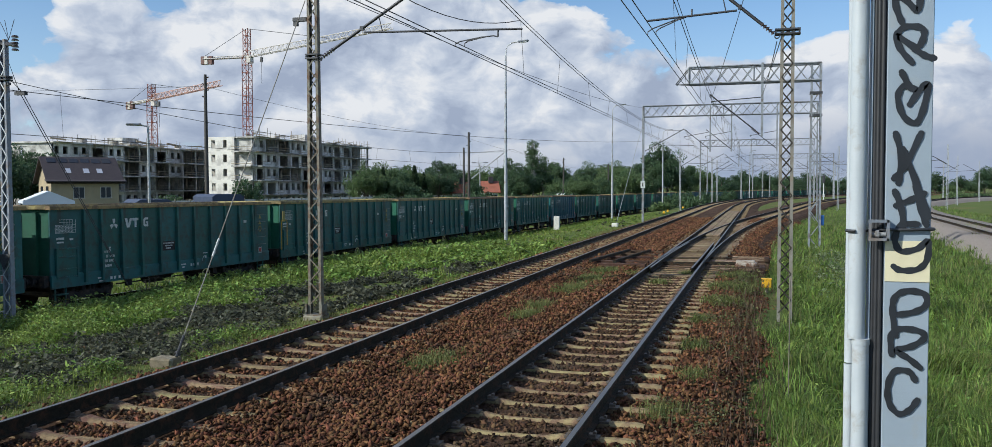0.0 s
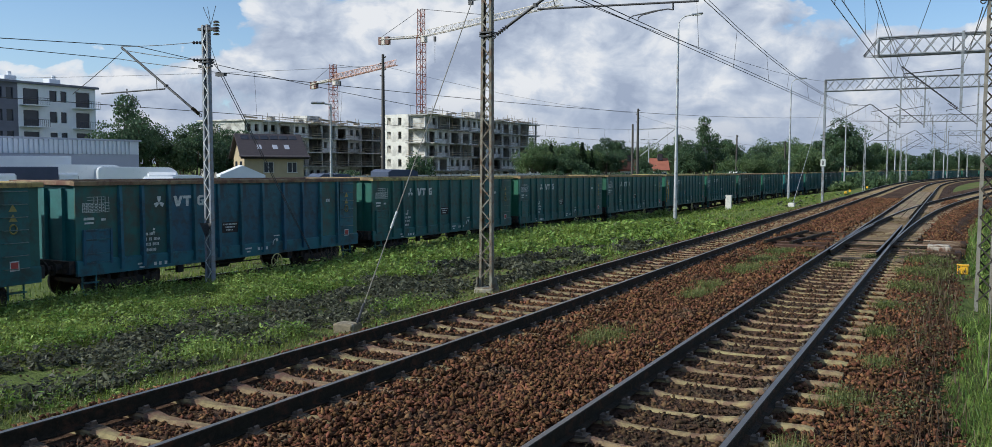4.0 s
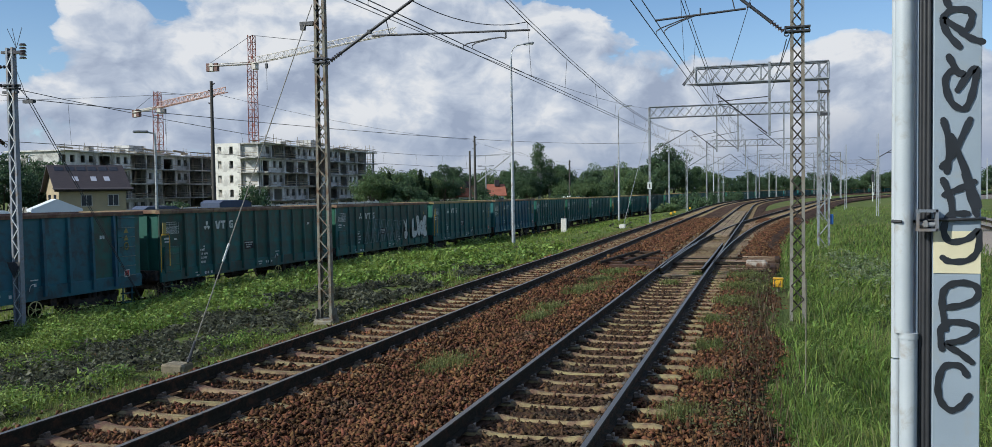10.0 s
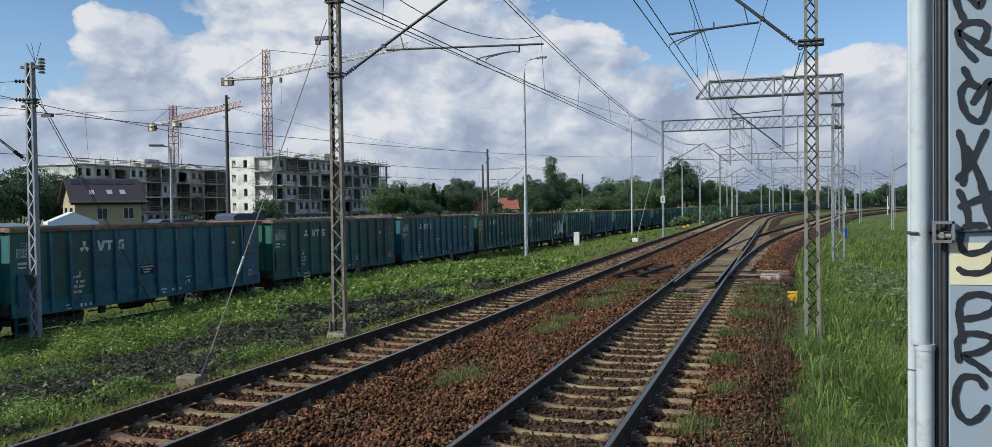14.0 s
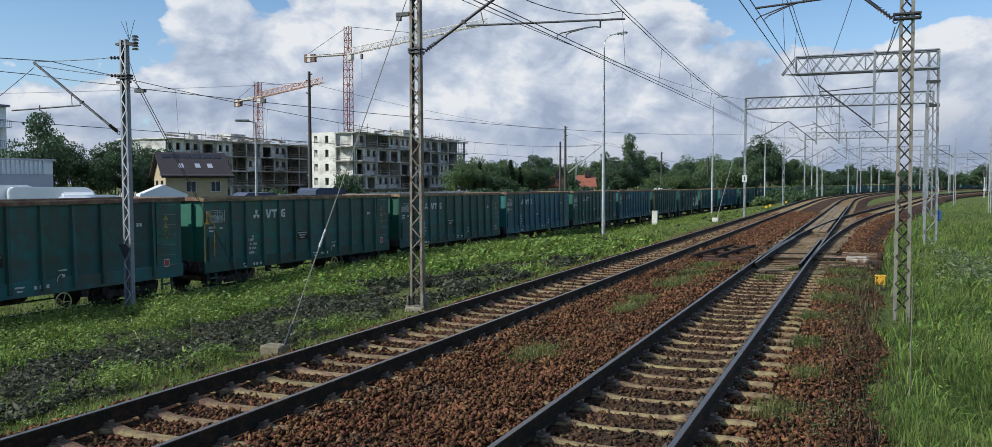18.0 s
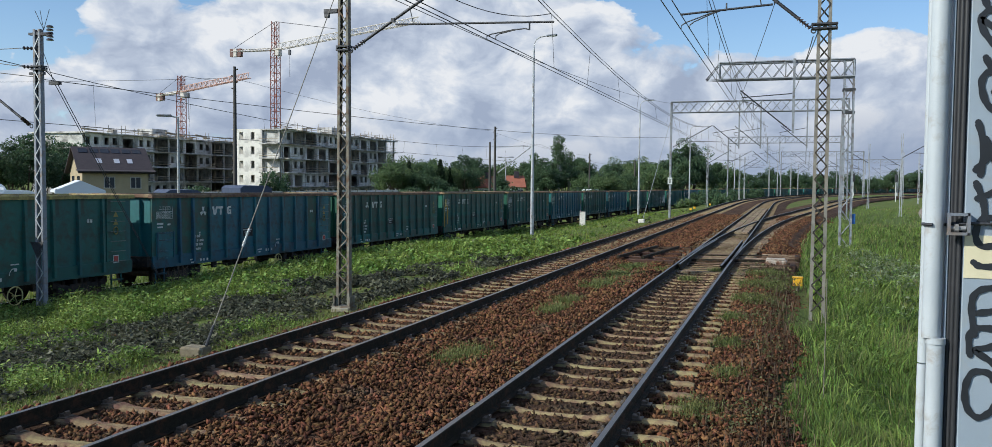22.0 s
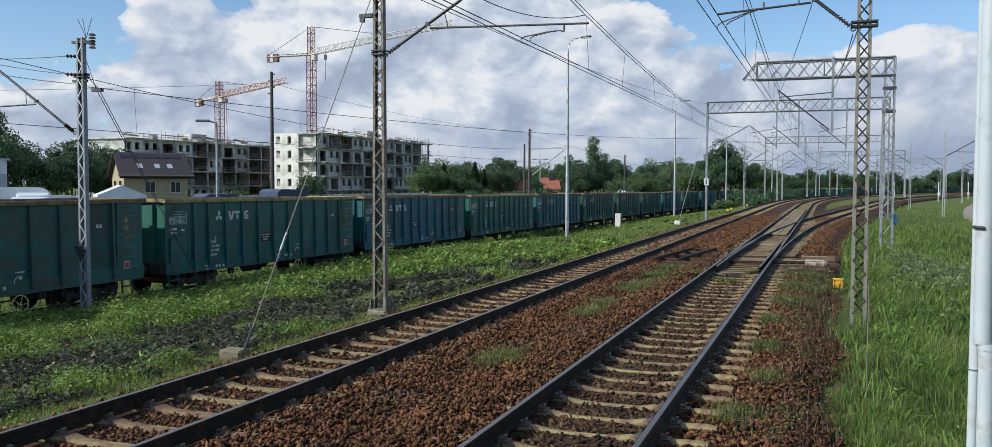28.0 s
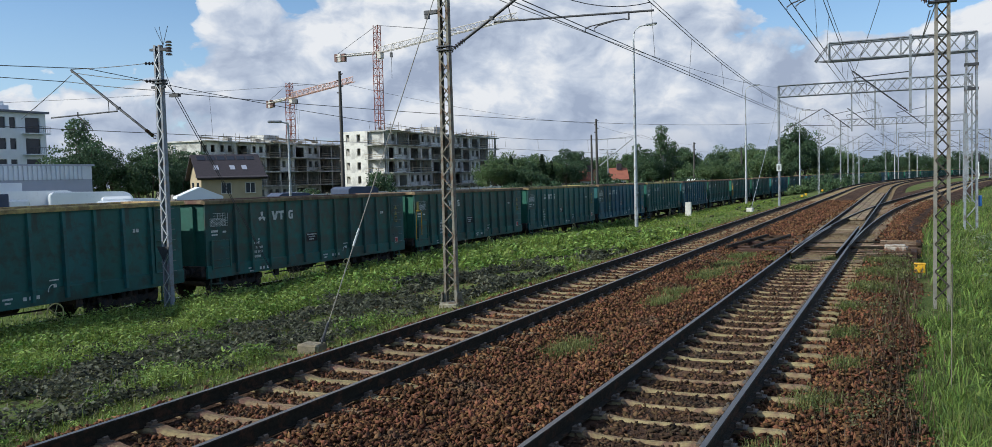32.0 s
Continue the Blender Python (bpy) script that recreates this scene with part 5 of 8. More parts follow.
def wires():
    """Contact pairs, messengers and droppers over each track."""
    def run(name, x, z_con, z_mes, sag, supports, label, dx=0.12, off=(0.0,), both=True, line_of=track_point):
        w = thing(name, (0, 0, 0), label, "overhead wire", "overhead wires")
        for e in ((-dx, dx) if both else (0,)):
            bm = bmesh.new()
            line(bm, [line_of(x + e * 0.8, s, z_con)[0] for s in np.arange(supports[0], supports[-1] + 0.1, 10.5)], 0.0105, 5)
            part("contact_wire", bm, M["wire"], w)
        pts = []
        drops = []
        for a, b in zip(supports, supports[1:]):
            for i in range(12):
                u = i / 12
                z = z_mes - 4 * sag * u * (1 - u)
                p = line_of(x, a + (b - a) * u, z)[0]
                pts.append(p)
                if i % 1 == 0 and 0 < i < 12 and a < 150:
                    drops.append((p, z_con))
        bm = bmesh.new()
        line(bm, pts, 0.012, 5)
        part("messenger_wire", bm, M["wire"], w)
        if both:
            bm = bmesh.new()
            line(bm, [p + Vector((0.09, 0, 0.03)) for p in pts], 0.010, 5)
            part("messenger_wire", bm, M["wire"], w)
        for k, (p, z) in enumerate(drops):
            bm = bmesh.new()
            tube(bm, p, (p.x + (dx if k % 2 else -dx) * 0.8, p.y, z), 0.006, 4)
            part("dropper", bm, M["wire"], w)

    sup = (-43.5, 19.4, 82, 145, 208, 271, 334)
    run("overhead_wire", -6.55, 5.66, 7.62, 1.35, sup, "pair of contact wires hung by droppers from a messenger")
    run("overhead_wire", -2.22, 5.78, 7.95, 1.3, sup, "pair of contact wires hung by droppers from a messenger")
    run("overhead_wire", -22.9, 4.15, 6.05, 1.2, (-43.5, 19.4, 82, 145), "contact wire above the freight siding", both=False)
    w = thing("overhead_wire", (0, 0, 0), "earth and feeder wires strung from mast to mast", "overhead wire", "overhead wires")
    runs = (((-20.45, 19.4, 6.02), (-23.6, 19.4, 6.08)), ((-20.45, 19.4, 5.5), (-23.6, 19.4, 5.98)), ((-23.9, -40, 5.9), (-23.6, 19.4, 5.68)), ((-23.6, 19.4, 5.68), (-20.0, 19.5, 5.2)), ((-23.6, 19.4, 5.9), (-26.0, 19.4, 4.66)), ((-20.0, 19.4, 5.15), (-10.5, 82, 6.6)),
            ((-10.3, 82, 9.0), (-16, 145, 8.6)), ((0.5, 19.7, 5.55), (0.17, 46, 7.6)), ((0.42, 19.7, 5.5), (0.1, 46, 6.9)), ((0.3, 19.7, 8.5), (-2.3, 46, 6.9)),
            ((-10.3, 19.3, 7.3), (-10.3, 82, 9.7)), ((2.6, 46, 7.2), (4.6, 82, 7.4)), ((-2.4, 46, 7.0), (-1.8, 82, 7.5)))
    for a, b in runs:
        a, b = Vector(a), Vector(b)
        sag = (b - a).length * 0.008
        bm = bmesh.new()
        line(bm, [a.lerp(b, u) - Vector((0, 0, 4 * sag * u * (1 - u))) for u in np.linspace(0, 1, 13)], 0.011, 5)
        part("feeder", bm, M["wire"], w)
    # curved jumper between the messenger and the contact wires
    bm = bmesh.new()
    a, b = Vector((-9.2, 17.2, 8.0)), Vector((-6.55, 24.5, 7.2))
    line(bm, [a.lerp(b, u) - Vector((0, 0, 2.9 * u * (1 - u))) for u in np.linspace(0, 1, 15)], 0.012, 5)
    part("jumper", bm, M["wire"], w)


wires()


def lamp_posts():
    first = None
    for y, zb in ((55.8, -1.2), (99.5, -1.45), (143, -1.6), (187, -1.6), (231, -1.6)):
        c, a = track_point(-16.0, y)
        if first is None:
            lamp = thing("street_lamp", (c.x, c.y, zb), "tall grey lamp post with a bent arm", "street lamp", "lamp posts along the siding")
            bm = bmesh.new()
            turned(bm, ((-0.3, 0.125), (4.5, 0.11), (4.55, 0.10), (9.0, 0.085), (9.05, 0.078), (12.2, 0.06)), 12)
            part("pole", bm, M["steel"], lamp)
            bm = bmesh.new()
            line(bm, [(0, 0, 12.2), (0.03, 0, 12.6), (0.16, 0, 12.9), (0.42, 0, 13.05), (0.9, 0, 13.12)], 0.045, 8)
            part("arm", bm, M["steel"], lamp)
            bm = bmesh.new()
            box(bm, (1.2, 0, 13.13), (0.72, 0.26, 0.13), Matrix.Rotation(-0.08, 3, "Y"), bevel=0.05)
            part("lamp_head", bm, M["mast_grey"], lamp)
            bm = bmesh.new()
            box(bm, (1.25, 0, 13.06), (0.46, 0.2, 0.03), Matrix.Rotation(-0.08, 3, "Y"))
            part("lens", bm, M["white_paint"], lamp)
            bm = bmesh.new()
            box(bm, (0.1, 0, 1.0), (0.03, 0.14, 0.6))
            part("hatch", bm, M["steel"], lamp)
            first = lamp
        else:
            copy_thing(first, pose(c.x, c.y, zb, 0, 0, -math.degrees(a)))
    # slim far poles along the left side
    src = None
    for y, x, h in ((122, -10.5, 8.4), (160, -10.4, 8.2), (176, -12, 9.5), (196, -10.6, 8.2), (222, -10.8, 8.2), (240, -13, 9), (119, 9.5, 8.4), (165, 6.5, 8.4), (150, 15.5, 7.8), (185, 9, 8.4), (205, 21, 8), (230, 12, 8)):
        c, a = track_point(x, y)
        if src is None:
            src = lattice_mast("catenary_mast", (c.x, c.y, -0.9), h, M["steel"], "slim far steel catenary mast", 0.26, 0.2, 1.2, plinth=False, group="far catenary masts", bars=False)
            bm = bmesh.new()
            tube(bm, (0, 0, 6.0), (3.0, 0, 7.8), 0.04, 6)
            tube(bm, (0.8, 0, 6.5), (3.4, 0, 6.4), 0.03, 6)
            part("cantilever_arm", bm, M["dark_steel"], src)
        else:
            copy_thing(src, pose(c.x, c.y, -0.9, 0, 0, -math.degrees(a) + (180 if x > 0 else 0)))
    # masts and signals of the lines that bend away to the right
    for s, off in ((120, 4), (165, 4.5), (205, 4), (250, 4), (300, 4), (95, -4.5), (150, -4.5), (215, -4.5)):
        p, a = side_point(s)
        q = p + Vector((math.cos(a), -math.sin(a), 0)) * off
        copy_thing(src, pose(q.x, q.y, -0.9, 0, 0, -math.degrees(a) + (180 if off > 0 else 0)))
    sig = None
    for x, y in ((11.5, 175), (19.5, 182), (25.5, 190), (54, 200), (47, 170)):
        if sig is None:
            sig = thing("railway_signal", (x, y, -0.9), "light signal on a tall white post", "signal", "signals by the right-hand lines")
            bm = bmesh.new()
            tube(bm, (0, 0, 0), (0, 0, 5.2), 0.09, 8)
            part("post", bm, M["white_paint"], sig)
            bm = bmesh.new()
            box(bm, (0, -0.15, 4.6), (0.5, 0.2, 1.5), bevel=0.1)
            part("signal_head", bm, M["dark_steel"], sig)
            bm = bmesh.new()
            box(bm, (0, -0.12, 1.6), (0.35, 0.02, 0.6))
            part("plate", bm, M["white_paint"], sig)
        else:
            copy_thing(sig, pose(x, y, -0.9))


lamp_posts()

# ---- near things: column with pipes, turnout gear, marker posts ----
M["column_paint"] = material("pale_blue_grey_column_paint", (0.30, 0.36, 0.425), (0.26, 0.315, 0.375), 0.5, 0.0, 3, 0.06, 120, (0.30, 0.33, 0.35), 9, 0.12)
M["cream_paint"] = material("cream_band_paint", (0.72, 0.66, 0.46), (0.62, 0.56, 0.38), 0.55, 0, 6, 0.06, 100)
M["spray"] = material("black_spray_paint", (0.022, 0.026, 0.034), (0.014, 0.016, 0.02), 0.5, 0, 12)
M["pipe"] = material("galvanised_pipe", (0.46, 0.50, 0.53), (0.39, 0.43, 0.465), 0.45, 0.0, 5, 0.08, 160, (0.34, 0.33, 0.32), 16, 0.10)
M["cable"] = material("black_cable_sheath", (0.02, 0.022, 0.026), (0.03, 0.03, 0.034), 0.5, 0, 20)


def stroke_ribbon(bm, pts, w):
    """A flat painted stroke of even width through points of the plane x, z, with round ends."""
    pts = [Vector((x, 0, z)) for x, z in pts]
    fine = []
    for i in range(len(pts) - 1):
        p0, p1, p2, p3 = pts[max(i - 1, 0)], pts[i], pts[i + 1], pts[min(i + 2, len(pts) - 1)]
        for k in range(6):
            t = k / 6
            fine.append(0.5 * ((2 * p1) + (p2 - p0) * t + (2 * p0 - 5 * p1 + 4 * p2 - p3) * t * t + (3 * p1 - p0 - 3 * p2 + p3) * t ** 3))
    fine.append(pts[-1])
    rows = []
    n = len(fine)
    for i, p in enumerate(fine):
        d = (fine[min(i + 1, n - 1)] - fine[max(i - 1, 0)])
        d = d.normalized() if d.length > 1e-9 else Vector((1, 0, 0))
        side = Vector((-d.z, 0, d.x)) * w / 2 * (0.55 if i in (0, n - 1) else 1.0 + 0.12 * math.sin(i * 1.3))
        rows.append((bm.verts.new(p + side), bm.verts.new(p - side)))
    for a, b in zip(rows, rows[1:]):
        bm.faces.new((a[0], a[1], b[1], b[0]))
    for p, q in ((fine[0], fine[1]), (fine[-1], fine[-2])):
        c = p.lerp(q, 0.3)
        bm.faces.new([bm.verts.new(c + Vector((math.cos(a), -0.03, math.sin(a))) * w * 0.47) for a in np.linspace(0, math.tau, 13)[:-1]])


def near_column():
    xc, yf, half = 0.544, 2.87, 0.0640
    col = thing("steel_column", (xc, yf, -0.55), "pale painted steel column with sprayed black letters", "column")
    h = 6.5
    z0 = 0.0
    bm = bmesh.new()
    box(bm, (0, 0.006, h / 2), (2 * half, 0.012, h), bevel=0.002)
    part("front_flange", bm, M["column_paint"], col)
    bm = bmesh.new()
    box(bm, (0, 0.155, h / 2), (2 * half, 0.012, h), bevel=0.002)
    part("rear_flange", bm, M["column_paint"], col)
    bm = bmesh.new()
    box(bm, (0, 0.0805, h / 2), (0.009, 0.135, h))
    part("web", bm, M["column_paint"], col)
    bm = bmesh.new()
    box(bm, (0, -0.0015, 2.20 + 0.55), (2 * half - 0.002, 0.002, 0.125))
    part("paint_band", bm, M["cream_paint"], col, "cream painted band")
    # black cables in the recess
    for dx, dy in ((-0.0725, 0.020), (-0.0835, 0.026), (-0.0925, 0.034)):
        bm = bmesh.new()
        line(bm, [(dx, dy, z) for z in (0.2, 2.0, 4.0, 6.2)], 0.0075, 8)
        part("cable", bm, M["cable"], col)
    bm = bmesh.new()
    box(bm, (-0.103, 0.05, h / 2), (0.007, 0.05, h), bevel=0.002)
    part("edge_strip", bm, M["column_paint"], col)
    # sprayed letters, from top to bottom, given in widths of the flange; z in metres above the band's foot
    k = 0.128 / 76
    def at(px, py):
        return ((px - 1435) * k, 2.42 + 0.55 - (py - 300) * 0.001962)
    strokes = (
        ((1407, -10), (1409, 18), (1420, 44)), ((1409, 2), (1424, 8), (1445, 26), (1449, 4)), ((1449, 6), (1447, -14)),
        ((1410, 62), (1424, 50), (1450, 52), (1456, 64), (1444, 82), (1412, 64), (1418, 84), (1438, 106)), ((1438, 82), (1456, 94), (1474, 100)),
        ((1420, 118), (1434, 142), (1446, 148)), ((1446, 148), (1426, 140), (1415, 156), (1424, 186), (1444, 198), (1456, 180), (1464, 140), (1452, 146), (1434, 170)),
        ((1412, 212), (1422, 250), (1418, 292)), ((1455, 212), (1430, 262), (1410, 284)), ((1424, 236), (1446, 286), (1470, 345)),
        ((1412, 302), (1424, 330), (1428, 360)), ((1414, 326), (1440, 316), (1462, 306)), ((1446, 290), (1456, 330), (1466, 356)),
        ((1452, 354), (1424, 356), (1414, 378), (1424, 396), (1452, 392), (1468, 380), (1468, 408), (1452, 424), (1424, 426), (1412, 420)),
        ((1418, 530), (1412, 490), (1416, 468), (1436, 458), (1464, 462), (1468, 478), (1450, 490), (1420, 496)),
        ((1412, 560), (1410, 530), (1424, 518), (1456, 520), (1466, 530), (1446, 544), (1420, 552), (1440, 564), (1460, 578)),
        ((1452, 598), (1440, 584), (1416, 586), (1406, 612), (1410, 638), (1426, 652), (1444, 644), (1456, 628)),
    )
    for i, s in enumerate(strokes):
        bm = bmesh.new()
        stroke_ribbon(bm, [at(*p) for p in s], 0.0190)
        for v in bm.verts:
            v.co.y = -0.0028 - 0.00006 * i + (0.00003 if v.co.y else 0.0)
        bmesh.ops.recalc_face_normals(bm, faces=bm.faces)
        part("sprayed_stroke", bm, M["spray"], col)
    # conduit pipes strapped to the column
    pipes = thing("conduit_pipe", (0.405, 2.90, -0.55), "galvanised conduit pipes strapped to the column", "pipe")
    def pipe(dx, dy, z0, z1, r, nm="pipe"):
        bm = bmesh.new()
        tube(bm, (dx, dy, z0), (dx, dy, z1), r, 24)
        part(nm, bm, M["pipe"], pipes)
    pipe(0.0, 0, 1.952 + 0.55, 6.6, 0.0268)
    pipe(0.013, -0.006, 0.0, 1.948 + 0.55, 0.0248)
    pipe(-0.0175, 0.025, 0.0, 1.865 + 0.55, 0.0145)
    pipe(-0.0155, 0.03, 1.87 + 0.55, 6.6, 0.0155)
    bm = bmesh.new()
    tube(bm, (0.013, -0.006, 1.935 + 0.55), (0.013, -0.006, 1.953 + 0.55), 0.0275, 24)
    part("sleeve", bm, M["pipe"], pipes)
    # clamp: bent bracket, bolt and strap round pipe and column
    strap = thing("pipe_clamp", (0.405, 2.90, 2.295), "bent steel clamp with a bolt and thin strap", "clamp")
    bm = bmesh.new()
    for z in (-0.028, 0.028):
        box(bm, (0.055, -0.05, z), (0.056, 0.032, 0.008))
    box(bm, (0.081, -0.05, 0), (0.008, 0.032, 0.064))
    box(bm, (0.031, -0.05, 0), (0.005, 0.03, 0.05))
    part("bracket", bm, M["mast_grey"], strap)
    bm = bmesh.new()
    tube(bm, (0.03, -0.052, -0.012), (0.075, -0.052, -0.012), 0.007, 8)
    tube(bm, (0.045, -0.052, -0.012), (0.056, -0.052, -0.012), 0.012, 6)
    part("bolt", bm, M["steel"], strap)
    bm = bmesh.new()
    line(bm, [(0.032 * math.cos(a), 0.032 * math.sin(a), -0.004) for a in np.linspace(-0.6 * math.pi, -2.2 * math.pi, 22)], 0.005, 6)
    line(bm, [(0.03, -0.034, 0.0), (0.062, -0.04, 0.001), (0.14, -0.040, 0.002), (0.206, -0.040, 0.004), (0.212, -0.03, 0.004), (0.212, 0.1, 0.004)], 0.005, 6)
    part("strap", bm, M["dark_steel"], strap)


near_column()


def turnout_gear():
    gear = thing("turnout", (0, 0, 0), "railway turnout on long timber bearers with point rods", "turnout", kind="structure")
    rng = random.Random(7)
    for i, s in enumerate(np.arange(26.2, 66, 0.60)):
        p, a = branch_point(s)
        left, right = -2.38 - 1.3 - (0.0 if s > 30 else 0), p.x + 1.3 + (1.1 if 28.6 < s < 32 else 0.0)
        bm = bmesh.new()
        box(bm, ((left + right) / 2 + rng.uniform(-0.05, 0.05), s, -0.25), (right - left, 0.26, 0.17), Matrix.Rotation(rng.uniform(-0.006, 0.006), 3, "Z"), bevel=0.012)
        part("bearer", bm, M["timber"], gear)
    # planks that fill the space between the straight rails
    for i, s in enumerate(np.arange(46, 92, 2.0)):
        for x in (-2.75, -2.38, -2.01):
            bm = bmesh.new()
            box(bm, (x + rng.uniform(-0.01, 0.01), s + 1.0, -0.10), (0.35, 1.97, 0.08), bevel=0.008)
            part("plank", bm, M["plank"], gear)
    # switch blades beside the stock rails
    left_blade = lambda s: -0.66 + max(0, 32 - s) * 0.004
    right_blade = lambda s: 0.59 - max(0, 32 - s) * 0.004
    part("switch_blade", rail_mesh("switch_blade", branch_point, 26.5, 39, 0, 1.5, left_blade), None, gear)
    part("switch_blade", rail_mesh("switch_blade", main_right, 26.5, 39, 0, 1.5, right_blade), None, gear)
    # point machine: cast case with lid on long timbers, rods across
    mach = thing("point_machine", (-0.3, 29.7, -0.30), "weathered white point machine on long dark timbers beside the turnout", "point machine")
    bm = bmesh.new()
    box(bm, (0, 0, 0.17), (0.66, 0.42, 0.18), bevel=0.04)
    part("case", bm, M["machine"], mach, "pale rusty cast case")
    bm = bmesh.new()
    box(bm, (-0.02, 0, 0.28), (0.60, 0.38, 0.06), bevel=0.025)
    part("lid", bm, M["machine"], mach)
    for y, x0, x1, zt in ((-1.7, -1.0, 0.55, 0.13), (-0.75, -1.0, 0.62, 0.15), (0.62, -1.0, 0.72, 0.15), (1.9, -0.8, 0.7, 0.13), (2.7, -0.8, 0.78, 0.15)):
        bm = bmesh.new()
        box(bm, ((x0 + x1) / 2, y, zt - 0.09), (x1 - x0, 0.25, 0.18), Matrix.Rotation(0.02 * math.sin(y * 5), 3, "Z"), bevel=0.012)
        part("timber", bm, M["timber_dark"], mach)
    for y, x in ((-1.2, 0.5), (2.3, 0.66)):
        bm = bmesh.new()
        box(bm, (x, y, 0.17), (0.16, 1.15, 0.12), bevel=0.01)
        part("end_block", bm, M["timber_dark"], mach)
    for y, z in ((-0.15, 0.2), (0.12, 0.22), (2.3, 0.2)):
        bm = bmesh.new()
        tube(bm, (-0.3, y, z), (-3.0, y, z - 0.06), 0.025, 8)
        part("point_rod", bm, M["rail_side"], mach)
    for y in (1.9, 2.7):
        bm = bmesh.new()
        box(bm, (0.05, y, 0.18), (1.1, 0.1, 0.09), bevel=0.008)
        part("lock_bar", bm, M["timber"], mach)
    # detector on the other side
    det = thing("rod_frame", (-4.45, 31.2, -0.28), "dark rod frame on old timbers beside the turnout", "rod frame")
    for y, l, xo in ((-2.7, 1.5, 0.3), (-1.6, 1.8, 0.1), (0.2, 1.9, 0.0), (1.7, 1.7, 0.0), (3.1, 1.6, 0.2)):
        bm = bmesh.new()
        box(bm, (xo, y, 0.11), (l, 0.24, 0.19), Matrix.Rotation(0.03 * math.sin(y * 3), 3, "Z"), bevel=0.012)
        part("timber", bm, M["timber_dark"], det)
    for x in (-0.55, 0.25):
        bm = bmesh.new()
        box(bm, (x, 0.2, 0.24), (0.1, 5.4, 0.09), Matrix.Rotation(-0.10, 3, "Z"))
        part("lock_bar", bm, M["rail_side"], det)
    # yellow box, small posts
    ybox = thing("cable_box", (0.31, 24.9, -0.5), "yellow cable box on a short post in the grass", "cable box")
    bm = bmesh.new()
    box(bm, (0, 0, 0.28), (0.25, 0.18, 0.22), bevel=0.02)
    part("case", bm, M["yellow"], ybox)
    bm = bmesh.new()
    box(bm, (0, 0, 0.405), (0.28, 0.21, 0.035), bevel=0.008)
    part("lid", bm, M["yellow"], ybox)
    bm = bmesh.new()
    tube(bm, (0, 0, -0.2), (0, 0, 0.2), 0.04, 8)
    part("post", bm, M["concrete"], ybox)
    cone = thing("marker_stone", (0.36, 30.8, -0.5), "small yellow marker peg", "marker")
    bm = bmesh.new()
    tube(bm, (0, 0, -0.05), (0, 0, 0.22), 0.12, 10, r2=0.08)
    part("peg", bm, M["yellow"], cone)
    for x, y in ((-9.6, 118), (-9.7, 95), (-9.9, 101), (4.3, 108)):
        m = thing("signal_lamp_box", (x, y, -0.45), "small yellow box beside the track", "marker", "yellow markers")
        bm = bmesh.new()
        box(bm, (0, 0, 0.1), (0.24, 0.2, 0.24), bevel=0.03)
        part("case", bm, M["yellow"], m)
    post = thing("marker_post", (-17.1, 75.9, -1.35), "short white concrete marker post in the grass", "marker post")
    bm = bmesh.new()
    box(bm, (0, 0, 0.5), (0.5, 0.3, 1.2), bevel=0.03)
    part("post", bm, M["pale"], post)
    bm = bmesh.new()
    box(bm, (0, 0, 1.12), (0.54, 0.34, 0.06), bevel=0.02)
    part("cap", bm, M["pale"], post)
    stub = thing("marker_post", (-11.3, 84, -1.0), "low pale concrete post by the gantry", "marker post")
    bm = bmesh.new()
    box(bm, (0, -12, 0.2), (0.5, 0.5, 0.45), bevel=0.04)
    part("post", bm, M["pale"], stub)
    bm = bmesh.new()
    tube(bm, (0.1, -12, 0.4), (1.0, -2, 9.4), 0.02, 5)
    part("guy_strand", bm, M["steel"], stub)


M["plank"] = material("worn_crossing_plank", (0.30, 0.235, 0.15), (0.20, 0.15, 0.095), 0.88, 0, 5, 0.4, 50, (0.12, 0.09, 0.065), 3, 0.3, vary=0.15, stretch=(4, 0.4, 4), spec=0.12)
M["machine"] = material("rusty_white_case", (0.45, 0.42, 0.37), (0.30, 0.25, 0.20), 0.75, 0.1, 7, 0.2, 60, (0.16, 0.08, 0.05), 5, 0.35)
M["pale"] = material("whitewashed_concrete", (0.68, 0.67, 0.63), (0.52, 0.50, 0.46), 0.85, 0, 6, 0.3, 60)
M["timber_dark"] = material("tarred_timber", (0.095, 0.056, 0.040), (0.042, 0.027, 0.020), 0.85, 0, 6, 0.5, 50, (0.16, 0.11, 0.085), 4, 0.15, vary=0.25, stretch=(0.4, 4, 4), spec=0.12)
turnout_gear()


def thin_rod():
    rod = thing("marker_rod", (0.505, 12.3, -0.58), "thin upright steel rod in the meadow grass", "rod")
    bm = bmesh.new()
    tube(bm, (0, 0, 0), (0.005, 0, 1.75), 0.007, 8)
    part("rod", bm, M["old_pole"], rod)


M["old_pole"] = material("rusty_grey_rod", (0.22, 0.20, 0.16), (0.15, 0.13, 0.10), 0.7, 0.2, 10)
thin_rod()

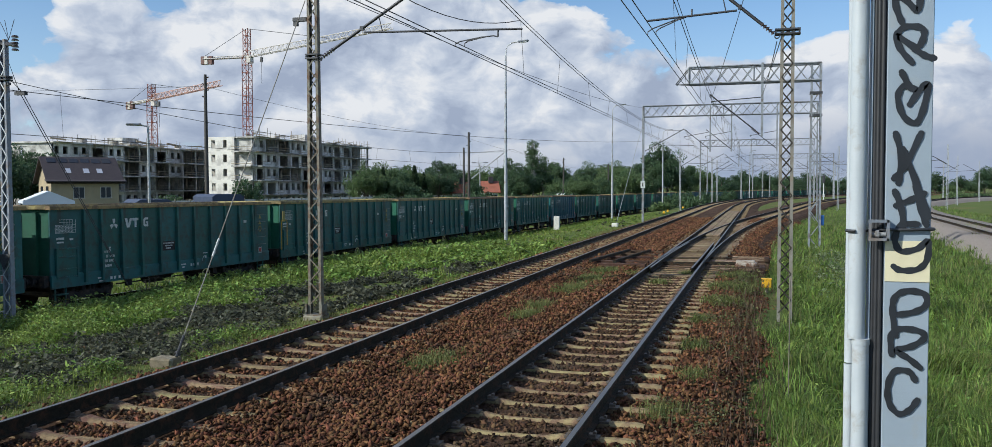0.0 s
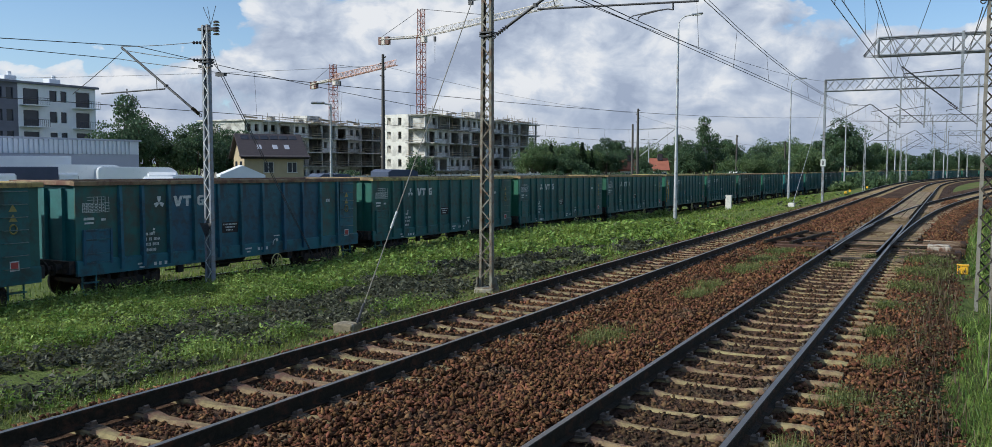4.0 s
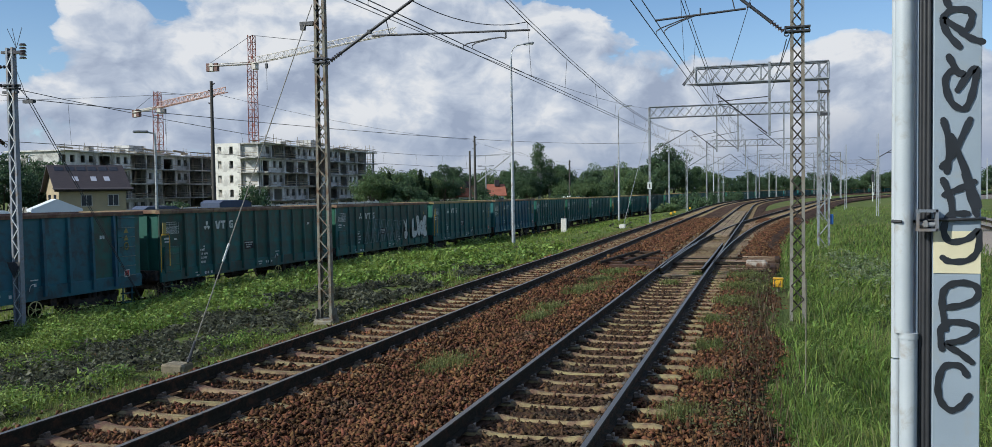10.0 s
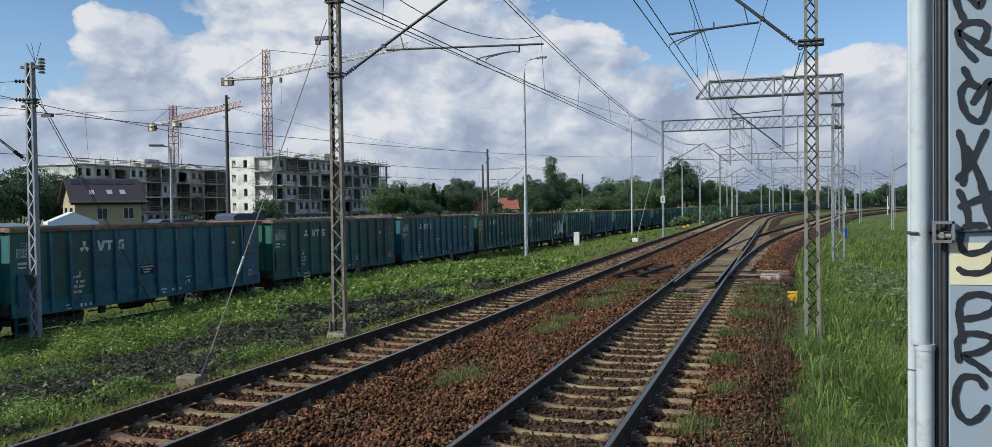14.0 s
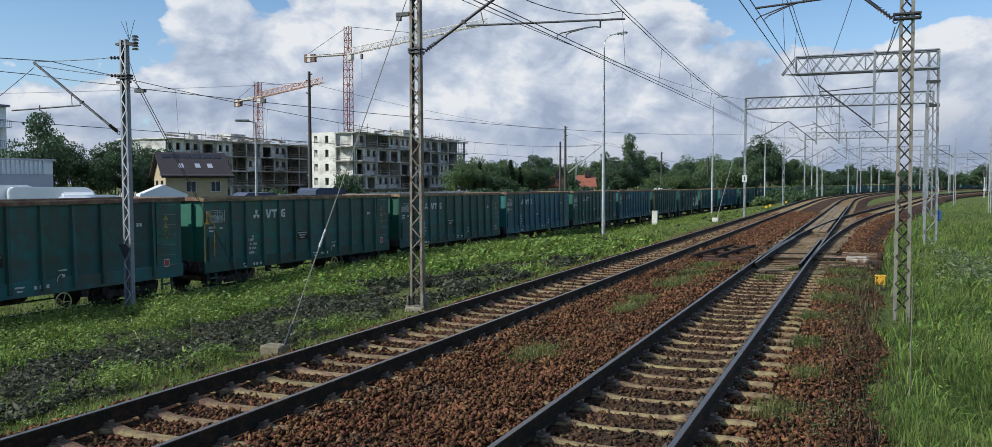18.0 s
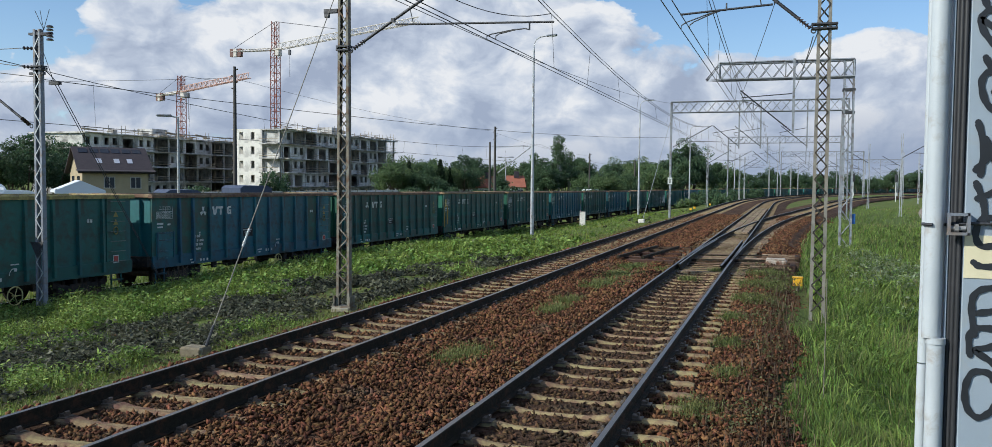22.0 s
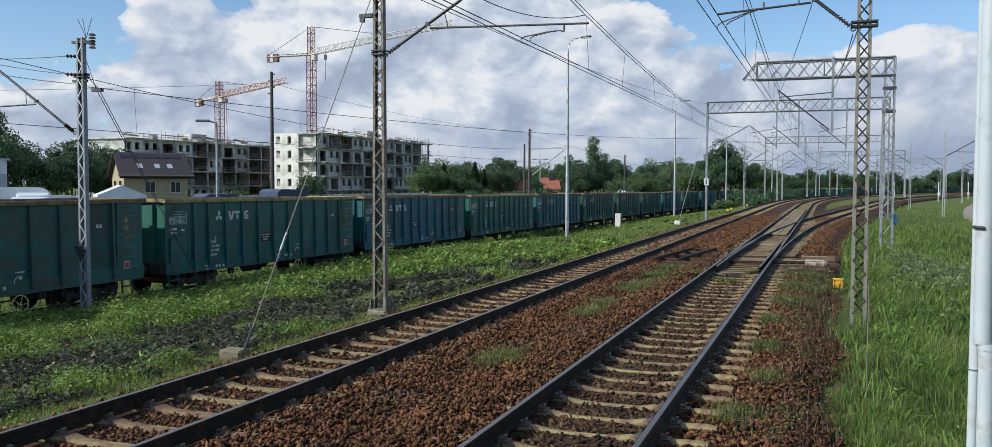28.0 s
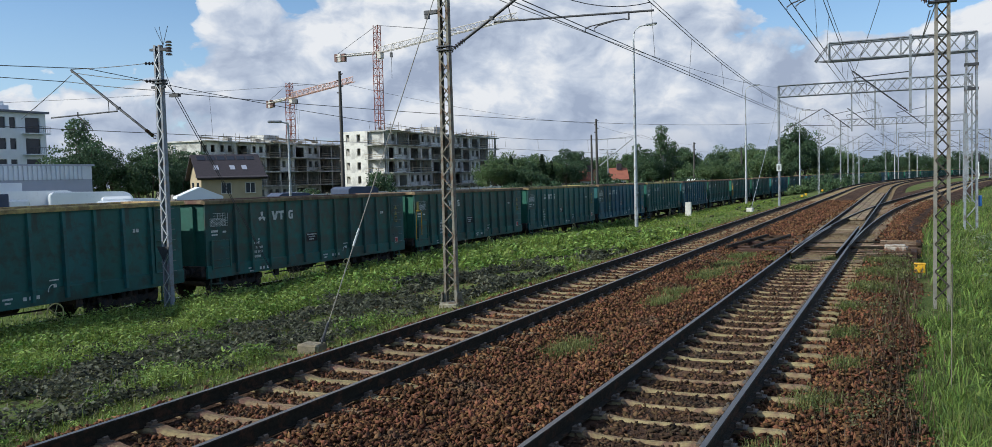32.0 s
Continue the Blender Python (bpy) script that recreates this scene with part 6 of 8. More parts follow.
# ---- buildings, cranes and parked vehicles beyond the train ----
M["block_white"] = material("white_block_wall", (0.76, 0.745, 0.715), (0.64, 0.63, 0.605), 0.85, 0, 1.2, 0.1, 20, (0.48, 0.46, 0.43), 0.5, 0.25, vary=0.06)
M["slab"] = material("raw_slab_concrete", (0.60, 0.585, 0.555), (0.46, 0.45, 0.43), 0.9, 0, 1.0, 0.1, 10, (0.2, 0.19, 0.18), 0.4, 0.3, vary=0.12)
# interior plaster with the dimness of the open floors put into its colour
M["dark_room"] = material("shade_toned_interior_plaster", (0.46, 0.445, 0.42), (0.36, 0.35, 0.33), 0.9, 0, 0.6)
M["plaster_grey"] = material("grey_facade_plaster", (0.165, 0.17, 0.21), (0.14, 0.145, 0.18), 0.8, 0, 0.8)
M["plaster_white"] = material("white_facade_plaster", (0.78, 0.79, 0.80), (0.70, 0.71, 0.73), 0.8, 0, 0.7)
M["plaster_ochre"] = material("ochre_house_plaster", (0.42, 0.34, 0.22), (0.34, 0.275, 0.185), 0.85, 0, 0.8)
M["roof_brown"] = material("dark_brown_roof_tiles", (0.052, 0.040, 0.046), (0.036, 0.029, 0.035), 0.7, 0, 2.0, 0.4, 12, stretch=(1, 1, 4))
M["roof_red"] = material("red_roof_tiles", (0.34, 0.115, 0.07), (0.26, 0.085, 0.055), 0.75, 0, 1.5, 0.3, 10)
M["glass"] = material("dark_window_glass", (0.030, 0.038, 0.055), (0.022, 0.028, 0.042), 0.15, 0, 1, spec=0.35)
M["crane_red"] = material("faded_red_crane_paint", (0.36, 0.125, 0.085), (0.28, 0.095, 0.07), 0.6, 0, 1)
M["crane_white"] = material("off_white_crane_paint", (0.62, 0.58, 0.54), (0.5, 0.47, 0.43), 0.6, 0, 1)
M["crane_pink"] = material("pale_red_crane_paint", (0.52, 0.34, 0.29), (0.44, 0.26, 0.22), 0.6, 0, 1)
M["sheet_white"] = material("white_sheet_metal", (0.72, 0.75, 0.80), (0.64, 0.67, 0.73), 0.5, 0, 0.6)
M["sheet_lilac"] = material("pale_grey_cladding", (0.42, 0.44, 0.52), (0.38, 0.40, 0.47), 0.6, 0, 0.4)
M["van_white"] = material("white_vehicle_paint", (0.80, 0.82, 0.84), (0.76, 0.78, 0.80), 0.3, 0, 1, coat=0.5)
M["tarp_blue"] = material("dark_blue_tarpaulin", (0.045, 0.06, 0.11), (0.03, 0.045, 0.085), 0.6, 0, 0.8, 0.2, 6)
M["tyre"] = material("tyre_rubber", (0.02, 0.02, 0.02), (0.03, 0.03, 0.03), 0.8)
M["old_wood"] = material("tarred_pole_wood", (0.075, 0.068, 0.062), (0.045, 0.042, 0.04), 0.85, 0, 4, 0.3, 30, stretch=(4, 4, 0.5))


def wall_bay(parent, m, w, h, wins, mat, t=0.35, room=True, label=""):
    """A stretch of wall in the plane x, z of m, with window openings (x0, x1, z0, z1) cut right through."""
    xs = sorted({0.0, w, *(v for q in wins for v in q[:2])})
    zs = sorted({0.0, h, *(v for q in wins for v in q[2:])})
    hole = lambda x, z: any(q[0] < x < q[1] and q[2] < z < q[3] for q in wins)
    solid = lambda i, k: 0 <= i < len(xs) - 1 and 0 <= k < len(zs) - 1 and not hole((xs[i] + xs[i + 1]) / 2, (zs[k] + zs[k + 1]) / 2)
    bm = bmesh.new()
    vs = {}
    def v(i, k, y):
        if (i, k, y) not in vs:
            vs[i, k, y] = bm.verts.new((xs[i], y, zs[k]))
        return vs[i, k, y]
    for i in range(len(xs) - 1):
        for k in range(len(zs) - 1):
            if not solid(i, k):
                continue
            bm.faces.new((v(i, k, 0), v(i + 1, k, 0), v(i + 1, k + 1, 0), v(i, k + 1, 0)))
            bm.faces.new((v(i, k, t), v(i, k + 1, t), v(i + 1, k + 1, t), v(i + 1, k, t)))
            for di, dk, a, b in ((-1, 0, (i, k), (i, k + 1)), (1, 0, (i + 1, k + 1), (i + 1, k)), (0, -1, (i + 1, k), (i, k)), (0, 1, (i, k + 1), (i + 1, k + 1))):
                if not solid(i + di, k + dk):
                    bm.faces.new((v(*a, 0), v(*b, 0), v(*b, t), v(*a, t)))
    bmesh.ops.recalc_face_normals(bm, faces=bm.faces)
    part("wall_panel", bm, mat, parent, label, m=m)


def site_building(name, x, y0, y1, depth, storeys, z0, h, end_wall, label, seed):
    """An unfinished block: slabs, columns, some bays walled in pale blocks, guard rails, balconies, a stair head."""
    b = thing(name, (x, y0, z0), label, "building", "apartment blocks under construction")
    L = y1 - y0
    rng = random.Random(seed)
    nb = max(4, round(L / 5.2))
    bay = L / nb
    for s in range(storeys + 1):
        bm = bmesh.new()
        box(bm, (-depth / 2 + 0.3, L / 2, s * h), (depth + 0.9, L + 0.8, 0.28))
        part("floor_slab", bm, M["slab"], b)
    for s in range(storeys):
        for i in range(nb + 1):
            bm = bmesh.new()
            box(bm, (-0.25, min(max(i * bay, 0.25), L - 0.25), s * h + h / 2), (0.4, 0.4, h - 0.28))
            part("column", bm, M["slab"], b)
        # back wall, its plaster toned down for the shade indoors, and cross walls
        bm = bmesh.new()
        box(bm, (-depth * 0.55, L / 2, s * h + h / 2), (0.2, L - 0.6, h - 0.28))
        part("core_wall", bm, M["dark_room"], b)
        for i in range(0, nb + 1, 2):
            bm = bmesh.new()
            box(bm, (-depth * 0.3, min(max(i * bay, 0.3), L - 0.3), s * h + h / 2), (depth * 0.5, 0.2, h - 0.28))
            part("cross_wall", bm, M["slab"], b)
        for i in range(nb):
            m = Matrix.Translation((-0.05, i * bay + 0.2, s * h + 0.14)) @ Matrix.Rotation(radians(90), 4, "Z")
            walled = rng.random()
            open_end = i >= nb - 2
            if open_end or walled < 0.42 and s > 0:
                for e in range(1, 5):
                    bm = bmesh.new()
                    tube(bm, (-0.6 - 0.5 * (e % 2), (i + e / 5) * bay, s * h + 0.14), (-0.6 - 0.5 * (e % 2), (i + e / 5) * bay, (s + 1) * h - 0.14), 0.05, 4)
                    part("prop", bm, M["old_plank"], b)
                for z in (0.5, 1.0):
                    bm = bmesh.new()
                    tube(bm, (0.45, i * bay, s * h + 0.14 + z), (0.45, (i + 1) * bay, s * h + 0.14 + z), 0.05, 4)
                    part("guard_rail", bm, M["old_plank"], b)
                continue
            w = bay - 0.4
            if walled < 0.75:
                wins = [(0.5, 1.7, 0.85, 2.3), (w - 1.9, w - 0.7, 0.85, 2.3)]
            else:
                wins = [(0.6, w - 0.9, 0.05, 2.35)]
            wall_bay(b, m, w, h - 0.28, wins, M["block_white"] if (s * 2 + i) % 3 == 0 else M["slab"])
            if walled > 0.55 and s:
                bm = bmesh.new()
                box(bm, (0.9, (i + 0.5) * bay, s * h), (1.6, bay * 0.75, 0.2))
                part("balcony_slab", bm, M["slab"], b)
                for z in (0.45, 0.95):
                    bm = bmesh.new()
                    tube(bm, (1.6, (i + 0.15) * bay, s * h + z), (1.6, (i + 0.85) * bay, s * h + z), 0.045, 4)
                    part("guard_rail", bm, M["old_plank"], b)
    # near end wall
    if end_wall:
        for s in range(storeys):
            wall_bay(b, pose(-depth + 0.2, -0.46, s * h + 0.14), 7.0, h, [(1.5, 2.4, 0.75, 2.3), (4.3, 5.2, 0.75, 2.3)], M["block_bright"])
            # added wall in the toned-down plaster, so the openings look dark
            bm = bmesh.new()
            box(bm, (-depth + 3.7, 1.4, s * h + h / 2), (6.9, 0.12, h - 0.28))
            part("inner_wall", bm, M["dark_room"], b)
            wall_bay(b, pose(-depth + 7.2, 1.6, s * h + 0.14), depth - 7.4, h - 0.28, [(0.6, 1.6, 0.1, 2.3)], M["block_bright"])
            if s:
                bm = bmesh.new()
                box(bm, (-1.6, -0.2, s * h), (4.6, 3.2, 0.24))
                part("balcony_slab", bm, M["slab"], b)
                for z in (0.5, 1.0):
                    bm = bmesh.new()
                    tube(bm, (-3.9, -1.7, s * h + z), (0.7, -1.7, s * h + z), 0.05, 4)
                    part("guard_rail", bm, M["old_plank"], b)
    else:
        for s in range(storeys):
            wall_bay(b, pose(-depth + 0.2, 0.02, s * h + 0.14), depth - 0.4, h - 0.28, [(1.5, 3.2, 0.5, 2.3), (5, 7, 0.5, 2.3)], M["slab"])
    # roof edge: formwork, rails, stacks and a stair head
    z = storeys * h
    for i in range(nb):
        if rng.random() < 0.8:
            bm = bmesh.new()
            for e in (0.5, 1.0):
                tube(bm, (0.3, i * bay, z + e), (0.3, (i + 1) * bay, z + e + rng.uniform(-0.1, 0.1)), 0.045, 4)
            tube(bm, (0.3, i * bay, z), (0.3, i * bay, z + 1.15), 0.05, 4)
            part("guard_rail", bm, M["old_plank"], b)
    # edge scaffold: brackets, decking boards and toe boards, all a little out of line
    for i in range(nb * 2):
        y = (i + rng.uniform(0.1, 0.9)) * bay / 2
        bm = bmesh.new()
        tube(bm, (0.7, y, z - 1.2), (0.7 + rng.uniform(-0.1, 0.1), y, z + rng.uniform(0.9, 2.1)), 0.055, 4)
        part("scaffold_pole", bm, M["old_plank"], b)
    for s in range(1, storeys + 1):
        for i in range(nb):
            if rng.random() < 0.55:
                bm = bmesh.new()
                box(bm, (0.95, (i + 0.5) * bay, s * h + rng.uniform(-0.1, 0.25)), (0.7, bay * rng.uniform(0.7, 1.05), 0.09), Matrix.Rotation(rng.uniform(-0.02, 0.02), 3, "X"))
                part("decking_board", bm, M["old_plank"], b)
    for i in range(14):
        bm = bmesh.new()
        box(bm, (-rng.uniform(0.3, 3), rng.uniform(0, L), z + rng.uniform(0.3, 1.2)), (0.15, rng.uniform(1.5, 4.5), rng.uniform(0.1, 0.5)), Matrix.Rotation(rng.uniform(-0.12, 0.12), 3, "X"))
        part("formwork_panel", bm, M["old_plank"], b)
    for i in range(6):
        bm = bmesh.new()
        box(bm, (-rng.uniform(1, depth - 1), rng.uniform(1, L - 1), z + 0.5), (rng.uniform(0.8, 2), rng.uniform(1, 3), rng.uniform(0.4, 1.1)))
        part("material_heap", bm, M["slab"], b)
    bm = bmesh.new()
    box(bm, (-depth * 0.5, L * 0.55, z + 1.1), (4, 5, 2.2))
    part("stair_head", bm, M["slab"], b)
    return b


M["old_plank"] = material("weathered_scaffold_plank", (0.40, 0.33, 0.24), (0.28, 0.23, 0.17), 0.85, 0, 2)
M["block_bright"] = material("new_white_block_wall", (0.76, 0.735, 0.68), (0.68, 0.655, 0.61), 0.85, 0, 1.0, 0.1, 12, (0.5, 0.48, 0.45), 0.5, 0.3)
site_building("site_building", -100.7, 160, 216.5, 11.2, 5, -2.2, 3.0, True, "unfinished five-storey block with a white end wall and open floors", 3)
site_building("site_building", -130, 137, 187, 13, 4, -1.6, 3.2, False, "unfinished grey apartment block with bare floors and guard rails", 8)


M["crane_dark"] = material("rust_brown_crane_paint", (0.16, 0.07, 0.055), (0.11, 0.055, 0.045), 0.6, 0, 1)


def crane(root, tip, tail, apex_z, z0, tower_mat, label, jib_mat):
    c = thing("tower_crane", (root[0], root[1], z0), label, "tower crane", "tower cranes")
    zr = root[2] - z0
    r = Vector((0, 0, zr))
    tip, tail = Vector((tip[0] - root[0], tip[1] - root[1], zr)), Vector((tail[0] - root[0], tail[1] - root[1], zr))
    def lattice(bm, a, b, w, h, n, taper=1.0, r1=0.08, r2=0.05):
        a, b = Vector(a), Vector(b)
        d = (b - a).normalized()
        s = d.cross(Vector((0, 0, 1)))
        s = s.normalized() if s.length > 0.1 else Vector((1, 0, 0))
        u = s.cross(d).normalized()
        def ring(t):
            k = 1 - (1 - taper) * t
            p = a.lerp(b, t)
            return [p + s * w / 2 * k, p - s * w / 2 * k, p + u * h * k] if h else [p + (s * i + u * j) * w / 2 for i, j in ((1, 1), (-1, 1), (-1, -1), (1, -1))]
        rings = [ring(i / n) for i in range(n + 1)]
        m = len(rings[0])
        for k in range(m):
            tube(bm, rings[0][k], rings[-1][k], r1, 4)
        for i in range(n):
            for k in range(m):
                q = (k + 1) % m
                tube(bm, rings[i][k if i % 2 else q], rings[i + 1][q if i % 2 else k], r2, 4)
                tube(bm, rings[i][k], rings[i][q], r2, 4)
    bm = bmesh.new()
    lattice(bm, (0, 0, 0), (0, 0, zr), 1.7, 0, int(zr / 1.8), r1=0.12, r2=0.06)
    part("tower_mast", bm, tower_mat, c)
    bm = bmesh.new()
    lattice(bm, r, (0, 0, apex_z - z0), 1.3, 0, 4, r1=0.11, r2=0.06)
    part("apex_frame", bm, tower_mat, c)
    bm = bmesh.new()
    lattice(bm, r, tip, 1.2, 1.5, max(8, int((tip - r).length / 1.8)), 0.75, 0.10, 0.055)
    part("jib", bm, jib_mat, c)
    bm = bmesh.new()
    lattice(bm, r, tail, 1.2, 0.5, 6, 1.0, 0.12, 0.06)
    part("counter_jib", bm, M["crane_white"], c)
    d = tail - r
    for k in (0.82, 0.92, 1.0):
        bm = bmesh.new()
        box(bm, r + d * k + Vector((0, 0, -0.3)), (1.0, 1.0, 2.0), bevel=0.05)
        part("counterweight", bm, M["crane_white"] if k == 0.92 else M["crane_dark"], c)
    bm = bmesh.new()
    box(bm, Vector((1.1, -0.4, zr - 0.6)), (1.2, 1.5, 1.8), bevel=0.1)
    part("cab", bm, M["crane_white"], c)
    top = Vector((0, 0, apex_z - z0))
    for q in (r + (tip - r) * 0.62, tail):
        bm = bmesh.new()
        tube(bm, top, q + Vector((0, 0, 0.6)), 0.06, 4)
        part("tie_rod", bm, M["dark_steel"], c)
    h = r + (tip - r) * 0.12
    bm = bmesh.new()
    tube(bm, h, h - Vector((0, 0, 7)), 0.05, 4)
    box(bm, h - Vector((0, 0, 1.2)), (0.5, 0.5, 1.2))
    part("hook_line", bm, M["dark_steel"], c)


crane((-120.75, 190, 34.2), (-71.1, 164.1), (-132.9, 189.7), 41.2, -1.4, M["crane_red"], "tall tower crane with a red lattice mast and white jib", M["crane_white"])
crane((-148.6, 190, 24.5), (-112.4, 166.4), (-162.0, 197.7), 28.7, -1.4, M["crane_red"], "smaller tower crane with red mast and pale red jib", M["crane_pink"])


def apartments():
    b = thing("apartment_building", (-117, 62, -2.8), "white and grey four-storey apartment building with balconies", "building")
    L, D, h = 29.4, 14, 3.05
    n = 5
    W = Matrix.Rotation(radians(90), 4, "Z")
    for s in range(n + 0):
        for i in range(7):
            y0 = i * 4.2
            grey = i in (1, 3)
            m = Matrix.Translation((0, y0, s * h + 1.0)) @ W
            wall_bay(b, m, 4.2, h, [(0.7, 1.9, 0.75, 2.35), (2.5, 3.5, 0.75, 2.35)] if i % 2 else [(0.8, 3.2, 0.1, 2.4)], M["plaster_grey"] if grey else M["plaster_white"])
            bm = bmesh.new()
            box(bm, (-0.2, y0 + 2.1, s * h + 1.0 + h / 2), (0.03, 4.0, h - 0.1))
            part("window_pane", bm, M["glass"], b)
            if i % 2 == 0:
                bm = bmesh.new()
                box(bm, (0.8, y0 + 2.0, s * h + 1.0), (1.6, 3.6, 0.16))
                part("balcony_slab", bm, M["plaster_white"], b)
                bm = bmesh.new()
                box(bm, (1.58, y0 + 2.0, s * h + 2.05), (0.05, 3.6, 0.06))
                for k in range(13):
                    box(bm, (1.58, y0 + 0.2 + k * 0.3, s * h + 1.55), (0.03, 0.03, 1.0))
                part("balcony_railing", bm, M["dark_steel"], b)
    bm = bmesh.new()
    box(bm, (-D / 2 - 0.4, L / 2, n * h / 2 + 0.5), (D - 0.9, L - 0.1, n * h + 1))
    part("wall", bm, M["plaster_white"], b)
    bm = bmesh.new()
    box(bm, (-D / 2 + 0.2, L / 2, n * h + 1.15), (D + 0.8, L + 0.5, 0.3))
    part("roof", bm, M["plaster_grey"], b)
    for y in (5, 10, 14, 18, 25):
        bm = bmesh.new()
        box(bm, (-4, y, n * h + 1.8), (1.6, 1.8, 1.0), bevel=0.05)
        tube(bm, (-4, y + 0.3, n * h + 2.2), (-4, y + 0.3, n * h + 2.9), 0.3, 8)
        part("roof_vent", bm, M["sheet_white"], b)


apartments()


def warehouse():
    w = thing("warehouse", (-75, 24, -1.2), "long pale sheet-metal warehouse with a ribbed white upper band", "warehouse")
    L = 39.6
    bm = bmesh.new()
    box(bm, (-9, L / 2, 2.2), (18, L, 4.4))
    part("wall", bm, M["sheet_lilac"], w)
    for i in range(44):
        bm = bmesh.new()
        box(bm, (0.08, 17.0 + i * 0.5, 5.05), (0.16, 0.26, 1.3))
        part("cladding_rib", bm, M["sheet_white"], w)
    bm = bmesh.new()
    box(bm, (-9, L / 2, 5.06), (18.0, L, 1.34))
    part("upper_band", bm, M["sheet_white"], w)
    bm = bmesh.new()
    box(bm, (-9, L / 2, 5.8), (18.4, L + 0.4, 0.18))
    part("roof", bm, M["sheet_lilac"], w)
    for y in (3, 9, 15):
        bm = bmesh.new()
        box(bm, (0.05, y, 2.4), (0.14, 4.0, 2.6))
        part("door", bm, M["plaster_grey"], w)


warehouse()


def van(at, rz, label, tall=2.6, long=5.8):
    v = thing("van", at, label, "van", "parked vans", rz=rz)
    bm = bmesh.new()
    # side outline drawn across the width
    out = ((-long / 2, 0.4), (long / 2 - 0.1, 0.4), (long / 2, 1.0), (long / 2 - 0.6, 1.25), (long / 2 - 1.35, tall - 0.35), (long / 2 - 1.9, tall - 0.05), (-long / 2 + 0.3, tall), (-long / 2, tall - 0.25))
    prism(bm, out, (0, -1.0, 0), (0, 1.0, 0))
    bmesh.ops.recalc_face_normals(bm, faces=bm.faces)
    bmesh.ops.bevel(bm, geom=list(bm.edges), offset=0.09, segments=2, affect="EDGES")
    part("body", bm, M["van_white"], v)
    bm = bmesh.new()
    for s in (-1.005, 1.005):
        box(bm, (long / 2 - 1.55, s, 1.75), (0.85, 0.02, 0.6))
    part("side_window", bm, M["glass"], v)
    for x in (-long / 2 + 1.1, long / 2 - 1.1):
        for s in (-0.9, 0.9):
            bm = bmesh.new()
            tube(bm, (x, s - 0.12, 0.36), (x, s + 0.12, 0.36), 0.36, 16)
            part("wheel", bm, M["tyre"], v)


def truck(at, rz, mat, label, long=8.0, tall=3.6):
    v = thing("box_truck", at, label, "truck", "parked trucks", rz=rz)
    bm = bmesh.new()
    box(bm, (-0.8, 0, tall / 2 + 0.5), (long - 1.8, 2.45, tall - 1.0), bevel=0.04)
    part("cargo_box", bm, mat, v)
    bm = bmesh.new()
    box(bm, (long / 2 - 0.8, 0, 1.55), (1.9, 2.3, 2.1), bevel=0.15)
    part("cab", bm, M["van_white"], v)
    bm = bmesh.new()
    box(bm, (long / 2 + 0.16, 0, 1.95), (0.03, 2.0, 0.8))
    part("windscreen", bm, M["glass"], v)
    bm = bmesh.new()
    box(bm, (0, 0, 0.75), (long - 0.6, 0.9, 0.3))
    part("chassis", bm, M["bogie"], v)
    for x in (-long / 2 + 1.6, long / 2 - 1.2):
        for s in (-1.0, 1.0):
            bm = bmesh.new()
            tube(bm, (x, s - 0.14, 0.48), (x, s + 0.14, 0.48), 0.48, 16)
            part("wheel", bm, M["tyre"], v)


van((-70, 53.5, -1.1), 62, "white panel van in the yard behind the train", 3.3, 8.5)
van((-66, 56.5, -1.1), 58, "white panel van in the yard behind the train", 3.1, 8.0)
van((-62.5, 58.5, -1.15), 60, "white high-roofed van in the yard behind the train", 2.45, 5.2)
truck((-72, 50, -1.1), 75, M["sheet_white"], "white box truck parked in the yard", 8.5, 4.0)
truck((-66, 38.5, -1.1), 80, M["sheet_lilac"], "grey box truck parked in the yard", 9.0, 3.7)
truck((-66.5, 45.5, -1.1), 85, M["tarp_blue"], "truck with dark blue sides parked in the yard", 7.0, 3.1)
van((-52.5, 46.5, -1.25), 140, "white high-roofed van parked before the tent", 2.95, 6.4)
van((-49.6, 43.6, -1.25), 140, "white panel van parked before the tent", 2.7, 5.6)
van((-31.5, 147, -0.75), 80, "white van standing beyond the train", 2.0, 5.0)


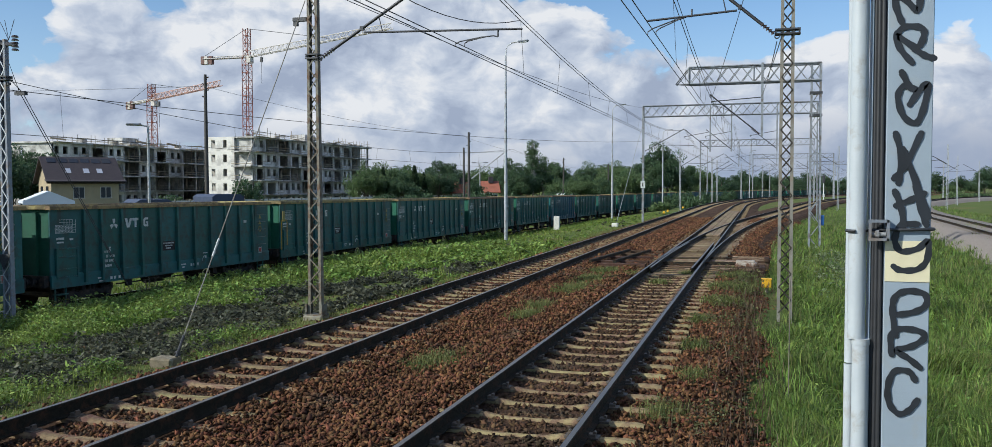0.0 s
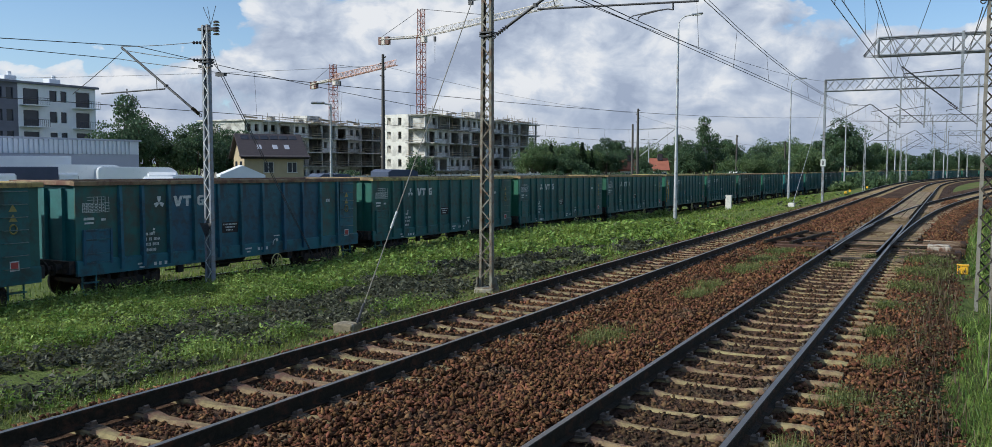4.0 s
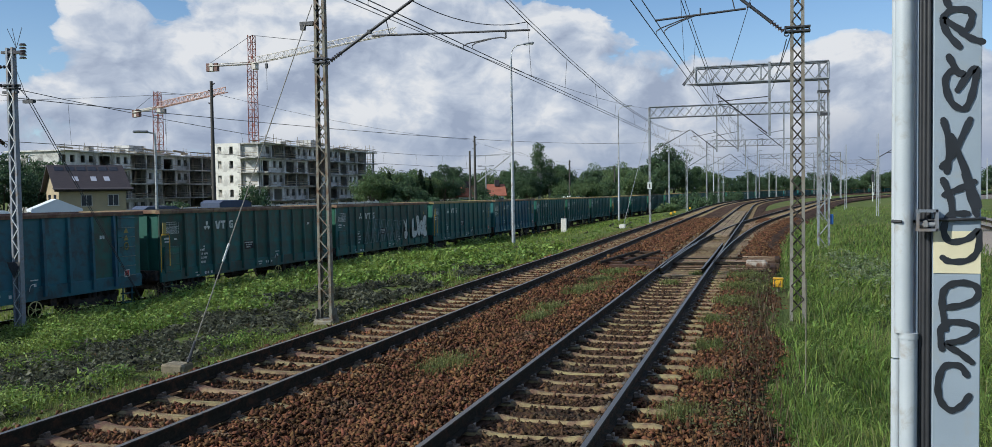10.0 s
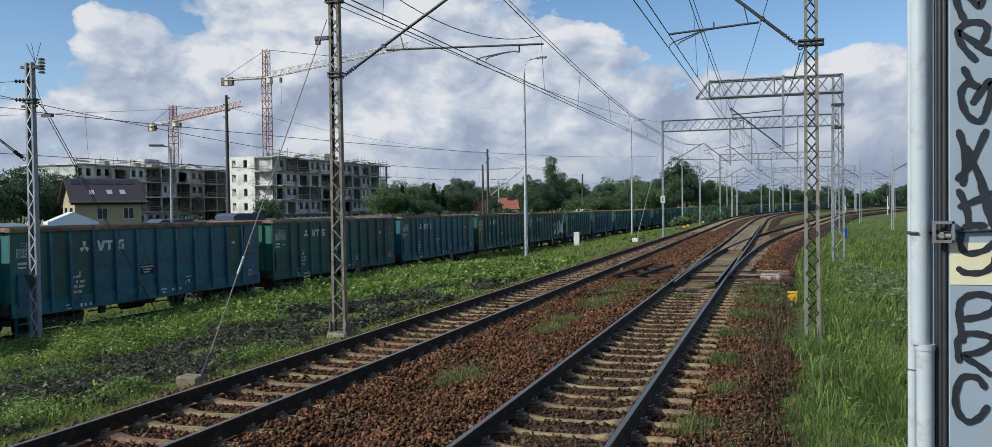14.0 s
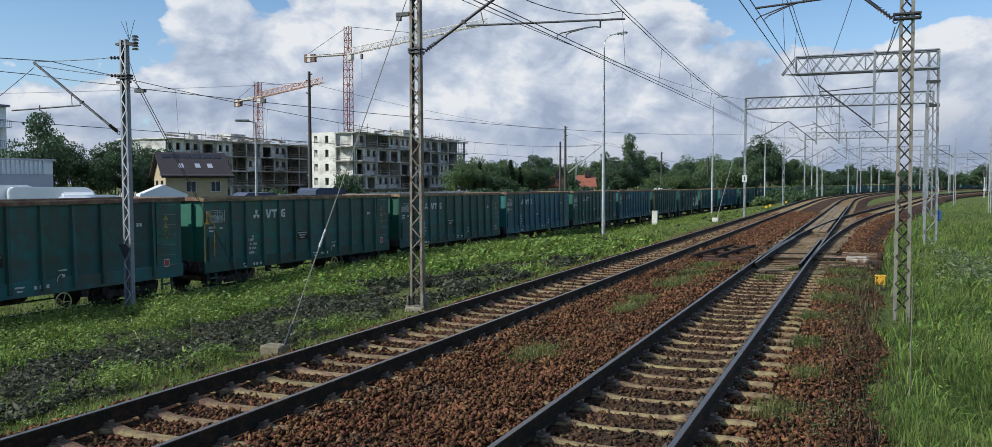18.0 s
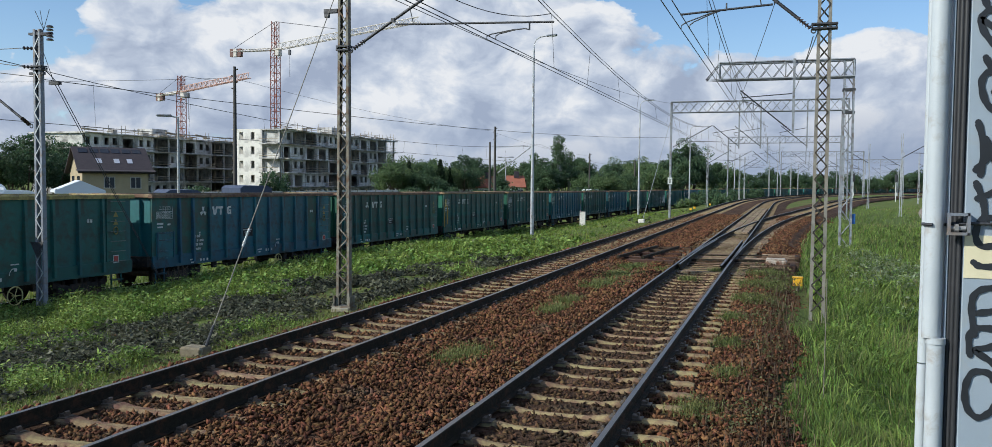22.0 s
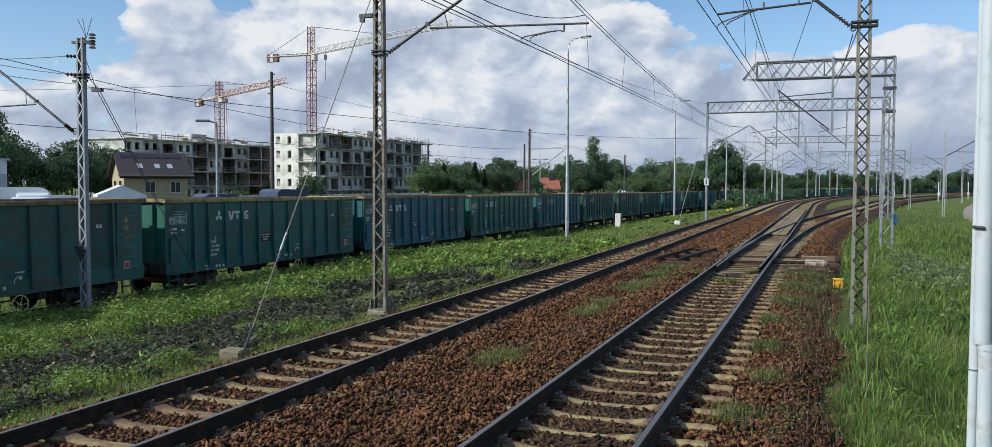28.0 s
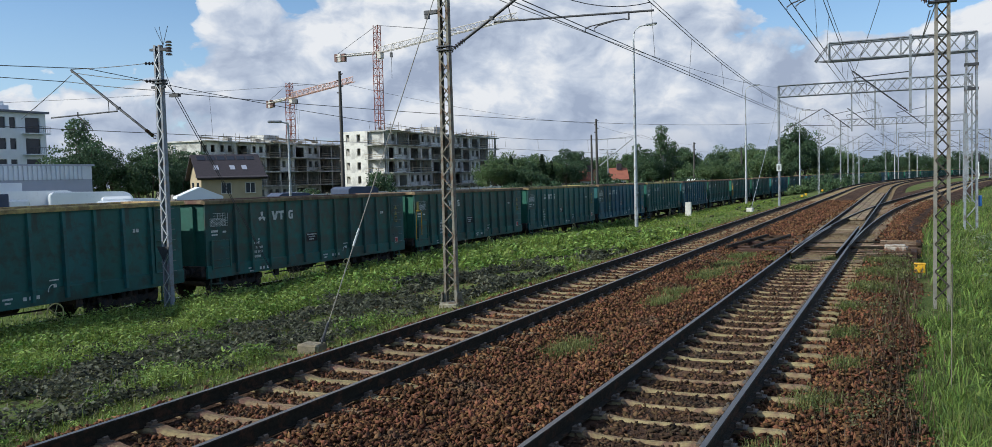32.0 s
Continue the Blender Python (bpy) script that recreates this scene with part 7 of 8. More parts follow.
def tent():
    t = thing("market_tent", (-47.5, 49.5, -1.35), "white gabled tent roof over dark trailers", "tent", rz=50)
    bm = bmesh.new()
    prism(bm, ((-1.6, 2.85), (0, 3.55), (1.6, 2.85), (1.6, 2.7), (-1.6, 2.7)), (0, -1.6, 0), (0, 1.6, 0))
    part("canopy", bm, M["sheet_white"], t)
    bm = bmesh.new()
    box(bm, (0, -1.58, 2.7), (3.2, 0.05, 0.3))
    box(bm, (1.58, 0, 2.7), (0.05, 3.2, 0.3))
    part("valance", bm, M["sheet_white"], t)
    for x in (-1.5, 1.5):
        for y in (-1.5, 1.5):
            bm = bmesh.new()
            tube(bm, (x, y, 0), (x, y, 2.95), 0.05, 6)
            part("pole", bm, M["steel"], t)
    for i in range(5):
        bm = bmesh.new()
        tube(bm, (1.55, -1.5 + i * 0.6, 2.6), (1.55, -0.9 + i * 0.6, 1.8 if i % 2 else 2.7), 0.03, 5)
        part("brace", bm, M["steel"], t)
    for at, s, nm in (((-41.5, 52.5, 0), (4.5, 2.4, 3.0), "dark blue tarpaulined trailer"), ((-40.5, 59.5, 0), (5.5, 2.4, 3.3), "blue-grey tarpaulined trailer with a sloping cover")):
        tr = thing("trailer", (at[0], at[1], -1.4), nm, "trailer", "tarpaulined trailers", rz=50)
        bm = bmesh.new()
        prism(bm, ((-s[1] / 2, 0.8), (s[1] / 2, 0.8), (s[1] / 2, s[2] - 0.2), (s[1] / 2 - 0.3, s[2]), (-s[1] / 2 + 0.3, s[2]), (-s[1] / 2, s[2] - 0.2)), (0, -s[0] / 2, 0), (0, s[0] / 2, 0))
        part("cover", bm, M["tarp_blue"], tr)
        bm = bmesh.new()
        box(bm, (0, 0, 0.7), (s[1], s[0], 0.2))
        part("bed", bm, M["bogie"], tr)
        for y in (-0.6, 0.6):
            for x in (-1, 1):
                bm = bmesh.new()
                tube(bm, (x - 0.1, y, 0.4), (x + 0.1, y, 0.4), 0.4, 12)
                part("wheel", bm, M["tyre"], tr)


tent()


def house(at, w, d, eave, ridge, wall, roof, label, rz=0.0, skylights=True):
    h = thing("house", at, label, "house", rz=rz)
    bm = bmesh.new()
    prism(bm, ((-w / 2, 0), (w / 2, 0), (w / 2, eave), (0, ridge - 0.2), (-w / 2, eave)), (0, -d / 2, 0), (0, d / 2, 0))
    part("wall", bm, wall, h)
    sl = math.atan2(ridge - eave, w / 2)
    ln = (w / 2 + 0.6) / math.cos(sl)
    for s in (-1, 1):
        bm = bmesh.new()
        box(bm, (s * (w / 4 + 0.3) , 0, (eave + ridge) / 2 - 0.3 * math.tan(sl) + 0.06), (ln, d + 1.0, 0.14), Matrix.Rotation(s * sl, 3, "Y"))
        r = part("roof", bm, roof, h)
        if skylights:
            for y in (-d * 0.22, d * 0.05, d * 0.25):
                bm = bmesh.new()
                box(bm, (s * w * 0.33, y, eave + (ridge - eave) * 0.34 + 0.12), (0.8, 0.55, 0.1), Matrix.Rotation(s * sl, 3, "Y"))
                part("skylight", bm, M["sheet_lilac"], h)
            for k in range(6):
                bm = bmesh.new()
                box(bm, (s * w * 0.10, -d * 0.42 + k * d * 0.165, eave + (ridge - eave) * 0.80 + 0.13), (0.75, d * 0.13, 0.12), Matrix.Rotation(s * sl, 3, "Y"))
                part("attic_window", bm, M["glass"], h)
    for y in (-d * 0.1, d * 0.3) if skylights else (-d * 0.3, 0, d * 0.3):
        for x, sx in ((w / 2 + 0.02, 1),):
            bm = bmesh.new()
            box(bm, (x, y, eave - 1.35), (0.06, 1.0, 1.1))
            win = part("window", bm, M["glass"], h)
            bm = bmesh.new()
            for e in (-0.52, 0, 0.52):
                box(bm, (x + 0.02, y + e, eave - 1.35), (0.08, 0.07, 1.15))
            box(bm, (x + 0.02, y, eave - 0.78), (0.08, 1.1, 0.07))
            box(bm, (x + 0.05, y, eave - 1.94), (0.16, 1.2, 0.07))
            part("window_frame", bm, M["slab"] if skylights else M["plaster_white"], win)
    for x in (-w * 0.22, w * 0.22):
        bm = bmesh.new()
        box(bm, (x, -d / 2 - 0.02, eave - 1.4), (1.1, 0.06, 1.4))
        part("window", bm, M["glass"], h)
    if skylights:
        bm = bmesh.new()
        box(bm, (w / 2 + 0.5, 0, eave - 0.12), (0.9, d + 1.2, 0.1), Matrix.Rotation(0.2, 3, "Y"))
        part("lower_roof", bm, roof, h)
        return
    bm = bmesh.new()
    box(bm, (w * 0.12, d * 0.1, ridge + 0.3), (0.6, 0.9, 1.2), bevel=0.03)
    part("chimney", bm, M["roof_brown"], h)


house((-70.45, 77.9, -1.4), 6.6, 6.6, 4.65, 7.0, M["plaster_ochre"], M["roof_brown"], "ochre house with a dark brown tiled roof", rz=-36)
house((-48.6, 157.5, -3.3), 4.6, 2.6, 5.0, 6.7, M["plaster_white"], M["roof_red"], "white house with a red tiled roof among trees", rz=-66, skylights=False)
house((-54.6, 158.5, -3.4), 4.2, 2.6, 5.0, 6.6, M["plaster_white"], M["roof_red"], "white house with a red tiled roof among trees", rz=-78, skylights=False)
house((-83, 180, -2.0), 7, 8, 4.0, 6.0, M["plaster_white"], M["roof_red"], "small house with an orange tiled roof", rz=30, skylights=False)


def site_wall():
    w = thing("concrete_fence", (0, 0, 0), "low pale concrete panel fence before the building site", "fence", kind="structure")
    a, b = Vector((-68, 88, -1.3)), Vector((-58, 168, -1.3))
    n = 32
    for i in range(n):
        p, q = a.lerp(b, i / n), a.lerp(b, (i + 1) / n)
        d = q - p
        bm = bmesh.new()
        box(bm, (p + q) / 2 + Vector((0, 0, 1.05)), (0.09, d.length - 0.14, 2.1), Matrix.Rotation(-math.atan2(d.x, d.y), 3, "Z"))
        part("panel", bm, M["pale_wall"], w)
        bm = bmesh.new()
        box(bm, p + Vector((0, 0, 1.1)), (0.16, 0.14, 2.3))
        part("post", bm, M["concrete"], w)


M["pale_wall"] = material("pale_fence_concrete", (0.66, 0.64, 0.60), (0.54, 0.52, 0.49), 0.9, 0, 1.0, 0.1, 10, vary=0.1)
site_wall()


def poles():
    def wood(x, y, zt, z0=-1.4, r=0.17, arms=True, label="tarred wooden pole with small insulators"):
        p = thing("utility_pole", (x, y, z0), label, "utility pole", "utility poles")
        h = zt - z0
        bm = bmesh.new()
        tube(bm, (0, 0, 0), (0, 0, h), r, 8, r2=r * 0.6)
        part("pole", bm, M["old_wood"], p)
        if arms:
            for k in range(4):
                bm = bmesh.new()
                tube(bm, (0, 0, h - 0.3 - k * 0.5), (0.3 * (-1) ** k, 0, h - 0.2 - k * 0.5), 0.05, 5)
                part("insulator_pin", bm, M["insulator"], p)
        return p
    wood(-41.85, 60, 11.3, r=0.19)
    far = wood(-36.7, 110, 9.6, r=0.22)
    wood(-37.4, 110, 7.6, r=0.2, arms=False, label="grey concrete pole beyond the train")
    wood(-32.7, 150, 7.4, r=0.2)
    wood(-26.5, 160, 6.6, r=0.2)
    wood(-38, 132, 4.6, r=0.12, arms=False)
    wood(-80, 86, 4.8, r=0.12, arms=False)
    # steel street lamp with a flat head
    s = thing("street_lamp", (-38.2, 48.5, -1.5), "grey street lamp with a flat head", "street lamp")
    bm = bmesh.new()
    tube(bm, (0, 0, 0), (0, 0, 7.9), 0.11, 10, r2=0.07)
    tube(bm, (0, 0, 7.9), (-0.5, -0.3, 8.0), 0.05, 8)
    part("pole", bm, M["steel"], s)
    bm = bmesh.new()
    box(bm, (-0.75, -0.45, 8.02), (0.95, 0.4, 0.16), Matrix.Rotation(radians(32), 3, "Z"), bevel=0.06)
    part("lamp_head", bm, M["mast_grey"], s)
    for x, y in ((-75, 172), (-48, 150)):
        s = thing("flood_lamp", (x, y, -1.5), "twin-headed lamp post beyond the train", "street lamp", "twin lamps")
        bm = bmesh.new()
        tube(bm, (0, 0, 0), (0, 0, 8.2), 0.14, 8, r2=0.08)
        tube(bm, (-0.9, 0, 8.2), (0.9, 0, 8.2), 0.06, 6)
        part("pole", bm, M["steel"], s)
        for e in (-1.1, 1.1):
            bm = bmesh.new()
            box(bm, (e, 0, 8.25), (0.8, 0.4, 0.2), bevel=0.05)
            part("lamp_head", bm, M["mast_grey"], s)
    # lines strung between the poles
    w = thing("overhead_wire", (0, 0, 0), "thin lines strung over the yard", "overhead wire", "overhead wires")
    for a, b in (((-42, 60, 10.4), (-95, 20, 8.5)), ((-42, 60, 10.4), (-36.7, 110, 9.0)), ((-36.7, 110, 8.8), (-32.7, 150, 7.0))):
        a, b = Vector(a), Vector(b)
        sag = (b - a).length * 0.012
        bm = bmesh.new()
        line(bm, [a.lerp(b, u) - Vector((0, 0, 4 * sag * u * (1 - u))) for u in np.linspace(0, 1, 11)], 0.012, 4)
        part("line_wire", bm, M["wire"], w)
    bm = bmesh.new()
    tube(bm, (0.35, 0, 4.9), (4.9, 0, 8.3), 0.07, 6)
    part("raking_tube", bm, M["steel"], far)
    bm = bmesh.new()
    tube(bm, (0, 0, 8.3), (4.9, 0, 8.4), 0.04, 6)
    part("level_tube", bm, M["steel"], far)


poles()

# ---- trees ----
M["bark"] = material("grey_brown_bark", (0.10, 0.08, 0.06), (0.06, 0.048, 0.038), 0.9, 0, 5, 0.4, 20)
M["bark_birch"] = material("pale_birch_bark", (0.5, 0.48, 0.45), (0.25, 0.23, 0.21), 0.85, 0, 4)
# broad-leaf greens are pushed towards blue in place of distance haze
M["leaf_dark"] = leaf_material("dark_broad_leaves", (0.050, 0.098, 0.052), (0.088, 0.142, 0.070), 0.25)
M["leaf_mid"] = leaf_material("mid_green_leaves", (0.062, 0.115, 0.056), (0.10, 0.158, 0.074), 0.3)
M["leaf_light"] = leaf_material("yellow_green_leaves", (0.085, 0.142, 0.058), (0.13, 0.185, 0.08), 0.3)
M["needle"] = leaf_material("dark_needles", (0.022, 0.048, 0.022), (0.035, 0.065, 0.028), 0.4)


def leaves(name, centres, mat, size, rng, drop=0.0):
    """A crown of many small two-sided leaves, each a bent quad, at given places."""
    n = len(centres)
    c = np.asarray(centres, float)
    a = rng.normal(size=(n, 3))
    a /= np.linalg.norm(a, axis=1, keepdims=True)
    b = np.cross(a, rng.normal(size=(n, 3)))
    b /= np.linalg.norm(b, axis=1, keepdims=True)
    s = size * rng.uniform(0.6, 1.4, (n, 1))
    a, b = a * s, b * s * 0.6
    a[:, 2] -= drop * s[:, 0]
    v = np.stack([c - a, c + b, c + a, c - b], 1).reshape(-1, 3)
    return raw_mesh(name, v, np.arange(4 * n).reshape(-1, 4), mat)


def tree(name, kind, height, spread, seed, leaf, label, count=2600, size=0.22):
    rng = np.random.default_rng(seed)
    t = thing(name, (0, 0, 0), label, "tree", "trees")
    bm = bmesh.new()
    lean = rng.uniform(-0.03, 0.03, 2)
    trunk_h = height * (0.9 if kind == "spruce" else 0.62)
    r = height * 0.022
    spine = [Vector((lean[0] * z + 0.08 * math.sin(z), lean[1] * z, z)) for z in np.linspace(-0.3, trunk_h, 7)]
    for i in range(6):
        tube(bm, spine[i], spine[i + 1], r * (1 - 0.14 * i), 8, r2=r * (1 - 0.14 * (i + 1)))
    blobs = []
    if kind == "spruce":
        for i in range(26):
            z = height * (0.08 + 0.9 * i / 26)
            rad = spread * (1.02 - z / height)
            for k in range(6):
                a = rng.uniform(0, math.tau)
                tip = Vector((rad * math.cos(a), rad * math.sin(a), z - 0.25 * rad))
                blobs.append((Vector((0, 0, z)).lerp(tip, 0.6), rad * 0.45, 0.25))
    else:
        nl = 16 if kind == "broad" else 22
        for i in range(nl):
            u = rng.uniform(0.18 if kind == "broad" else 0.3, 1.0)
            a = i * 2.399 + rng.uniform(-0.4, 0.4)
            w = spread * (0.55 + 0.45 * math.sin(math.pi * min(1, u * 0.9 + 0.12))) * rng.uniform(0.55, 1.0)
            if kind == "birch":
                w *= 0.8 * (1.15 - u)
            root = spine[min(6, int(u * 5))]
            tip = Vector((w * math.cos(a) * 0.8, w * math.sin(a) * 0.8, height * (0.30 + 0.60 * u)))
            if u > 0.85:
                tip = Vector((tip.x * 0.4, tip.y * 0.4, height * rng.uniform(0.86, 0.95)))
            mid = root.lerp(tip, 0.5) + Vector((0, 0, 0.06 * height))
            line(bm, [root, mid, tip], r * 0.22, 5)
            blobs.append((tip, spread * rng.uniform(0.24, 0.42), rng.uniform(0.6, 0.9)))
            blobs.append((mid.lerp(tip, 0.5), spread * rng.uniform(0.16, 0.3), rng.uniform(0.6, 0.9)))
    part("trunk", bm, M["bark_birch"] if kind == "birch" else M["bark"], t)
    per = count // len(blobs)
    pts = []
    for c, rad, flat in blobs:
        d = rng.normal(size=(per, 3))
        d /= np.linalg.norm(d, axis=1, keepdims=True)
        q = d * rad * rng.uniform(0.35, 1.05, (per, 1)) ** 0.6
        q[:, 2] *= flat
        pts.append(np.array(c) + q)
    part("crown", leaves("crown", np.concatenate(pts), leaf, size * (0.8 if kind == "birch" else 1), rng, 0.5 if kind == "birch" else 0.0), None, t)
    return t


def bush(seed, leaf, label, w, h, count=1400, size=0.16):
    rng = np.random.default_rng(seed)
    b = thing("bush", (0, 0, 0), label, "bush", "bushes")
    pts = []
    bm = bmesh.new()
    for i in range(14):
        c = np.array([rng.uniform(-0.7, 0.7) * w, rng.uniform(-0.7, 0.7) * w, h * rng.uniform(0.3, 0.72)])
        rad = w * rng.uniform(0.28, 0.5)
        d = rng.normal(size=(count // 14, 3))
        d /= np.linalg.norm(d, axis=1, keepdims=True)
        q = d * rad * rng.uniform(0.4, 1.05, (count // 14, 1))
        q[:, 2] *= h / w * 0.6
        pts.append(c + q)
        line(bm, [(0, 0, -0.2), tuple(c * (0.4, 0.4, 0.6)), tuple(c)], 0.04, 5)
    part("stem", bm, M["bark"], b)
    p = np.concatenate(pts)
    p[:, 2] = np.abs(p[:, 2])
    part("crown", leaves("crown", p, leaf, size, rng), None, b)
    return b


def plant(src, x, y, z, k, turn, kz=None):
    src.scale = (k, k, kz or k)
    return copy_thing(src, pose(x, y, z, 0, 0, turn))


def woods():
    rng = random.Random(21)
    broad = [tree("tree", "broad", 9, 4.2, 1, M["leaf_dark"], "broad dark green leafy tree", 8000, 0.14), tree("tree", "broad", 8, 3.6, 2, M["leaf_mid"], "round tree with mid green leaves", 7000, 0.14),
             tree("tree", "broad", 10, 3.6, 5, M["leaf_dark"], "tall tree with dark green leaves", 8000, 0.14), tree("tree", "broad", 7, 3.8, 9, M["leaf_light"], "light green tree with a spreading crown", 6000, 0.14)]
    birch = tree("tree", "birch", 13, 3.6, 3, M["leaf_mid"], "tall birch with a loose airy crown", 2600, 0.20)
    spruce = tree("tree", "spruce", 8, 2.0, 4, M["needle"], "slim dark green spruce tree", 3200, 0.18)
    bushes = [bush(6, M["leaf_mid"], "dense bush with mid green leaves", 2.2, 2.6), bush(7, M["leaf_light"], "light green shrub by the line", 2.4, 2.2), bush(8, M["leaf_dark"], "dark green rounded tall shrub", 1.8, 3.2)]
    spots = []
    # wood behind the warehouse and the house
    for az, d, h, *wide in ((50.4, 114, 12.4, 0.8), (49.7, 121, 10.4, 0.8), (51.1, 112, 7.5), (48.6, 120, 8.8), (47.2, 124, 9.0), (46.4, 118, 9.3), (45.5, 126, 9.4), (44.7, 122, 8.6), (43.9, 128, 8.8), (52.2, 100, 4.5)):
        spots.append((rng.choice((broad[0], broad[2])), az, d, h, *wide))
    # belt of trees from the building site to the line
    for i in range(46):
        az = 25.2 - i * 0.42
        d = rng.uniform(150, 215)
        d = max(d, 178) if 15.8 < az < 19.2 else d
        h = rng.uniform(5.4, 7.8) * d / 160
        spots.append((rng.choice(broad + [spruce] if az > 17 else broad), az, d, h))
    for az, d, h in ((22.5, 170, 8.4), (20.4, 165, 9.2), (19.8, 175, 9.0), (23.4, 160, 7.2), (15.4, 168, 8.8), (14.8, 172, 8.2), (17.9, 185, 7.8), (18.1, 150, 5.4), (12.6, 180, 8.0), (11.2, 170, 7.6)):
        spots.append((rng.choice(broad[:3]), az, d, h))
    for az, d, h in ((24.4, 160, 7.4), (24.0, 158, 8.0), (22.0, 155, 8.2), (21.4, 158, 7.0)):
        spots.append((spruce, az, d, h))
    spots += [(birch, 14.3, 172, 13.6), (birch, 13.6, 176, 10.5), (birch, 15.9, 175, 10.2)]
    # the tall tree by the bend and the shrubs that hide the train
    spots += [(broad[2], 6.1, 205, 14.2), (broad[0], 5.7, 210, 12.0), (broad[1], 7.2, 212, 9.6), (broad[0], 8.2, 208, 9.0), (broad[1], 9.0, 200, 8.6), (broad[3], 5.0, 215, 8.0), (broad[1], 4.3, 220, 9.0), (broad[3], 3.6, 235, 9.0), (broad[0], 9.8, 205, 9.4), (broad[2], 10.6, 200, 8.8)]
    for src, az, d, h, *wide in spots:
        base = {0: 9, 1: 8, 2: 10, 3: 7}
        nat = 13 if src is birch else 8 if src is spruce else base[broad.index(src)]
        k = h / nat
        a = radians(az)
        plant(src, -d * math.sin(a), d * math.cos(a), -1.7, k * rng.uniform(0.95, 1.1) * (wide[0] if wide else 1.0), rng.uniform(0, 360), k)
    for i in range(34):
        az, d = 24.5 - i * 0.62, rng.uniform(118, 150)
        if -5 < -d * math.sin(radians(az)) + 22.9 < 5 + 4:
            continue
        plant(rng.choice(bushes), -d * math.sin(radians(az)), d * math.cos(radians(az)), -1.7, rng.uniform(0.8, 1.25), rng.uniform(0, 360), rng.uniform(0.9, 1.3))
    for y in np.arange(148, 206, 3.6):
        c, a = track_point(-14.8, y)
        plant(rng.choice(bushes), c.x + rng.uniform(-1.0, 1.0), c.y, -1.6, rng.uniform(0.6, 0.85), rng.uniform(0, 360), rng.uniform(0.7, 1.15))
    # clipped cones and shrubs before the site
    for x, y, k, kz in ((-67.2, 105.4, 1.15, 1.75), (-66, 122, 1.0, 0.9), (-62, 138, 0.9, 0.8), (-84, 92, 1.5, 1.3), (-76, 101, 1.2, 1.0), (-67, 64, 1.1, 0.9), (-57, 74, 0.9, 0.8), (-64, 94, 0.9, 0.9), (-58, 150, 0.9, 1)):
        plant(bushes[2 if k > 1.1 else 0], x, y, -1.4, k, x * 31 % 360, kz)
    # far belt on the bend and over to the right
    for i in range(95):
        az = 4.0 - i * 0.42
        d = rng.uniform(300, 430)
        h = rng.uniform(6.0, 8.6) * d / 330
        a = radians(az)
        src = rng.choice(broad)
        k = h / 8.5
        plant(src, -d * math.sin(a), d * math.cos(a), -2.2, k * 1.25, rng.uniform(0, 360), k)
    for i in range(46):
        az = -1.5 - i * 0.62
        d = rng.uniform(235, 300)
        a = radians(az)
        x, y = -d * math.sin(a), d * math.cos(a)
        near = min(((Vector((x, y, 0)) - side_point(s)[0]).length for s in range(60, 330, 8)))
        near = min(near, min(((Vector((x, y, 0)) - branch_point(s)[0]).length for s in range(60, 330, 8))), min(((Vector((x, y, 0)) - track_point(-2.4, s)[0]).length for s in range(60, 380, 8))), min(((Vector((x, y, 0)) - track_point(-22.9, s)[0]).length for s in range(60, 380, 8))))
        if near < 9:
            continue
        plant(rng.choice(bushes[:2]), x, y, -1.8, rng.uniform(1.0, 1.7), rng.uniform(0, 360), rng.uniform(0.8, 1.5))
    for src in broad + [birch, spruce] + bushes:
        src.scale = (1, 1, 1)
    for i, src in enumerate(broad + [birch, spruce] + bushes):
        src.matrix_basis = pose(-95 - 6 * i, 232 + 5 * i, -1.8)


woods()

def dry_shrub(x, y, z, h, seed):
    """A leafless clump of thin withered stalks, each forked near its tip."""
    rng = random.Random(seed)
    b = thing("dry_shrub", (x, y, z), "withered grey-brown shrub of bare stalks beside the siding", "shrub", "withered shrubs")
    for i in range(26):
        a, r = rng.uniform(0, math.tau), rng.uniform(0.1, 0.45)
        d = Vector((math.cos(a) * r, math.sin(a) * r, 0))
        top = d + Vector((0, 0, h * rng.uniform(0.6, 1.05)))
        bm = bmesh.new()
        line(bm, [d * 0.2 - Vector((0, 0, 0.1)), d * 0.6 + Vector((0, 0, top.z * 0.55)), top], 0.008, 4)
        for e in range(3):
            q = (d * 0.6).lerp(top, 0.3 + 0.2 * e) + Vector((0, 0, top.z * 0.35))
            line(bm, [q, q + Vector((rng.uniform(-0.16, 0.16), rng.uniform(-0.16, 0.16), rng.uniform(0.05, 0.2)))], 0.005, 4)
        part("stalk", bm, M["dry_stalk"], b)


SHRUBS = ((-20.95, 26.5, 0.85), (-20.95, 22.5, 0.6), (-20.95, 33.6, 0.6))
M["dry_stalk"] = material("withered_grey_stalks", (0.20, 0.16, 0.12), (0.12, 0.095, 0.07), 0.9, 0, 12, spec=0.1)
for k, (x, y, h) in enumerate(SHRUBS):
    dry_shrub(x, y, ground_z(x, y), h, 40 + k)

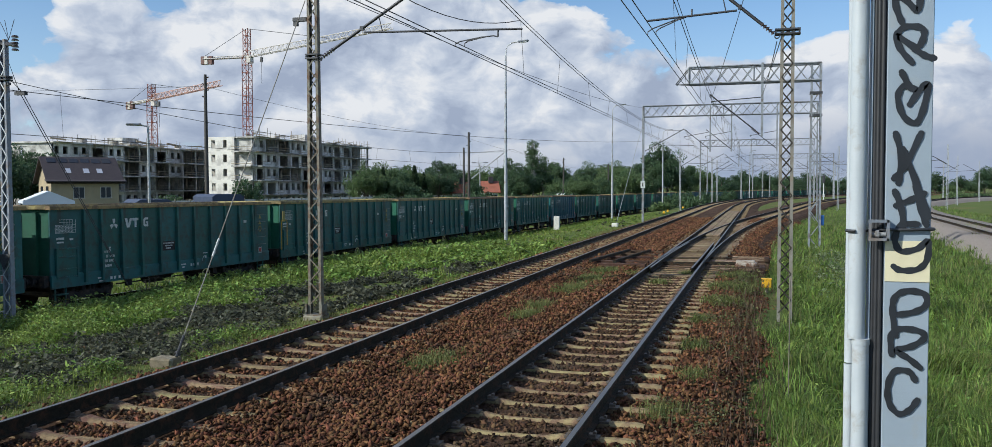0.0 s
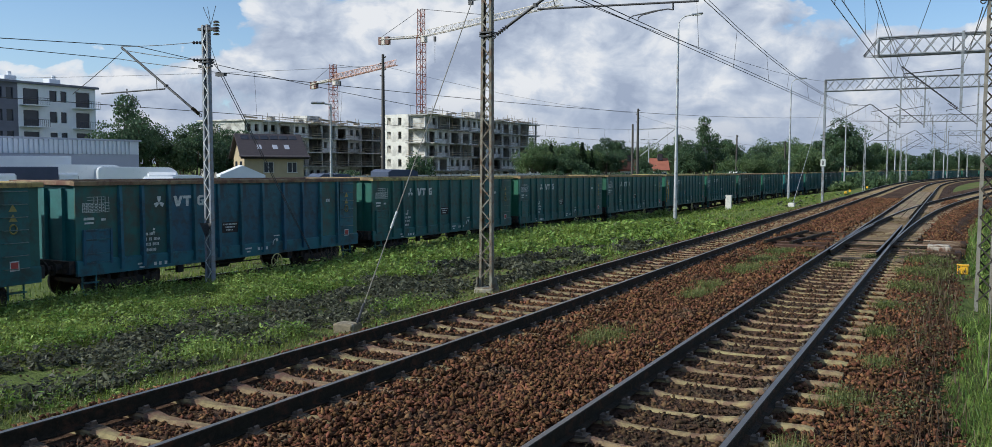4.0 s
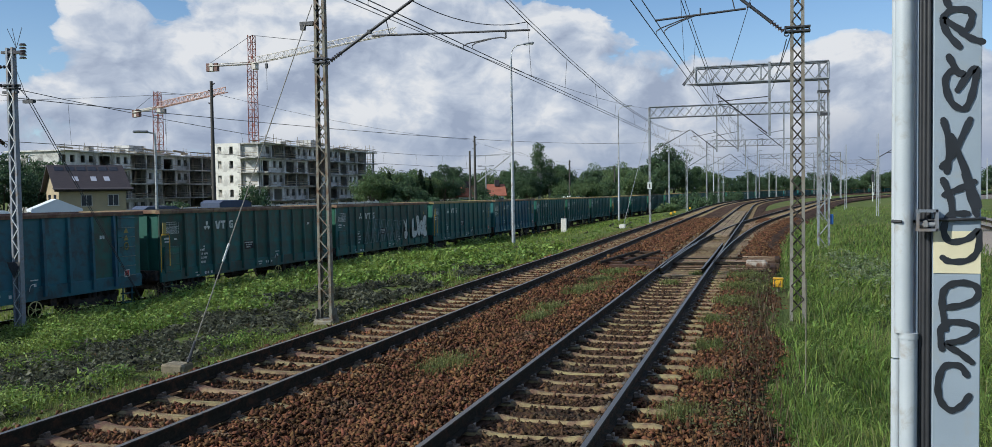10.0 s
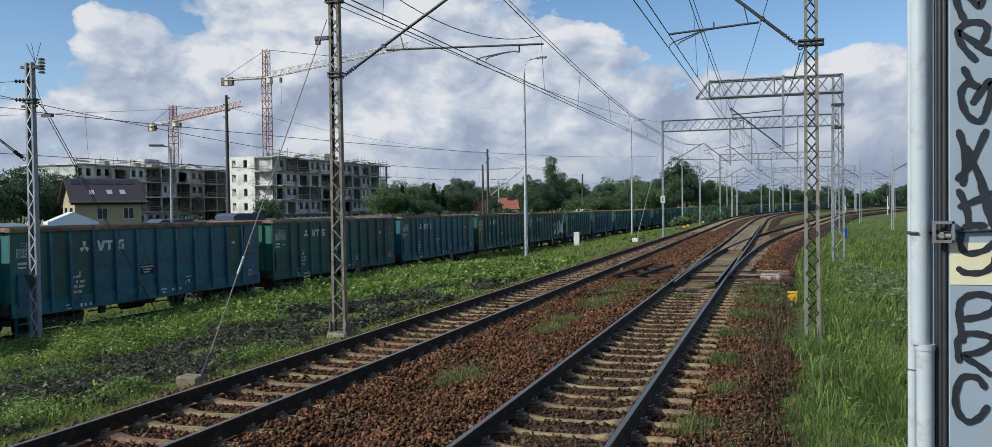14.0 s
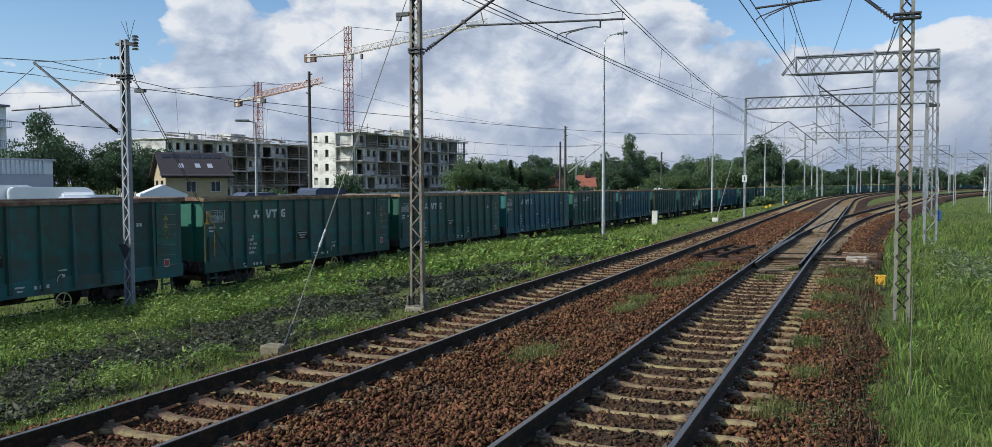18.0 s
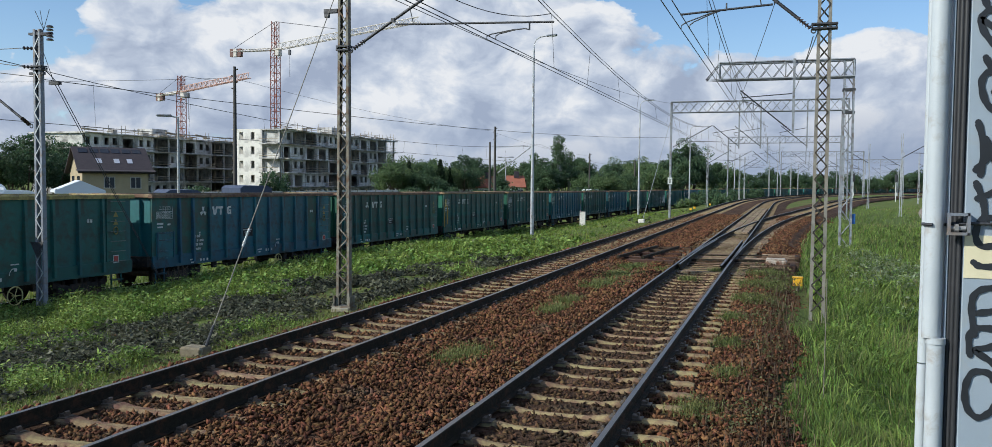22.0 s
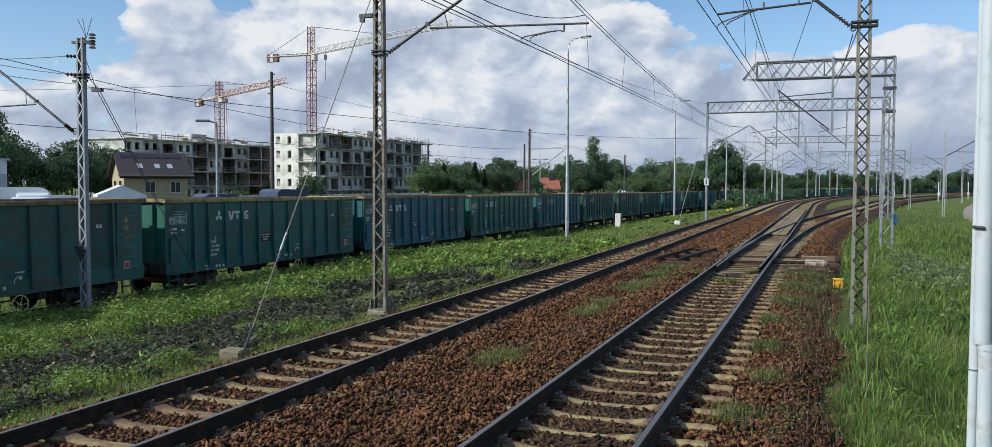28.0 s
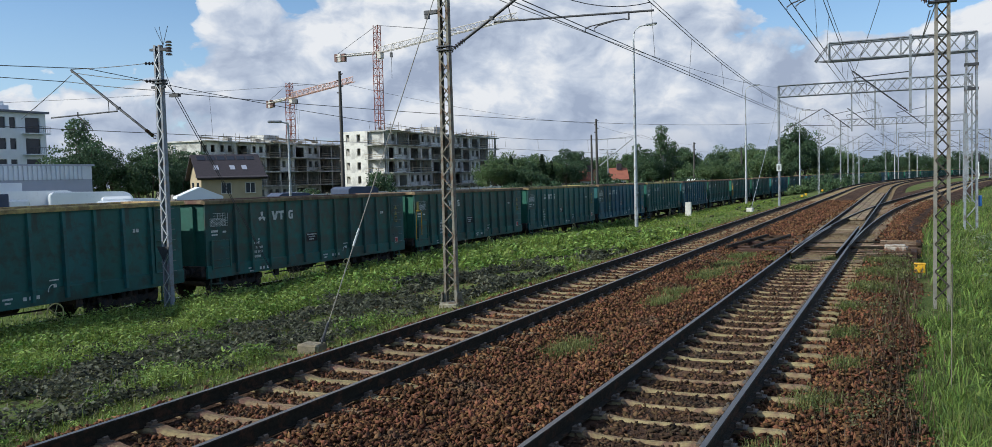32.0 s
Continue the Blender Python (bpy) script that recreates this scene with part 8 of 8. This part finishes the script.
# ---- ballast stones, grass and weeds ----
def scatter_stones():
    rng = np.random.default_rng(11)
    base = np.array([(1, 0, 0), (-1, 0, 0), (0, 1, 0), (0, -1, 0), (0, 0, 1), (0, 0, -1)], float)
    tri = np.array([(0, 2, 4), (2, 1, 4), (1, 3, 4), (3, 0, 4), (2, 0, 5), (1, 2, 5), (3, 1, 5), (0, 3, 5)])
    clean, dirty = [], []
    for y0, y1, dens, lo, hi in ((4.5, 11, 720, 0.016, 0.040), (11, 19, 460, 0.019, 0.043), (19, 32, 240, 0.026, 0.050), (32, 75, 95, 0.038, 0.070)):
        x0, x1 = -9.0, 0.75 if y0 < 30 else 4.0
        n = int((x1 - x0) * (y1 - y0) * dens)
        x, y = rng.uniform(x0, x1, n), rng.uniform(y0, y1, n)
        keep = np.ones(n, bool)
        edge_l = -7.95 + 0.12 * np.sin(y * 1.7) + rng.normal(0, 0.16, n)
        shift = np.where(y > 26, (np.minimum(y, 73) - 26) ** 2 / 860 + np.maximum(y - 73, 0) * 0.109, 0)
        edge_r = 0.05 + 0.25 * np.sin(y * 0.9) + rng.normal(0, 0.18, n) + shift + np.where(y > 32, 0.8, 0)
        keep &= (x > edge_l) & (x < edge_r)
        for c in (-6.68, -2.38):
            for r in (-0.75, 0.75):
                keep &= np.abs(x - c - r) > 0.13
            # keep most of the sleepers' seats clear
            sp = 0.63 if c < -5 else 0.65
            ph = np.abs((y - 3.0 + sp / 2) % sp - sp / 2)
            on = (ph < (0.085 if c < -5 else 0.052)) & (np.abs(x - c) < 1.32) & ((c < -5) | (y < 26))
            mid = np.abs(x - c) < 0.42
            out = np.abs(x - c) > 0.98
            keep &= ~on | (mid & (rng.random(n) < 0.07)) | (out & (rng.random(n) < np.where(x > -1.4, 0.12, 0.4))) | (rng.random(n) < 0.02)
        keep &= ~((y > 26) & (np.abs(x + 2.2) < 1.5) & (rng.random(n) < 0.8))
        x, y, xr = x[keep], y[keep], (x - shift)[keep]
        n = len(x)
        z = np.where(x < -8.1, -0.23 - (-8.1 - x) * 0.42, np.where(xr > -0.4, -0.22 - (xr + 0.4) * 0.35, -0.215)) + rng.uniform(-0.03, 0.04, n)
        for c in (-6.68, -2.38):
            z -= np.where(np.abs(x - c) < 0.7, 0.025, 0.0)
            z += np.where((np.abs(np.abs(x - c) - 1.15) < 0.2), np.where(x > -1.5, -0.02, 0.03), 0.0)
        z += 0.06 * np.exp(-((x + 3.85) / 0.38) ** 2) + 0.04 * np.exp(-((x + 5.15) / 0.35) ** 2) - 0.01 * np.exp(-((x + 4.5) / 0.22) ** 2)
        s = rng.uniform(lo, hi, (n, 1, 1))
        sh = base[None] * rng.uniform(0.65, 1.35, (n, 6, 1)) * s * np.array((1.45, 0.9, 0.62))
        sh += rng.normal(0, 0.22, (n, 6, 3)) * s
        tilt = rng.normal(0, 0.6, (n, 1))
        sh[..., 0], sh[..., 2] = sh[..., 0] * np.cos(tilt) - sh[..., 2] * np.sin(tilt), sh[..., 0] * np.sin(tilt) + sh[..., 2] * np.cos(tilt)
        a = rng.uniform(0, math.tau, n)
        ca, sa = np.cos(a)[:, None], np.sin(a)[:, None]
        w = np.stack([sh[..., 0] * ca - sh[..., 1] * sa, sh[..., 0] * sa + sh[..., 1] * ca, sh[..., 2]], -1)
        w += np.stack([x, y, z], -1)[:, None]
        soiled = (np.abs(x + 2.38) < 0.72) | ((np.abs(x + 6.68) < 0.72) & (rng.random(n) < 0.3))
        clean.append(w[~soiled])
        dirty.append(w[soiled])
    for name, sets, mat, label in (("ballast_stones", clean, M["stone"], "loose reddish brown crushed stone beside the rails"), ("soiled_ballast_stones", dirty, M["stone_dirty"], "oil-stained dark crushed stone between the rails")):
        w = np.concatenate(sets)
        n = len(w)
        me = raw_mesh(name, w.reshape(-1, 3), (tri[None] + 6 * np.arange(n)[:, None, None]).reshape(-1, 3), mat)
        tagged(new(name, me), label, "ballast", kind="stuff")


scatter_stones()


def ground_heights(x, y):
    return np.array([ground_z(a, b) for a, b in zip(x, y)])


def blades(name, x, y, z, h, lean, width, mat, rng, label, wind=(0.25, 0.1), heading=None):
    """Grass blades, each a bent strip of two pieces."""
    n = len(x)
    a = rng.uniform(0, math.tau, n)
    dx, dy = np.cos(a), np.sin(a)
    la = rng.uniform(0, math.tau, n) if heading is None else heading + rng.normal(0, 0.6, n)
    l = lean * h * rng.uniform(0.2, 1.0, n)
    ox, oy = np.cos(la) * l + wind[0] * h, np.sin(la) * l + wind[1] * h
    w = width * rng.uniform(0.6, 1.3, n)
    p = np.stack([x, y, z - 0.03], -1)
    side = np.stack([dx * w, dy * w, np.zeros(n)], -1)
    mid = p + np.stack([ox * 0.3, oy * 0.3, h * 0.68], -1)
    top = p + np.stack([ox, oy, h * (1 - 0.45 * rng.random(n))], -1)
    v = np.stack([p - side, p + side, mid + side * 0.75, mid - side * 0.75, top], 1).reshape(-1, 3)
    i = 5 * np.arange(n)[:, None]
    f = np.concatenate([i + (0, 1, 2), i + (0, 2, 3), i + (3, 2, 4)], 0)
    me = raw_mesh(name, v, f, mat)
    return tagged(new(name, me), label, "grass", kind="stuff")


def herbs(name, x, y, z, h, size, mat, rng, label, per=16):
    """Broad-leaved plants: pointed, slightly folded leaves on a dome over each root, mostly turned to the sky."""
    n = len(x)
    k = n * per
    hh = np.repeat(h, per)
    a = rng.uniform(0, math.tau, k)
    u = rng.random(k)
    r = np.sqrt(u) * hh * 0.75
    c = np.repeat(np.stack([x, y, z], -1), per, 0) + np.stack([r * np.cos(a), r * np.sin(a), hh * (1.0 - 0.75 * u) * rng.uniform(0.55, 1.1, k)], -1)
    out = np.stack([np.cos(a), np.sin(a), rng.uniform(-0.5, 0.25, k)], -1) + rng.normal(0, 0.45, (k, 3))
    out /= np.linalg.norm(out, axis=1, keepdims=True)
    nrm = np.stack([0.5 * np.cos(a), 0.5 * np.sin(a), np.ones(k)], -1) + rng.normal(0, 0.4, (k, 3))
    side = np.cross(out, nrm)
    side /= np.linalg.norm(side, axis=1, keepdims=True)
    up = np.cross(side, out)
    s = (np.repeat(size, per) * rng.uniform(0.55, 1.35, k))[:, None]
    fold = up * s * 0.16
    v = np.stack([c - out * s, c + side * s * 0.5 + fold, c + out * s, c - side * s * 0.5 + fold], 1).reshape(-1, 3)
    i = 4 * np.arange(k)[:, None]
    me = raw_mesh(name, v, np.concatenate([i + (0, 1, 2), i + (0, 2, 3)], 0), mat)
    return tagged(new(name, me), label, "weeds", kind="stuff")


def weeds(name, x, y, z, h, size, mat, rng, label, per=7):
    """Low broad-leaved weeds: small leaves held at uneven heights above each root."""
    n = len(x)
    c = np.repeat(np.stack([x, y, z], -1), per, 0)
    hh = np.repeat(h, per)
    c += np.stack([rng.normal(0, 0.35, n * per) * hh, rng.normal(0, 0.35, n * per) * hh, rng.uniform(0.05, 1.0, n * per) * hh], -1)
    nrm = np.stack([rng.normal(0, 0.8, n * per), rng.normal(0, 0.8, n * per), np.ones(n * per)], -1)
    nrm /= np.linalg.norm(nrm, axis=1, keepdims=True)
    a = np.cross(nrm, rng.normal(size=(n * per, 3)))
    a /= np.linalg.norm(a, axis=1, keepdims=True)
    b = np.cross(nrm, a)
    s = size * rng.uniform(0.5, 1.4, (n * per, 1))
    v = np.stack([c - a * s, c + b * s * 0.6, c + a * s, c - b * s * 0.6], 1).reshape(-1, 3)
    me = raw_mesh(name, v, np.arange(4 * n * per).reshape(-1, 4), mat)
    return tagged(new(name, me), label, "weeds", kind="stuff")


M["grass_tall"] = leaf_material("tall_green_grass", (0.10, 0.165, 0.022), (0.19, 0.25, 0.05), 0.9, 0.5)
M["grass_meadow"] = leaf_material("meadow_grass_blades", (0.070, 0.125, 0.022), (0.155, 0.220, 0.050), 1.1, 0.65)
M["grass_olive"] = leaf_material("short_olive_grass", (0.115, 0.14, 0.04), (0.20, 0.205, 0.075), 1.2, 0.5)
M["grass_broad"] = leaf_material("broad_fresh_grass", (0.12, 0.205, 0.035), (0.22, 0.31, 0.075), 0.9, 0.45)
M["grass_dry"] = leaf_material("dry_grass_stalks", (0.22, 0.21, 0.085), (0.16, 0.17, 0.06), 0.7, 0.3)
M["weed"] = leaf_material("bright_weed_leaves", (0.118, 0.205, 0.040), (0.240, 0.330, 0.090), 0.9, 0.65)
M["weed_dark"] = leaf_material("dark_bramble_leaves", (0.048, 0.055, 0.036), (0.115, 0.12, 0.078), 1.6, 0.85)
M["weed_pale"] = leaf_material("pale_grey_green_leaves", (0.13, 0.18, 0.08), (0.26, 0.30, 0.19), 1.5, 0.5)
M["weed_olive"] = leaf_material("dull_olive_leaves", (0.085, 0.10, 0.035), (0.14, 0.13, 0.06), 0.8, 0.45)
M["weed_low"] = leaf_material("small_grey_green_leaves", (0.07, 0.115, 0.03), (0.115, 0.15, 0.045), 0.8, 0.45)
M["weed_dry"] = leaf_material("brown_withered_stalks", (0.13, 0.085, 0.05), (0.09, 0.062, 0.04), 0.8, 0.35)


def patchy(x, y, f, seed):
    return np.array([noise.fractal((a * f, b * f, seed), 1.0, 2.0, 3) for a, b in zip(x, y)])


def verge():
    rng = np.random.default_rng(5)
    # tall meadow grass right of the tracks
    parts_ = []
    for y0, y1, x0, x1, dens in ((3.2, 9, 0.2, 5.5, 1300), (9, 18, 0.0, 7, 720), (18, 34, 0.0, 10, 280), (34, 70, 0.6, 14, 60), (70, 130, 3, 24, 9)):
        n = int((y1 - y0) * (x1 - x0) * dens)
        x, y = rng.uniform(x0, x1, n), rng.uniform(y0, y1, n)
        k = rng.random(n) < np.clip((x - 0.02 - 0.25 * np.sin(y * 0.9)) / 0.22, 0.0, 1.0)
        k &= ~((np.abs(x - 0.27) < 0.40) & (y > 19.5) & (y < 25.4))
        k &= ~((np.abs(x - 0.62) < 0.4) & (y > 17.6) & (y < 19.8) & (rng.random(n) < 0.8))
        k &= (y < 30) | (x > (np.minimum(y, 73) - 26) ** 2 / 860 + np.maximum(y - 73, 0) * 0.109 + 0.3)
        parts_.append((x[k], y[k]))
    x, y = (np.concatenate(q) for q in zip(*parts_))
    z = ground_heights(x, y)
    p = patchy(x, y, 0.7, 1.0)
    q = patchy(x, y, 1.9, 4.0)
    h = np.clip(0.25 + 0.20 * p + 0.16 * q + rng.normal(0, 0.07, len(x)), 0.06, 0.62) * np.clip((x + 0.3) / 0.8, 0.6, 1)
    swirl = 1.1 + 2.6 * patchy(x, y, 0.55, 15.0) + 1.8 * q
    dry = rng.random(len(x)) < 0.03 + 0.07 * (p > 0.25)
    thin = rng.random(len(x)) < np.clip(0.9 + 1.4 * patchy(x, y, 0.8, 22.0), 0.45, 1)
    far = np.clip(y / 14, 1, 3.2)
    k = ~dry & thin
    blades("meadow_grass", x[k], y[k], z[k], h[k], 1.5, 0.0055 * far[k], M["grass_meadow"], rng, "green meadow grass swept into tufts by the wind", (0.12, 0.05), swirl[k])
    blades("dry_grass", x[dry], y[dry], z[dry], h[dry] * 1.3, 0.9, 0.004 * far[dry], M["grass_dry"], rng, "pale dry grass stalks in the meadow", (0.12, 0.05), swirl[dry])
    # broad-bladed tufts
    tx, ty = rng.uniform(0.5, 6.0, 230), 3.6 + 24 * rng.random(230) ** 1.5
    tx, ty = np.repeat(tx, 22) + rng.normal(0, 0.07, 230 * 22), np.repeat(ty, 22) + rng.normal(0, 0.07, 230 * 22)
    blades("meadow_tufts", tx, ty, ground_heights(tx, ty), rng.uniform(0.2, 0.5, len(tx)), 1.7, 0.009 * np.clip(ty / 12, 1, 2), M["grass_broad"], rng, "arching broad-bladed grass tufts", (0.05, 0))
    # low leafy weeds in the meadow
    n = 2600
    x, y = rng.uniform(0.7, 7, n), 3.5 + 30 * rng.random(n)
    k = patchy(x, y, 0.5, 7.0) > 0.2
    x, y = x[k], y[k]
    herbs("meadow_weeds", x, y, ground_heights(x, y), rng.uniform(0.10, 0.30, len(x)), 0.03 * np.clip(y / 14, 0.8, 2), M["weed"], rng, "leafy weeds among the meadow grass", 12)
    n = 260
    x, y = rng.normal(3.3, 0.7, n), rng.normal(32, 3.6, n)
    herbs("pale_meadow_weeds", x, y, ground_heights(x, y), rng.uniform(0.18, 0.42, n), np.full(n, 0.055), M["weed_pale"], rng, "pale grey-green flowering weeds in the meadow", 16)
    # verge between the left track and the siding
    parts_ = []
    for y0, y1, dens in ((6, 16, 80), (16, 28, 62), (28, 48, 26), (48, 110, 6)):
        n = int((y1 - y0) * 13.2 * dens)
        parts_.append((rng.uniform(-21.2, -8.1, n), rng.uniform(y0, y1, n)))
    x, y = (np.concatenate(q) for q in zip(*parts_))
    a = patchy(x, y, 0.42, 3.0)
    b = patchy(x, y, 1.3, 5.0)
    a = a + np.interp(x, (-21, -17, -15, -13.5, -11.5, -10.2, -8), (0.5, 0.42, 0.1, -0.55, -0.6, -0.1, 0.2))
    # trodden earth beside the mast
    a -= 0.9 * np.exp(-((x + 12.2) / 1.6) ** 2 - ((y - 23.5) / 4.0) ** 2)
    a += np.clip((y - 26) / 14, 0, 1.1)
    clear = (np.hypot(x + 10.3, y - 19.0) > 0.75) & (np.hypot(x + 10.2, y - 13.1) > 0.7)
    green = (a + 0.6 * b > -0.08) & clear & (rng.random(len(x)) < np.clip((-8.6 - x) / 1.8, 0.08, 1))
    bramble = (a + 0.6 * b < -0.02) & (a > -1.0) & (x < -10.4) & clear & (rng.random(len(x)) < 0.75)
    far = np.clip(y / 18, 0.9, 2.6)
    gx, gy, gf = x[green], y[green], far[green]
    gz = ground_heights(gx, gy)
    short = np.clip(1.25 - np.maximum(gy - 30, 0) / 30, 0.35, 1)
    hg = np.clip(0.20 + 0.30 * a[green] + 0.16 * b[green] + rng.normal(0, 0.07, len(gx)), 0.06, 0.72) * np.where(gx > -10.6, 0.45, 1.0) * short
    k = rng.random(len(gx)) < np.clip(1.3 - gy / 50, 0.12, 1)
    k &= rng.random(len(gx)) < np.where(gx > -10.6, 0.12, 0.42)
    herbs("verge_weeds", gx[k], gy[k], gz[k], hg[k], 0.042 * gf[k] * np.clip(hg[k] / 0.3, 0.6, 1.3), M["weed"], rng, "bright green uneven leafy weeds on the verge", 28)
    rep = 3
    blades("verge_grass", *(np.repeat(q, rep) + (rng.normal(0, 0.14, rep * len(q)) if i < 2 else 0) for i, q in enumerate((gx, gy, gz))), np.repeat(hg, rep) * rng.uniform(0.7, 1.6, rep * len(gx)), 0.6, 0.0055 * np.repeat(gf, rep), M["grass_tall"], rng, "green grass on the verge beside the siding")
    n = 1400
    px, py = rng.uniform(-14.5, -10, n), 7 + 30 * rng.random(n)
    weeds("fallen_leaves", px, py, ground_heights(px, py), rng.uniform(0.02, 0.1, n), 0.03 * np.ones((5 * n, 1)), M["weed_dry"], rng, "grey-brown withered leaves on bare soil", 5)
    n = 26000
    dx, dy = rng.uniform(-10.9, -8.3, n), 6 + 64 * rng.random(n) ** 1.3
    blades("edge_grass", dx, dy, ground_heights(dx, dy), rng.uniform(0.04, 0.15, n), 0.9, 0.006 * np.clip(dy / 16, 1, 2.4), M["grass_olive"], rng, "short green grass along the edge of the ballast")
    n = 7000
    dx, dy = rng.uniform(-10.6, -8.3, n), rng.uniform(6, 70, n)
    blades("dry_verge_grass", dx, dy, ground_heights(dx, dy), rng.uniform(0.05, 0.2, n), 0.7, 0.006 * np.clip(dy / 16, 1, 2.4), M["grass_dry"], rng, "short dry grass on the edge of the ballast")
    bx, by = x[bramble], y[bramble]
    hb = np.clip(0.16 + 0.2 * b[bramble] + rng.normal(0, 0.05, len(bx)), 0.05, 0.36)
    herbs("bramble", bx, by, ground_heights(bx, by), hb, 0.058 * far[bramble], M["weed_dark"], rng, "dark low brambles and withered leaves on bare soil", 9)
    # weeds in the ballast: tufts between the tracks, brown plants on the right shoulder
    tx, ty = [], []
    for cx, cy, r, m in ((-4.55, 12.2, 0.35, 260), (-4.45, 17.2, 0.28, 200), (-4.5, 18.6, 0.3, 160), (-4.4, 22, 0.5, 330), (-4.3, 24.5, 0.55, 300), (-4.4, 27, 0.5, 220), (-0.95, 10.2, 0.22, 150), (-0.9, 14.6, 0.25, 120), (-0.7, 20.5, 0.4, 260), (-0.6, 23.5, 0.5, 320),
                        (-0.5, 26.5, 0.5, 240), (-1.2, 8.0, 0.2, 90), (-1.0, 17.5, 0.2, 90), (-2.5, 24, 0.2, 60), (-1.9, 26.5, 0.25, 80), (-0.75, 12.3, 0.2, 90), (-3.6, 26.0, 0.25, 90)):
        tx.append(rng.normal(cx, r * 0.55, m))
        ty.append(rng.normal(cy, r, m))
    tx, ty = np.concatenate(tx), np.concatenate(ty)
    rx, ry = np.repeat(tx, 4) + rng.normal(0, 0.05, 4 * len(tx)), np.repeat(ty, 4) + rng.normal(0, 0.05, 4 * len(tx))
    blades("ballast_tufts", rx, ry, np.full(len(rx), -0.22), rng.uniform(0.06, 0.24, len(rx)), 0.6, 0.0038 * np.clip(ry / 12, 1, 2), M["grass_olive"], rng, "green tufts growing in the ballast", wind=(0.05, 0))
    weeds("ballast_weeds", tx, ty, np.full(len(tx), -0.22), rng.uniform(0.04, 0.15, len(tx)), 0.012 * np.repeat(np.clip(ty / 14, 1, 2), 6)[:, None], M["weed_low"], rng, "small green weeds growing in the ballast", 6)
    n = 900
    sx, sy = rng.normal(-0.45, 0.28, n), 8 + 20 * rng.random(n)
    k = patchy(sx, sy, 0.6, 12.0) > 0.05
    sx, sy = sx[k], sy[k]
    weeds("shoulder_weeds", sx, sy, np.full(len(sx), -0.24), rng.uniform(0.08, 0.28, len(sx)), 0.02 * np.repeat(np.clip(sy / 14, 1, 2), 9)[:, None], M["weed_olive"], rng, "dull olive weeds on the ballast shoulder", 9)
    n = 2600
    x, y = rng.normal(-0.35, 0.35, n), 6 + 24 * rng.random(n) ** 1.2
    blades("withered_weeds", x, y, np.full(n, -0.25), rng.uniform(0.06, 0.3, n), 0.7, 0.005 * np.clip(y / 12, 1, 2), M["weed_dry"], rng, "brown withered weeds on the ballast shoulder", wind=(0, 0))
    n = 9000
    x, y = rng.uniform(-30, -20.6, n), rng.uniform(7, 90, n)
    k = np.abs(np.abs(x + 22.9) - 0.75) > 0.12
    x, y = x[k], y[k]
    z = np.array([max(ground_z(a, b), train_z(b) - 0.2 if abs(a + 22.9) < 2 else -9) for a, b in zip(x, y)])
    blades("siding_grass", np.repeat(x, 2) + rng.normal(0, 0.1, 2 * len(x)), np.repeat(y, 2), np.repeat(z, 2), rng.uniform(0.08, 0.35, 2 * len(x)), 0.7, 0.012 * np.clip(np.repeat(y, 2) / 20, 1, 2), M["grass_tall"], rng, "grass growing under and behind the freight siding")
    # tall weeds at the foot of the train
    n = 3600
    x, y = rng.uniform(-21.35, -20.3, n), rng.uniform(8, 70, n)
    k = patchy(x, y, 0.3, 9.0) > -0.1
    x, y = x[k], y[k]
    x, y = x[::2], y[::2]
    herbs("siding_weeds", x, y, ground_heights(x, y), rng.uniform(0.25, 0.8, len(x)), 0.06 * np.clip(y / 20, 1, 2), M["weed"], rng, "taller weeds along the siding", 20)


verge()


# ---- what moves ----
def motions():
    for k, ob in WAGONS:
        rows = []
        for t in np.arange(0, 32.01, 0.5):
            s = 29.21 + k * LW + travelled(t)
            p, a = track_point(-22.9, s)
            tilt = -math.degrees(math.atan(0.006)) if 18 < s < 130 else 0.0
            rows.append((float(t), pose(p.x, p.y, train_z(s), tilt, 0, -math.degrees(a))))
        walk(ob, rows)
    # the wheelsets roll without slipping; those that sit alike in their bogies share one turning
    first = {}
    for k, ob in WAGONS:
        for w in ob.children_recursive:
            if not w.name.startswith("wheelset"):
                continue
            e = round(w.matrix_basis.translation.y, 2)
            if e not in first:
                first[e] = w
                walk(w, [(t, pose(0, e, 0.46, -math.degrees(travelled(t) / 0.46) % 360)) for t in np.arange(0, 961, 2) / 30])
            else:
                own = w.animation_data_create()
                w.rotation_mode = "QUATERNION"
                own.action = first[e].animation_data.action
                own.action_slot = first[e].animation_data.action_slot


motions()
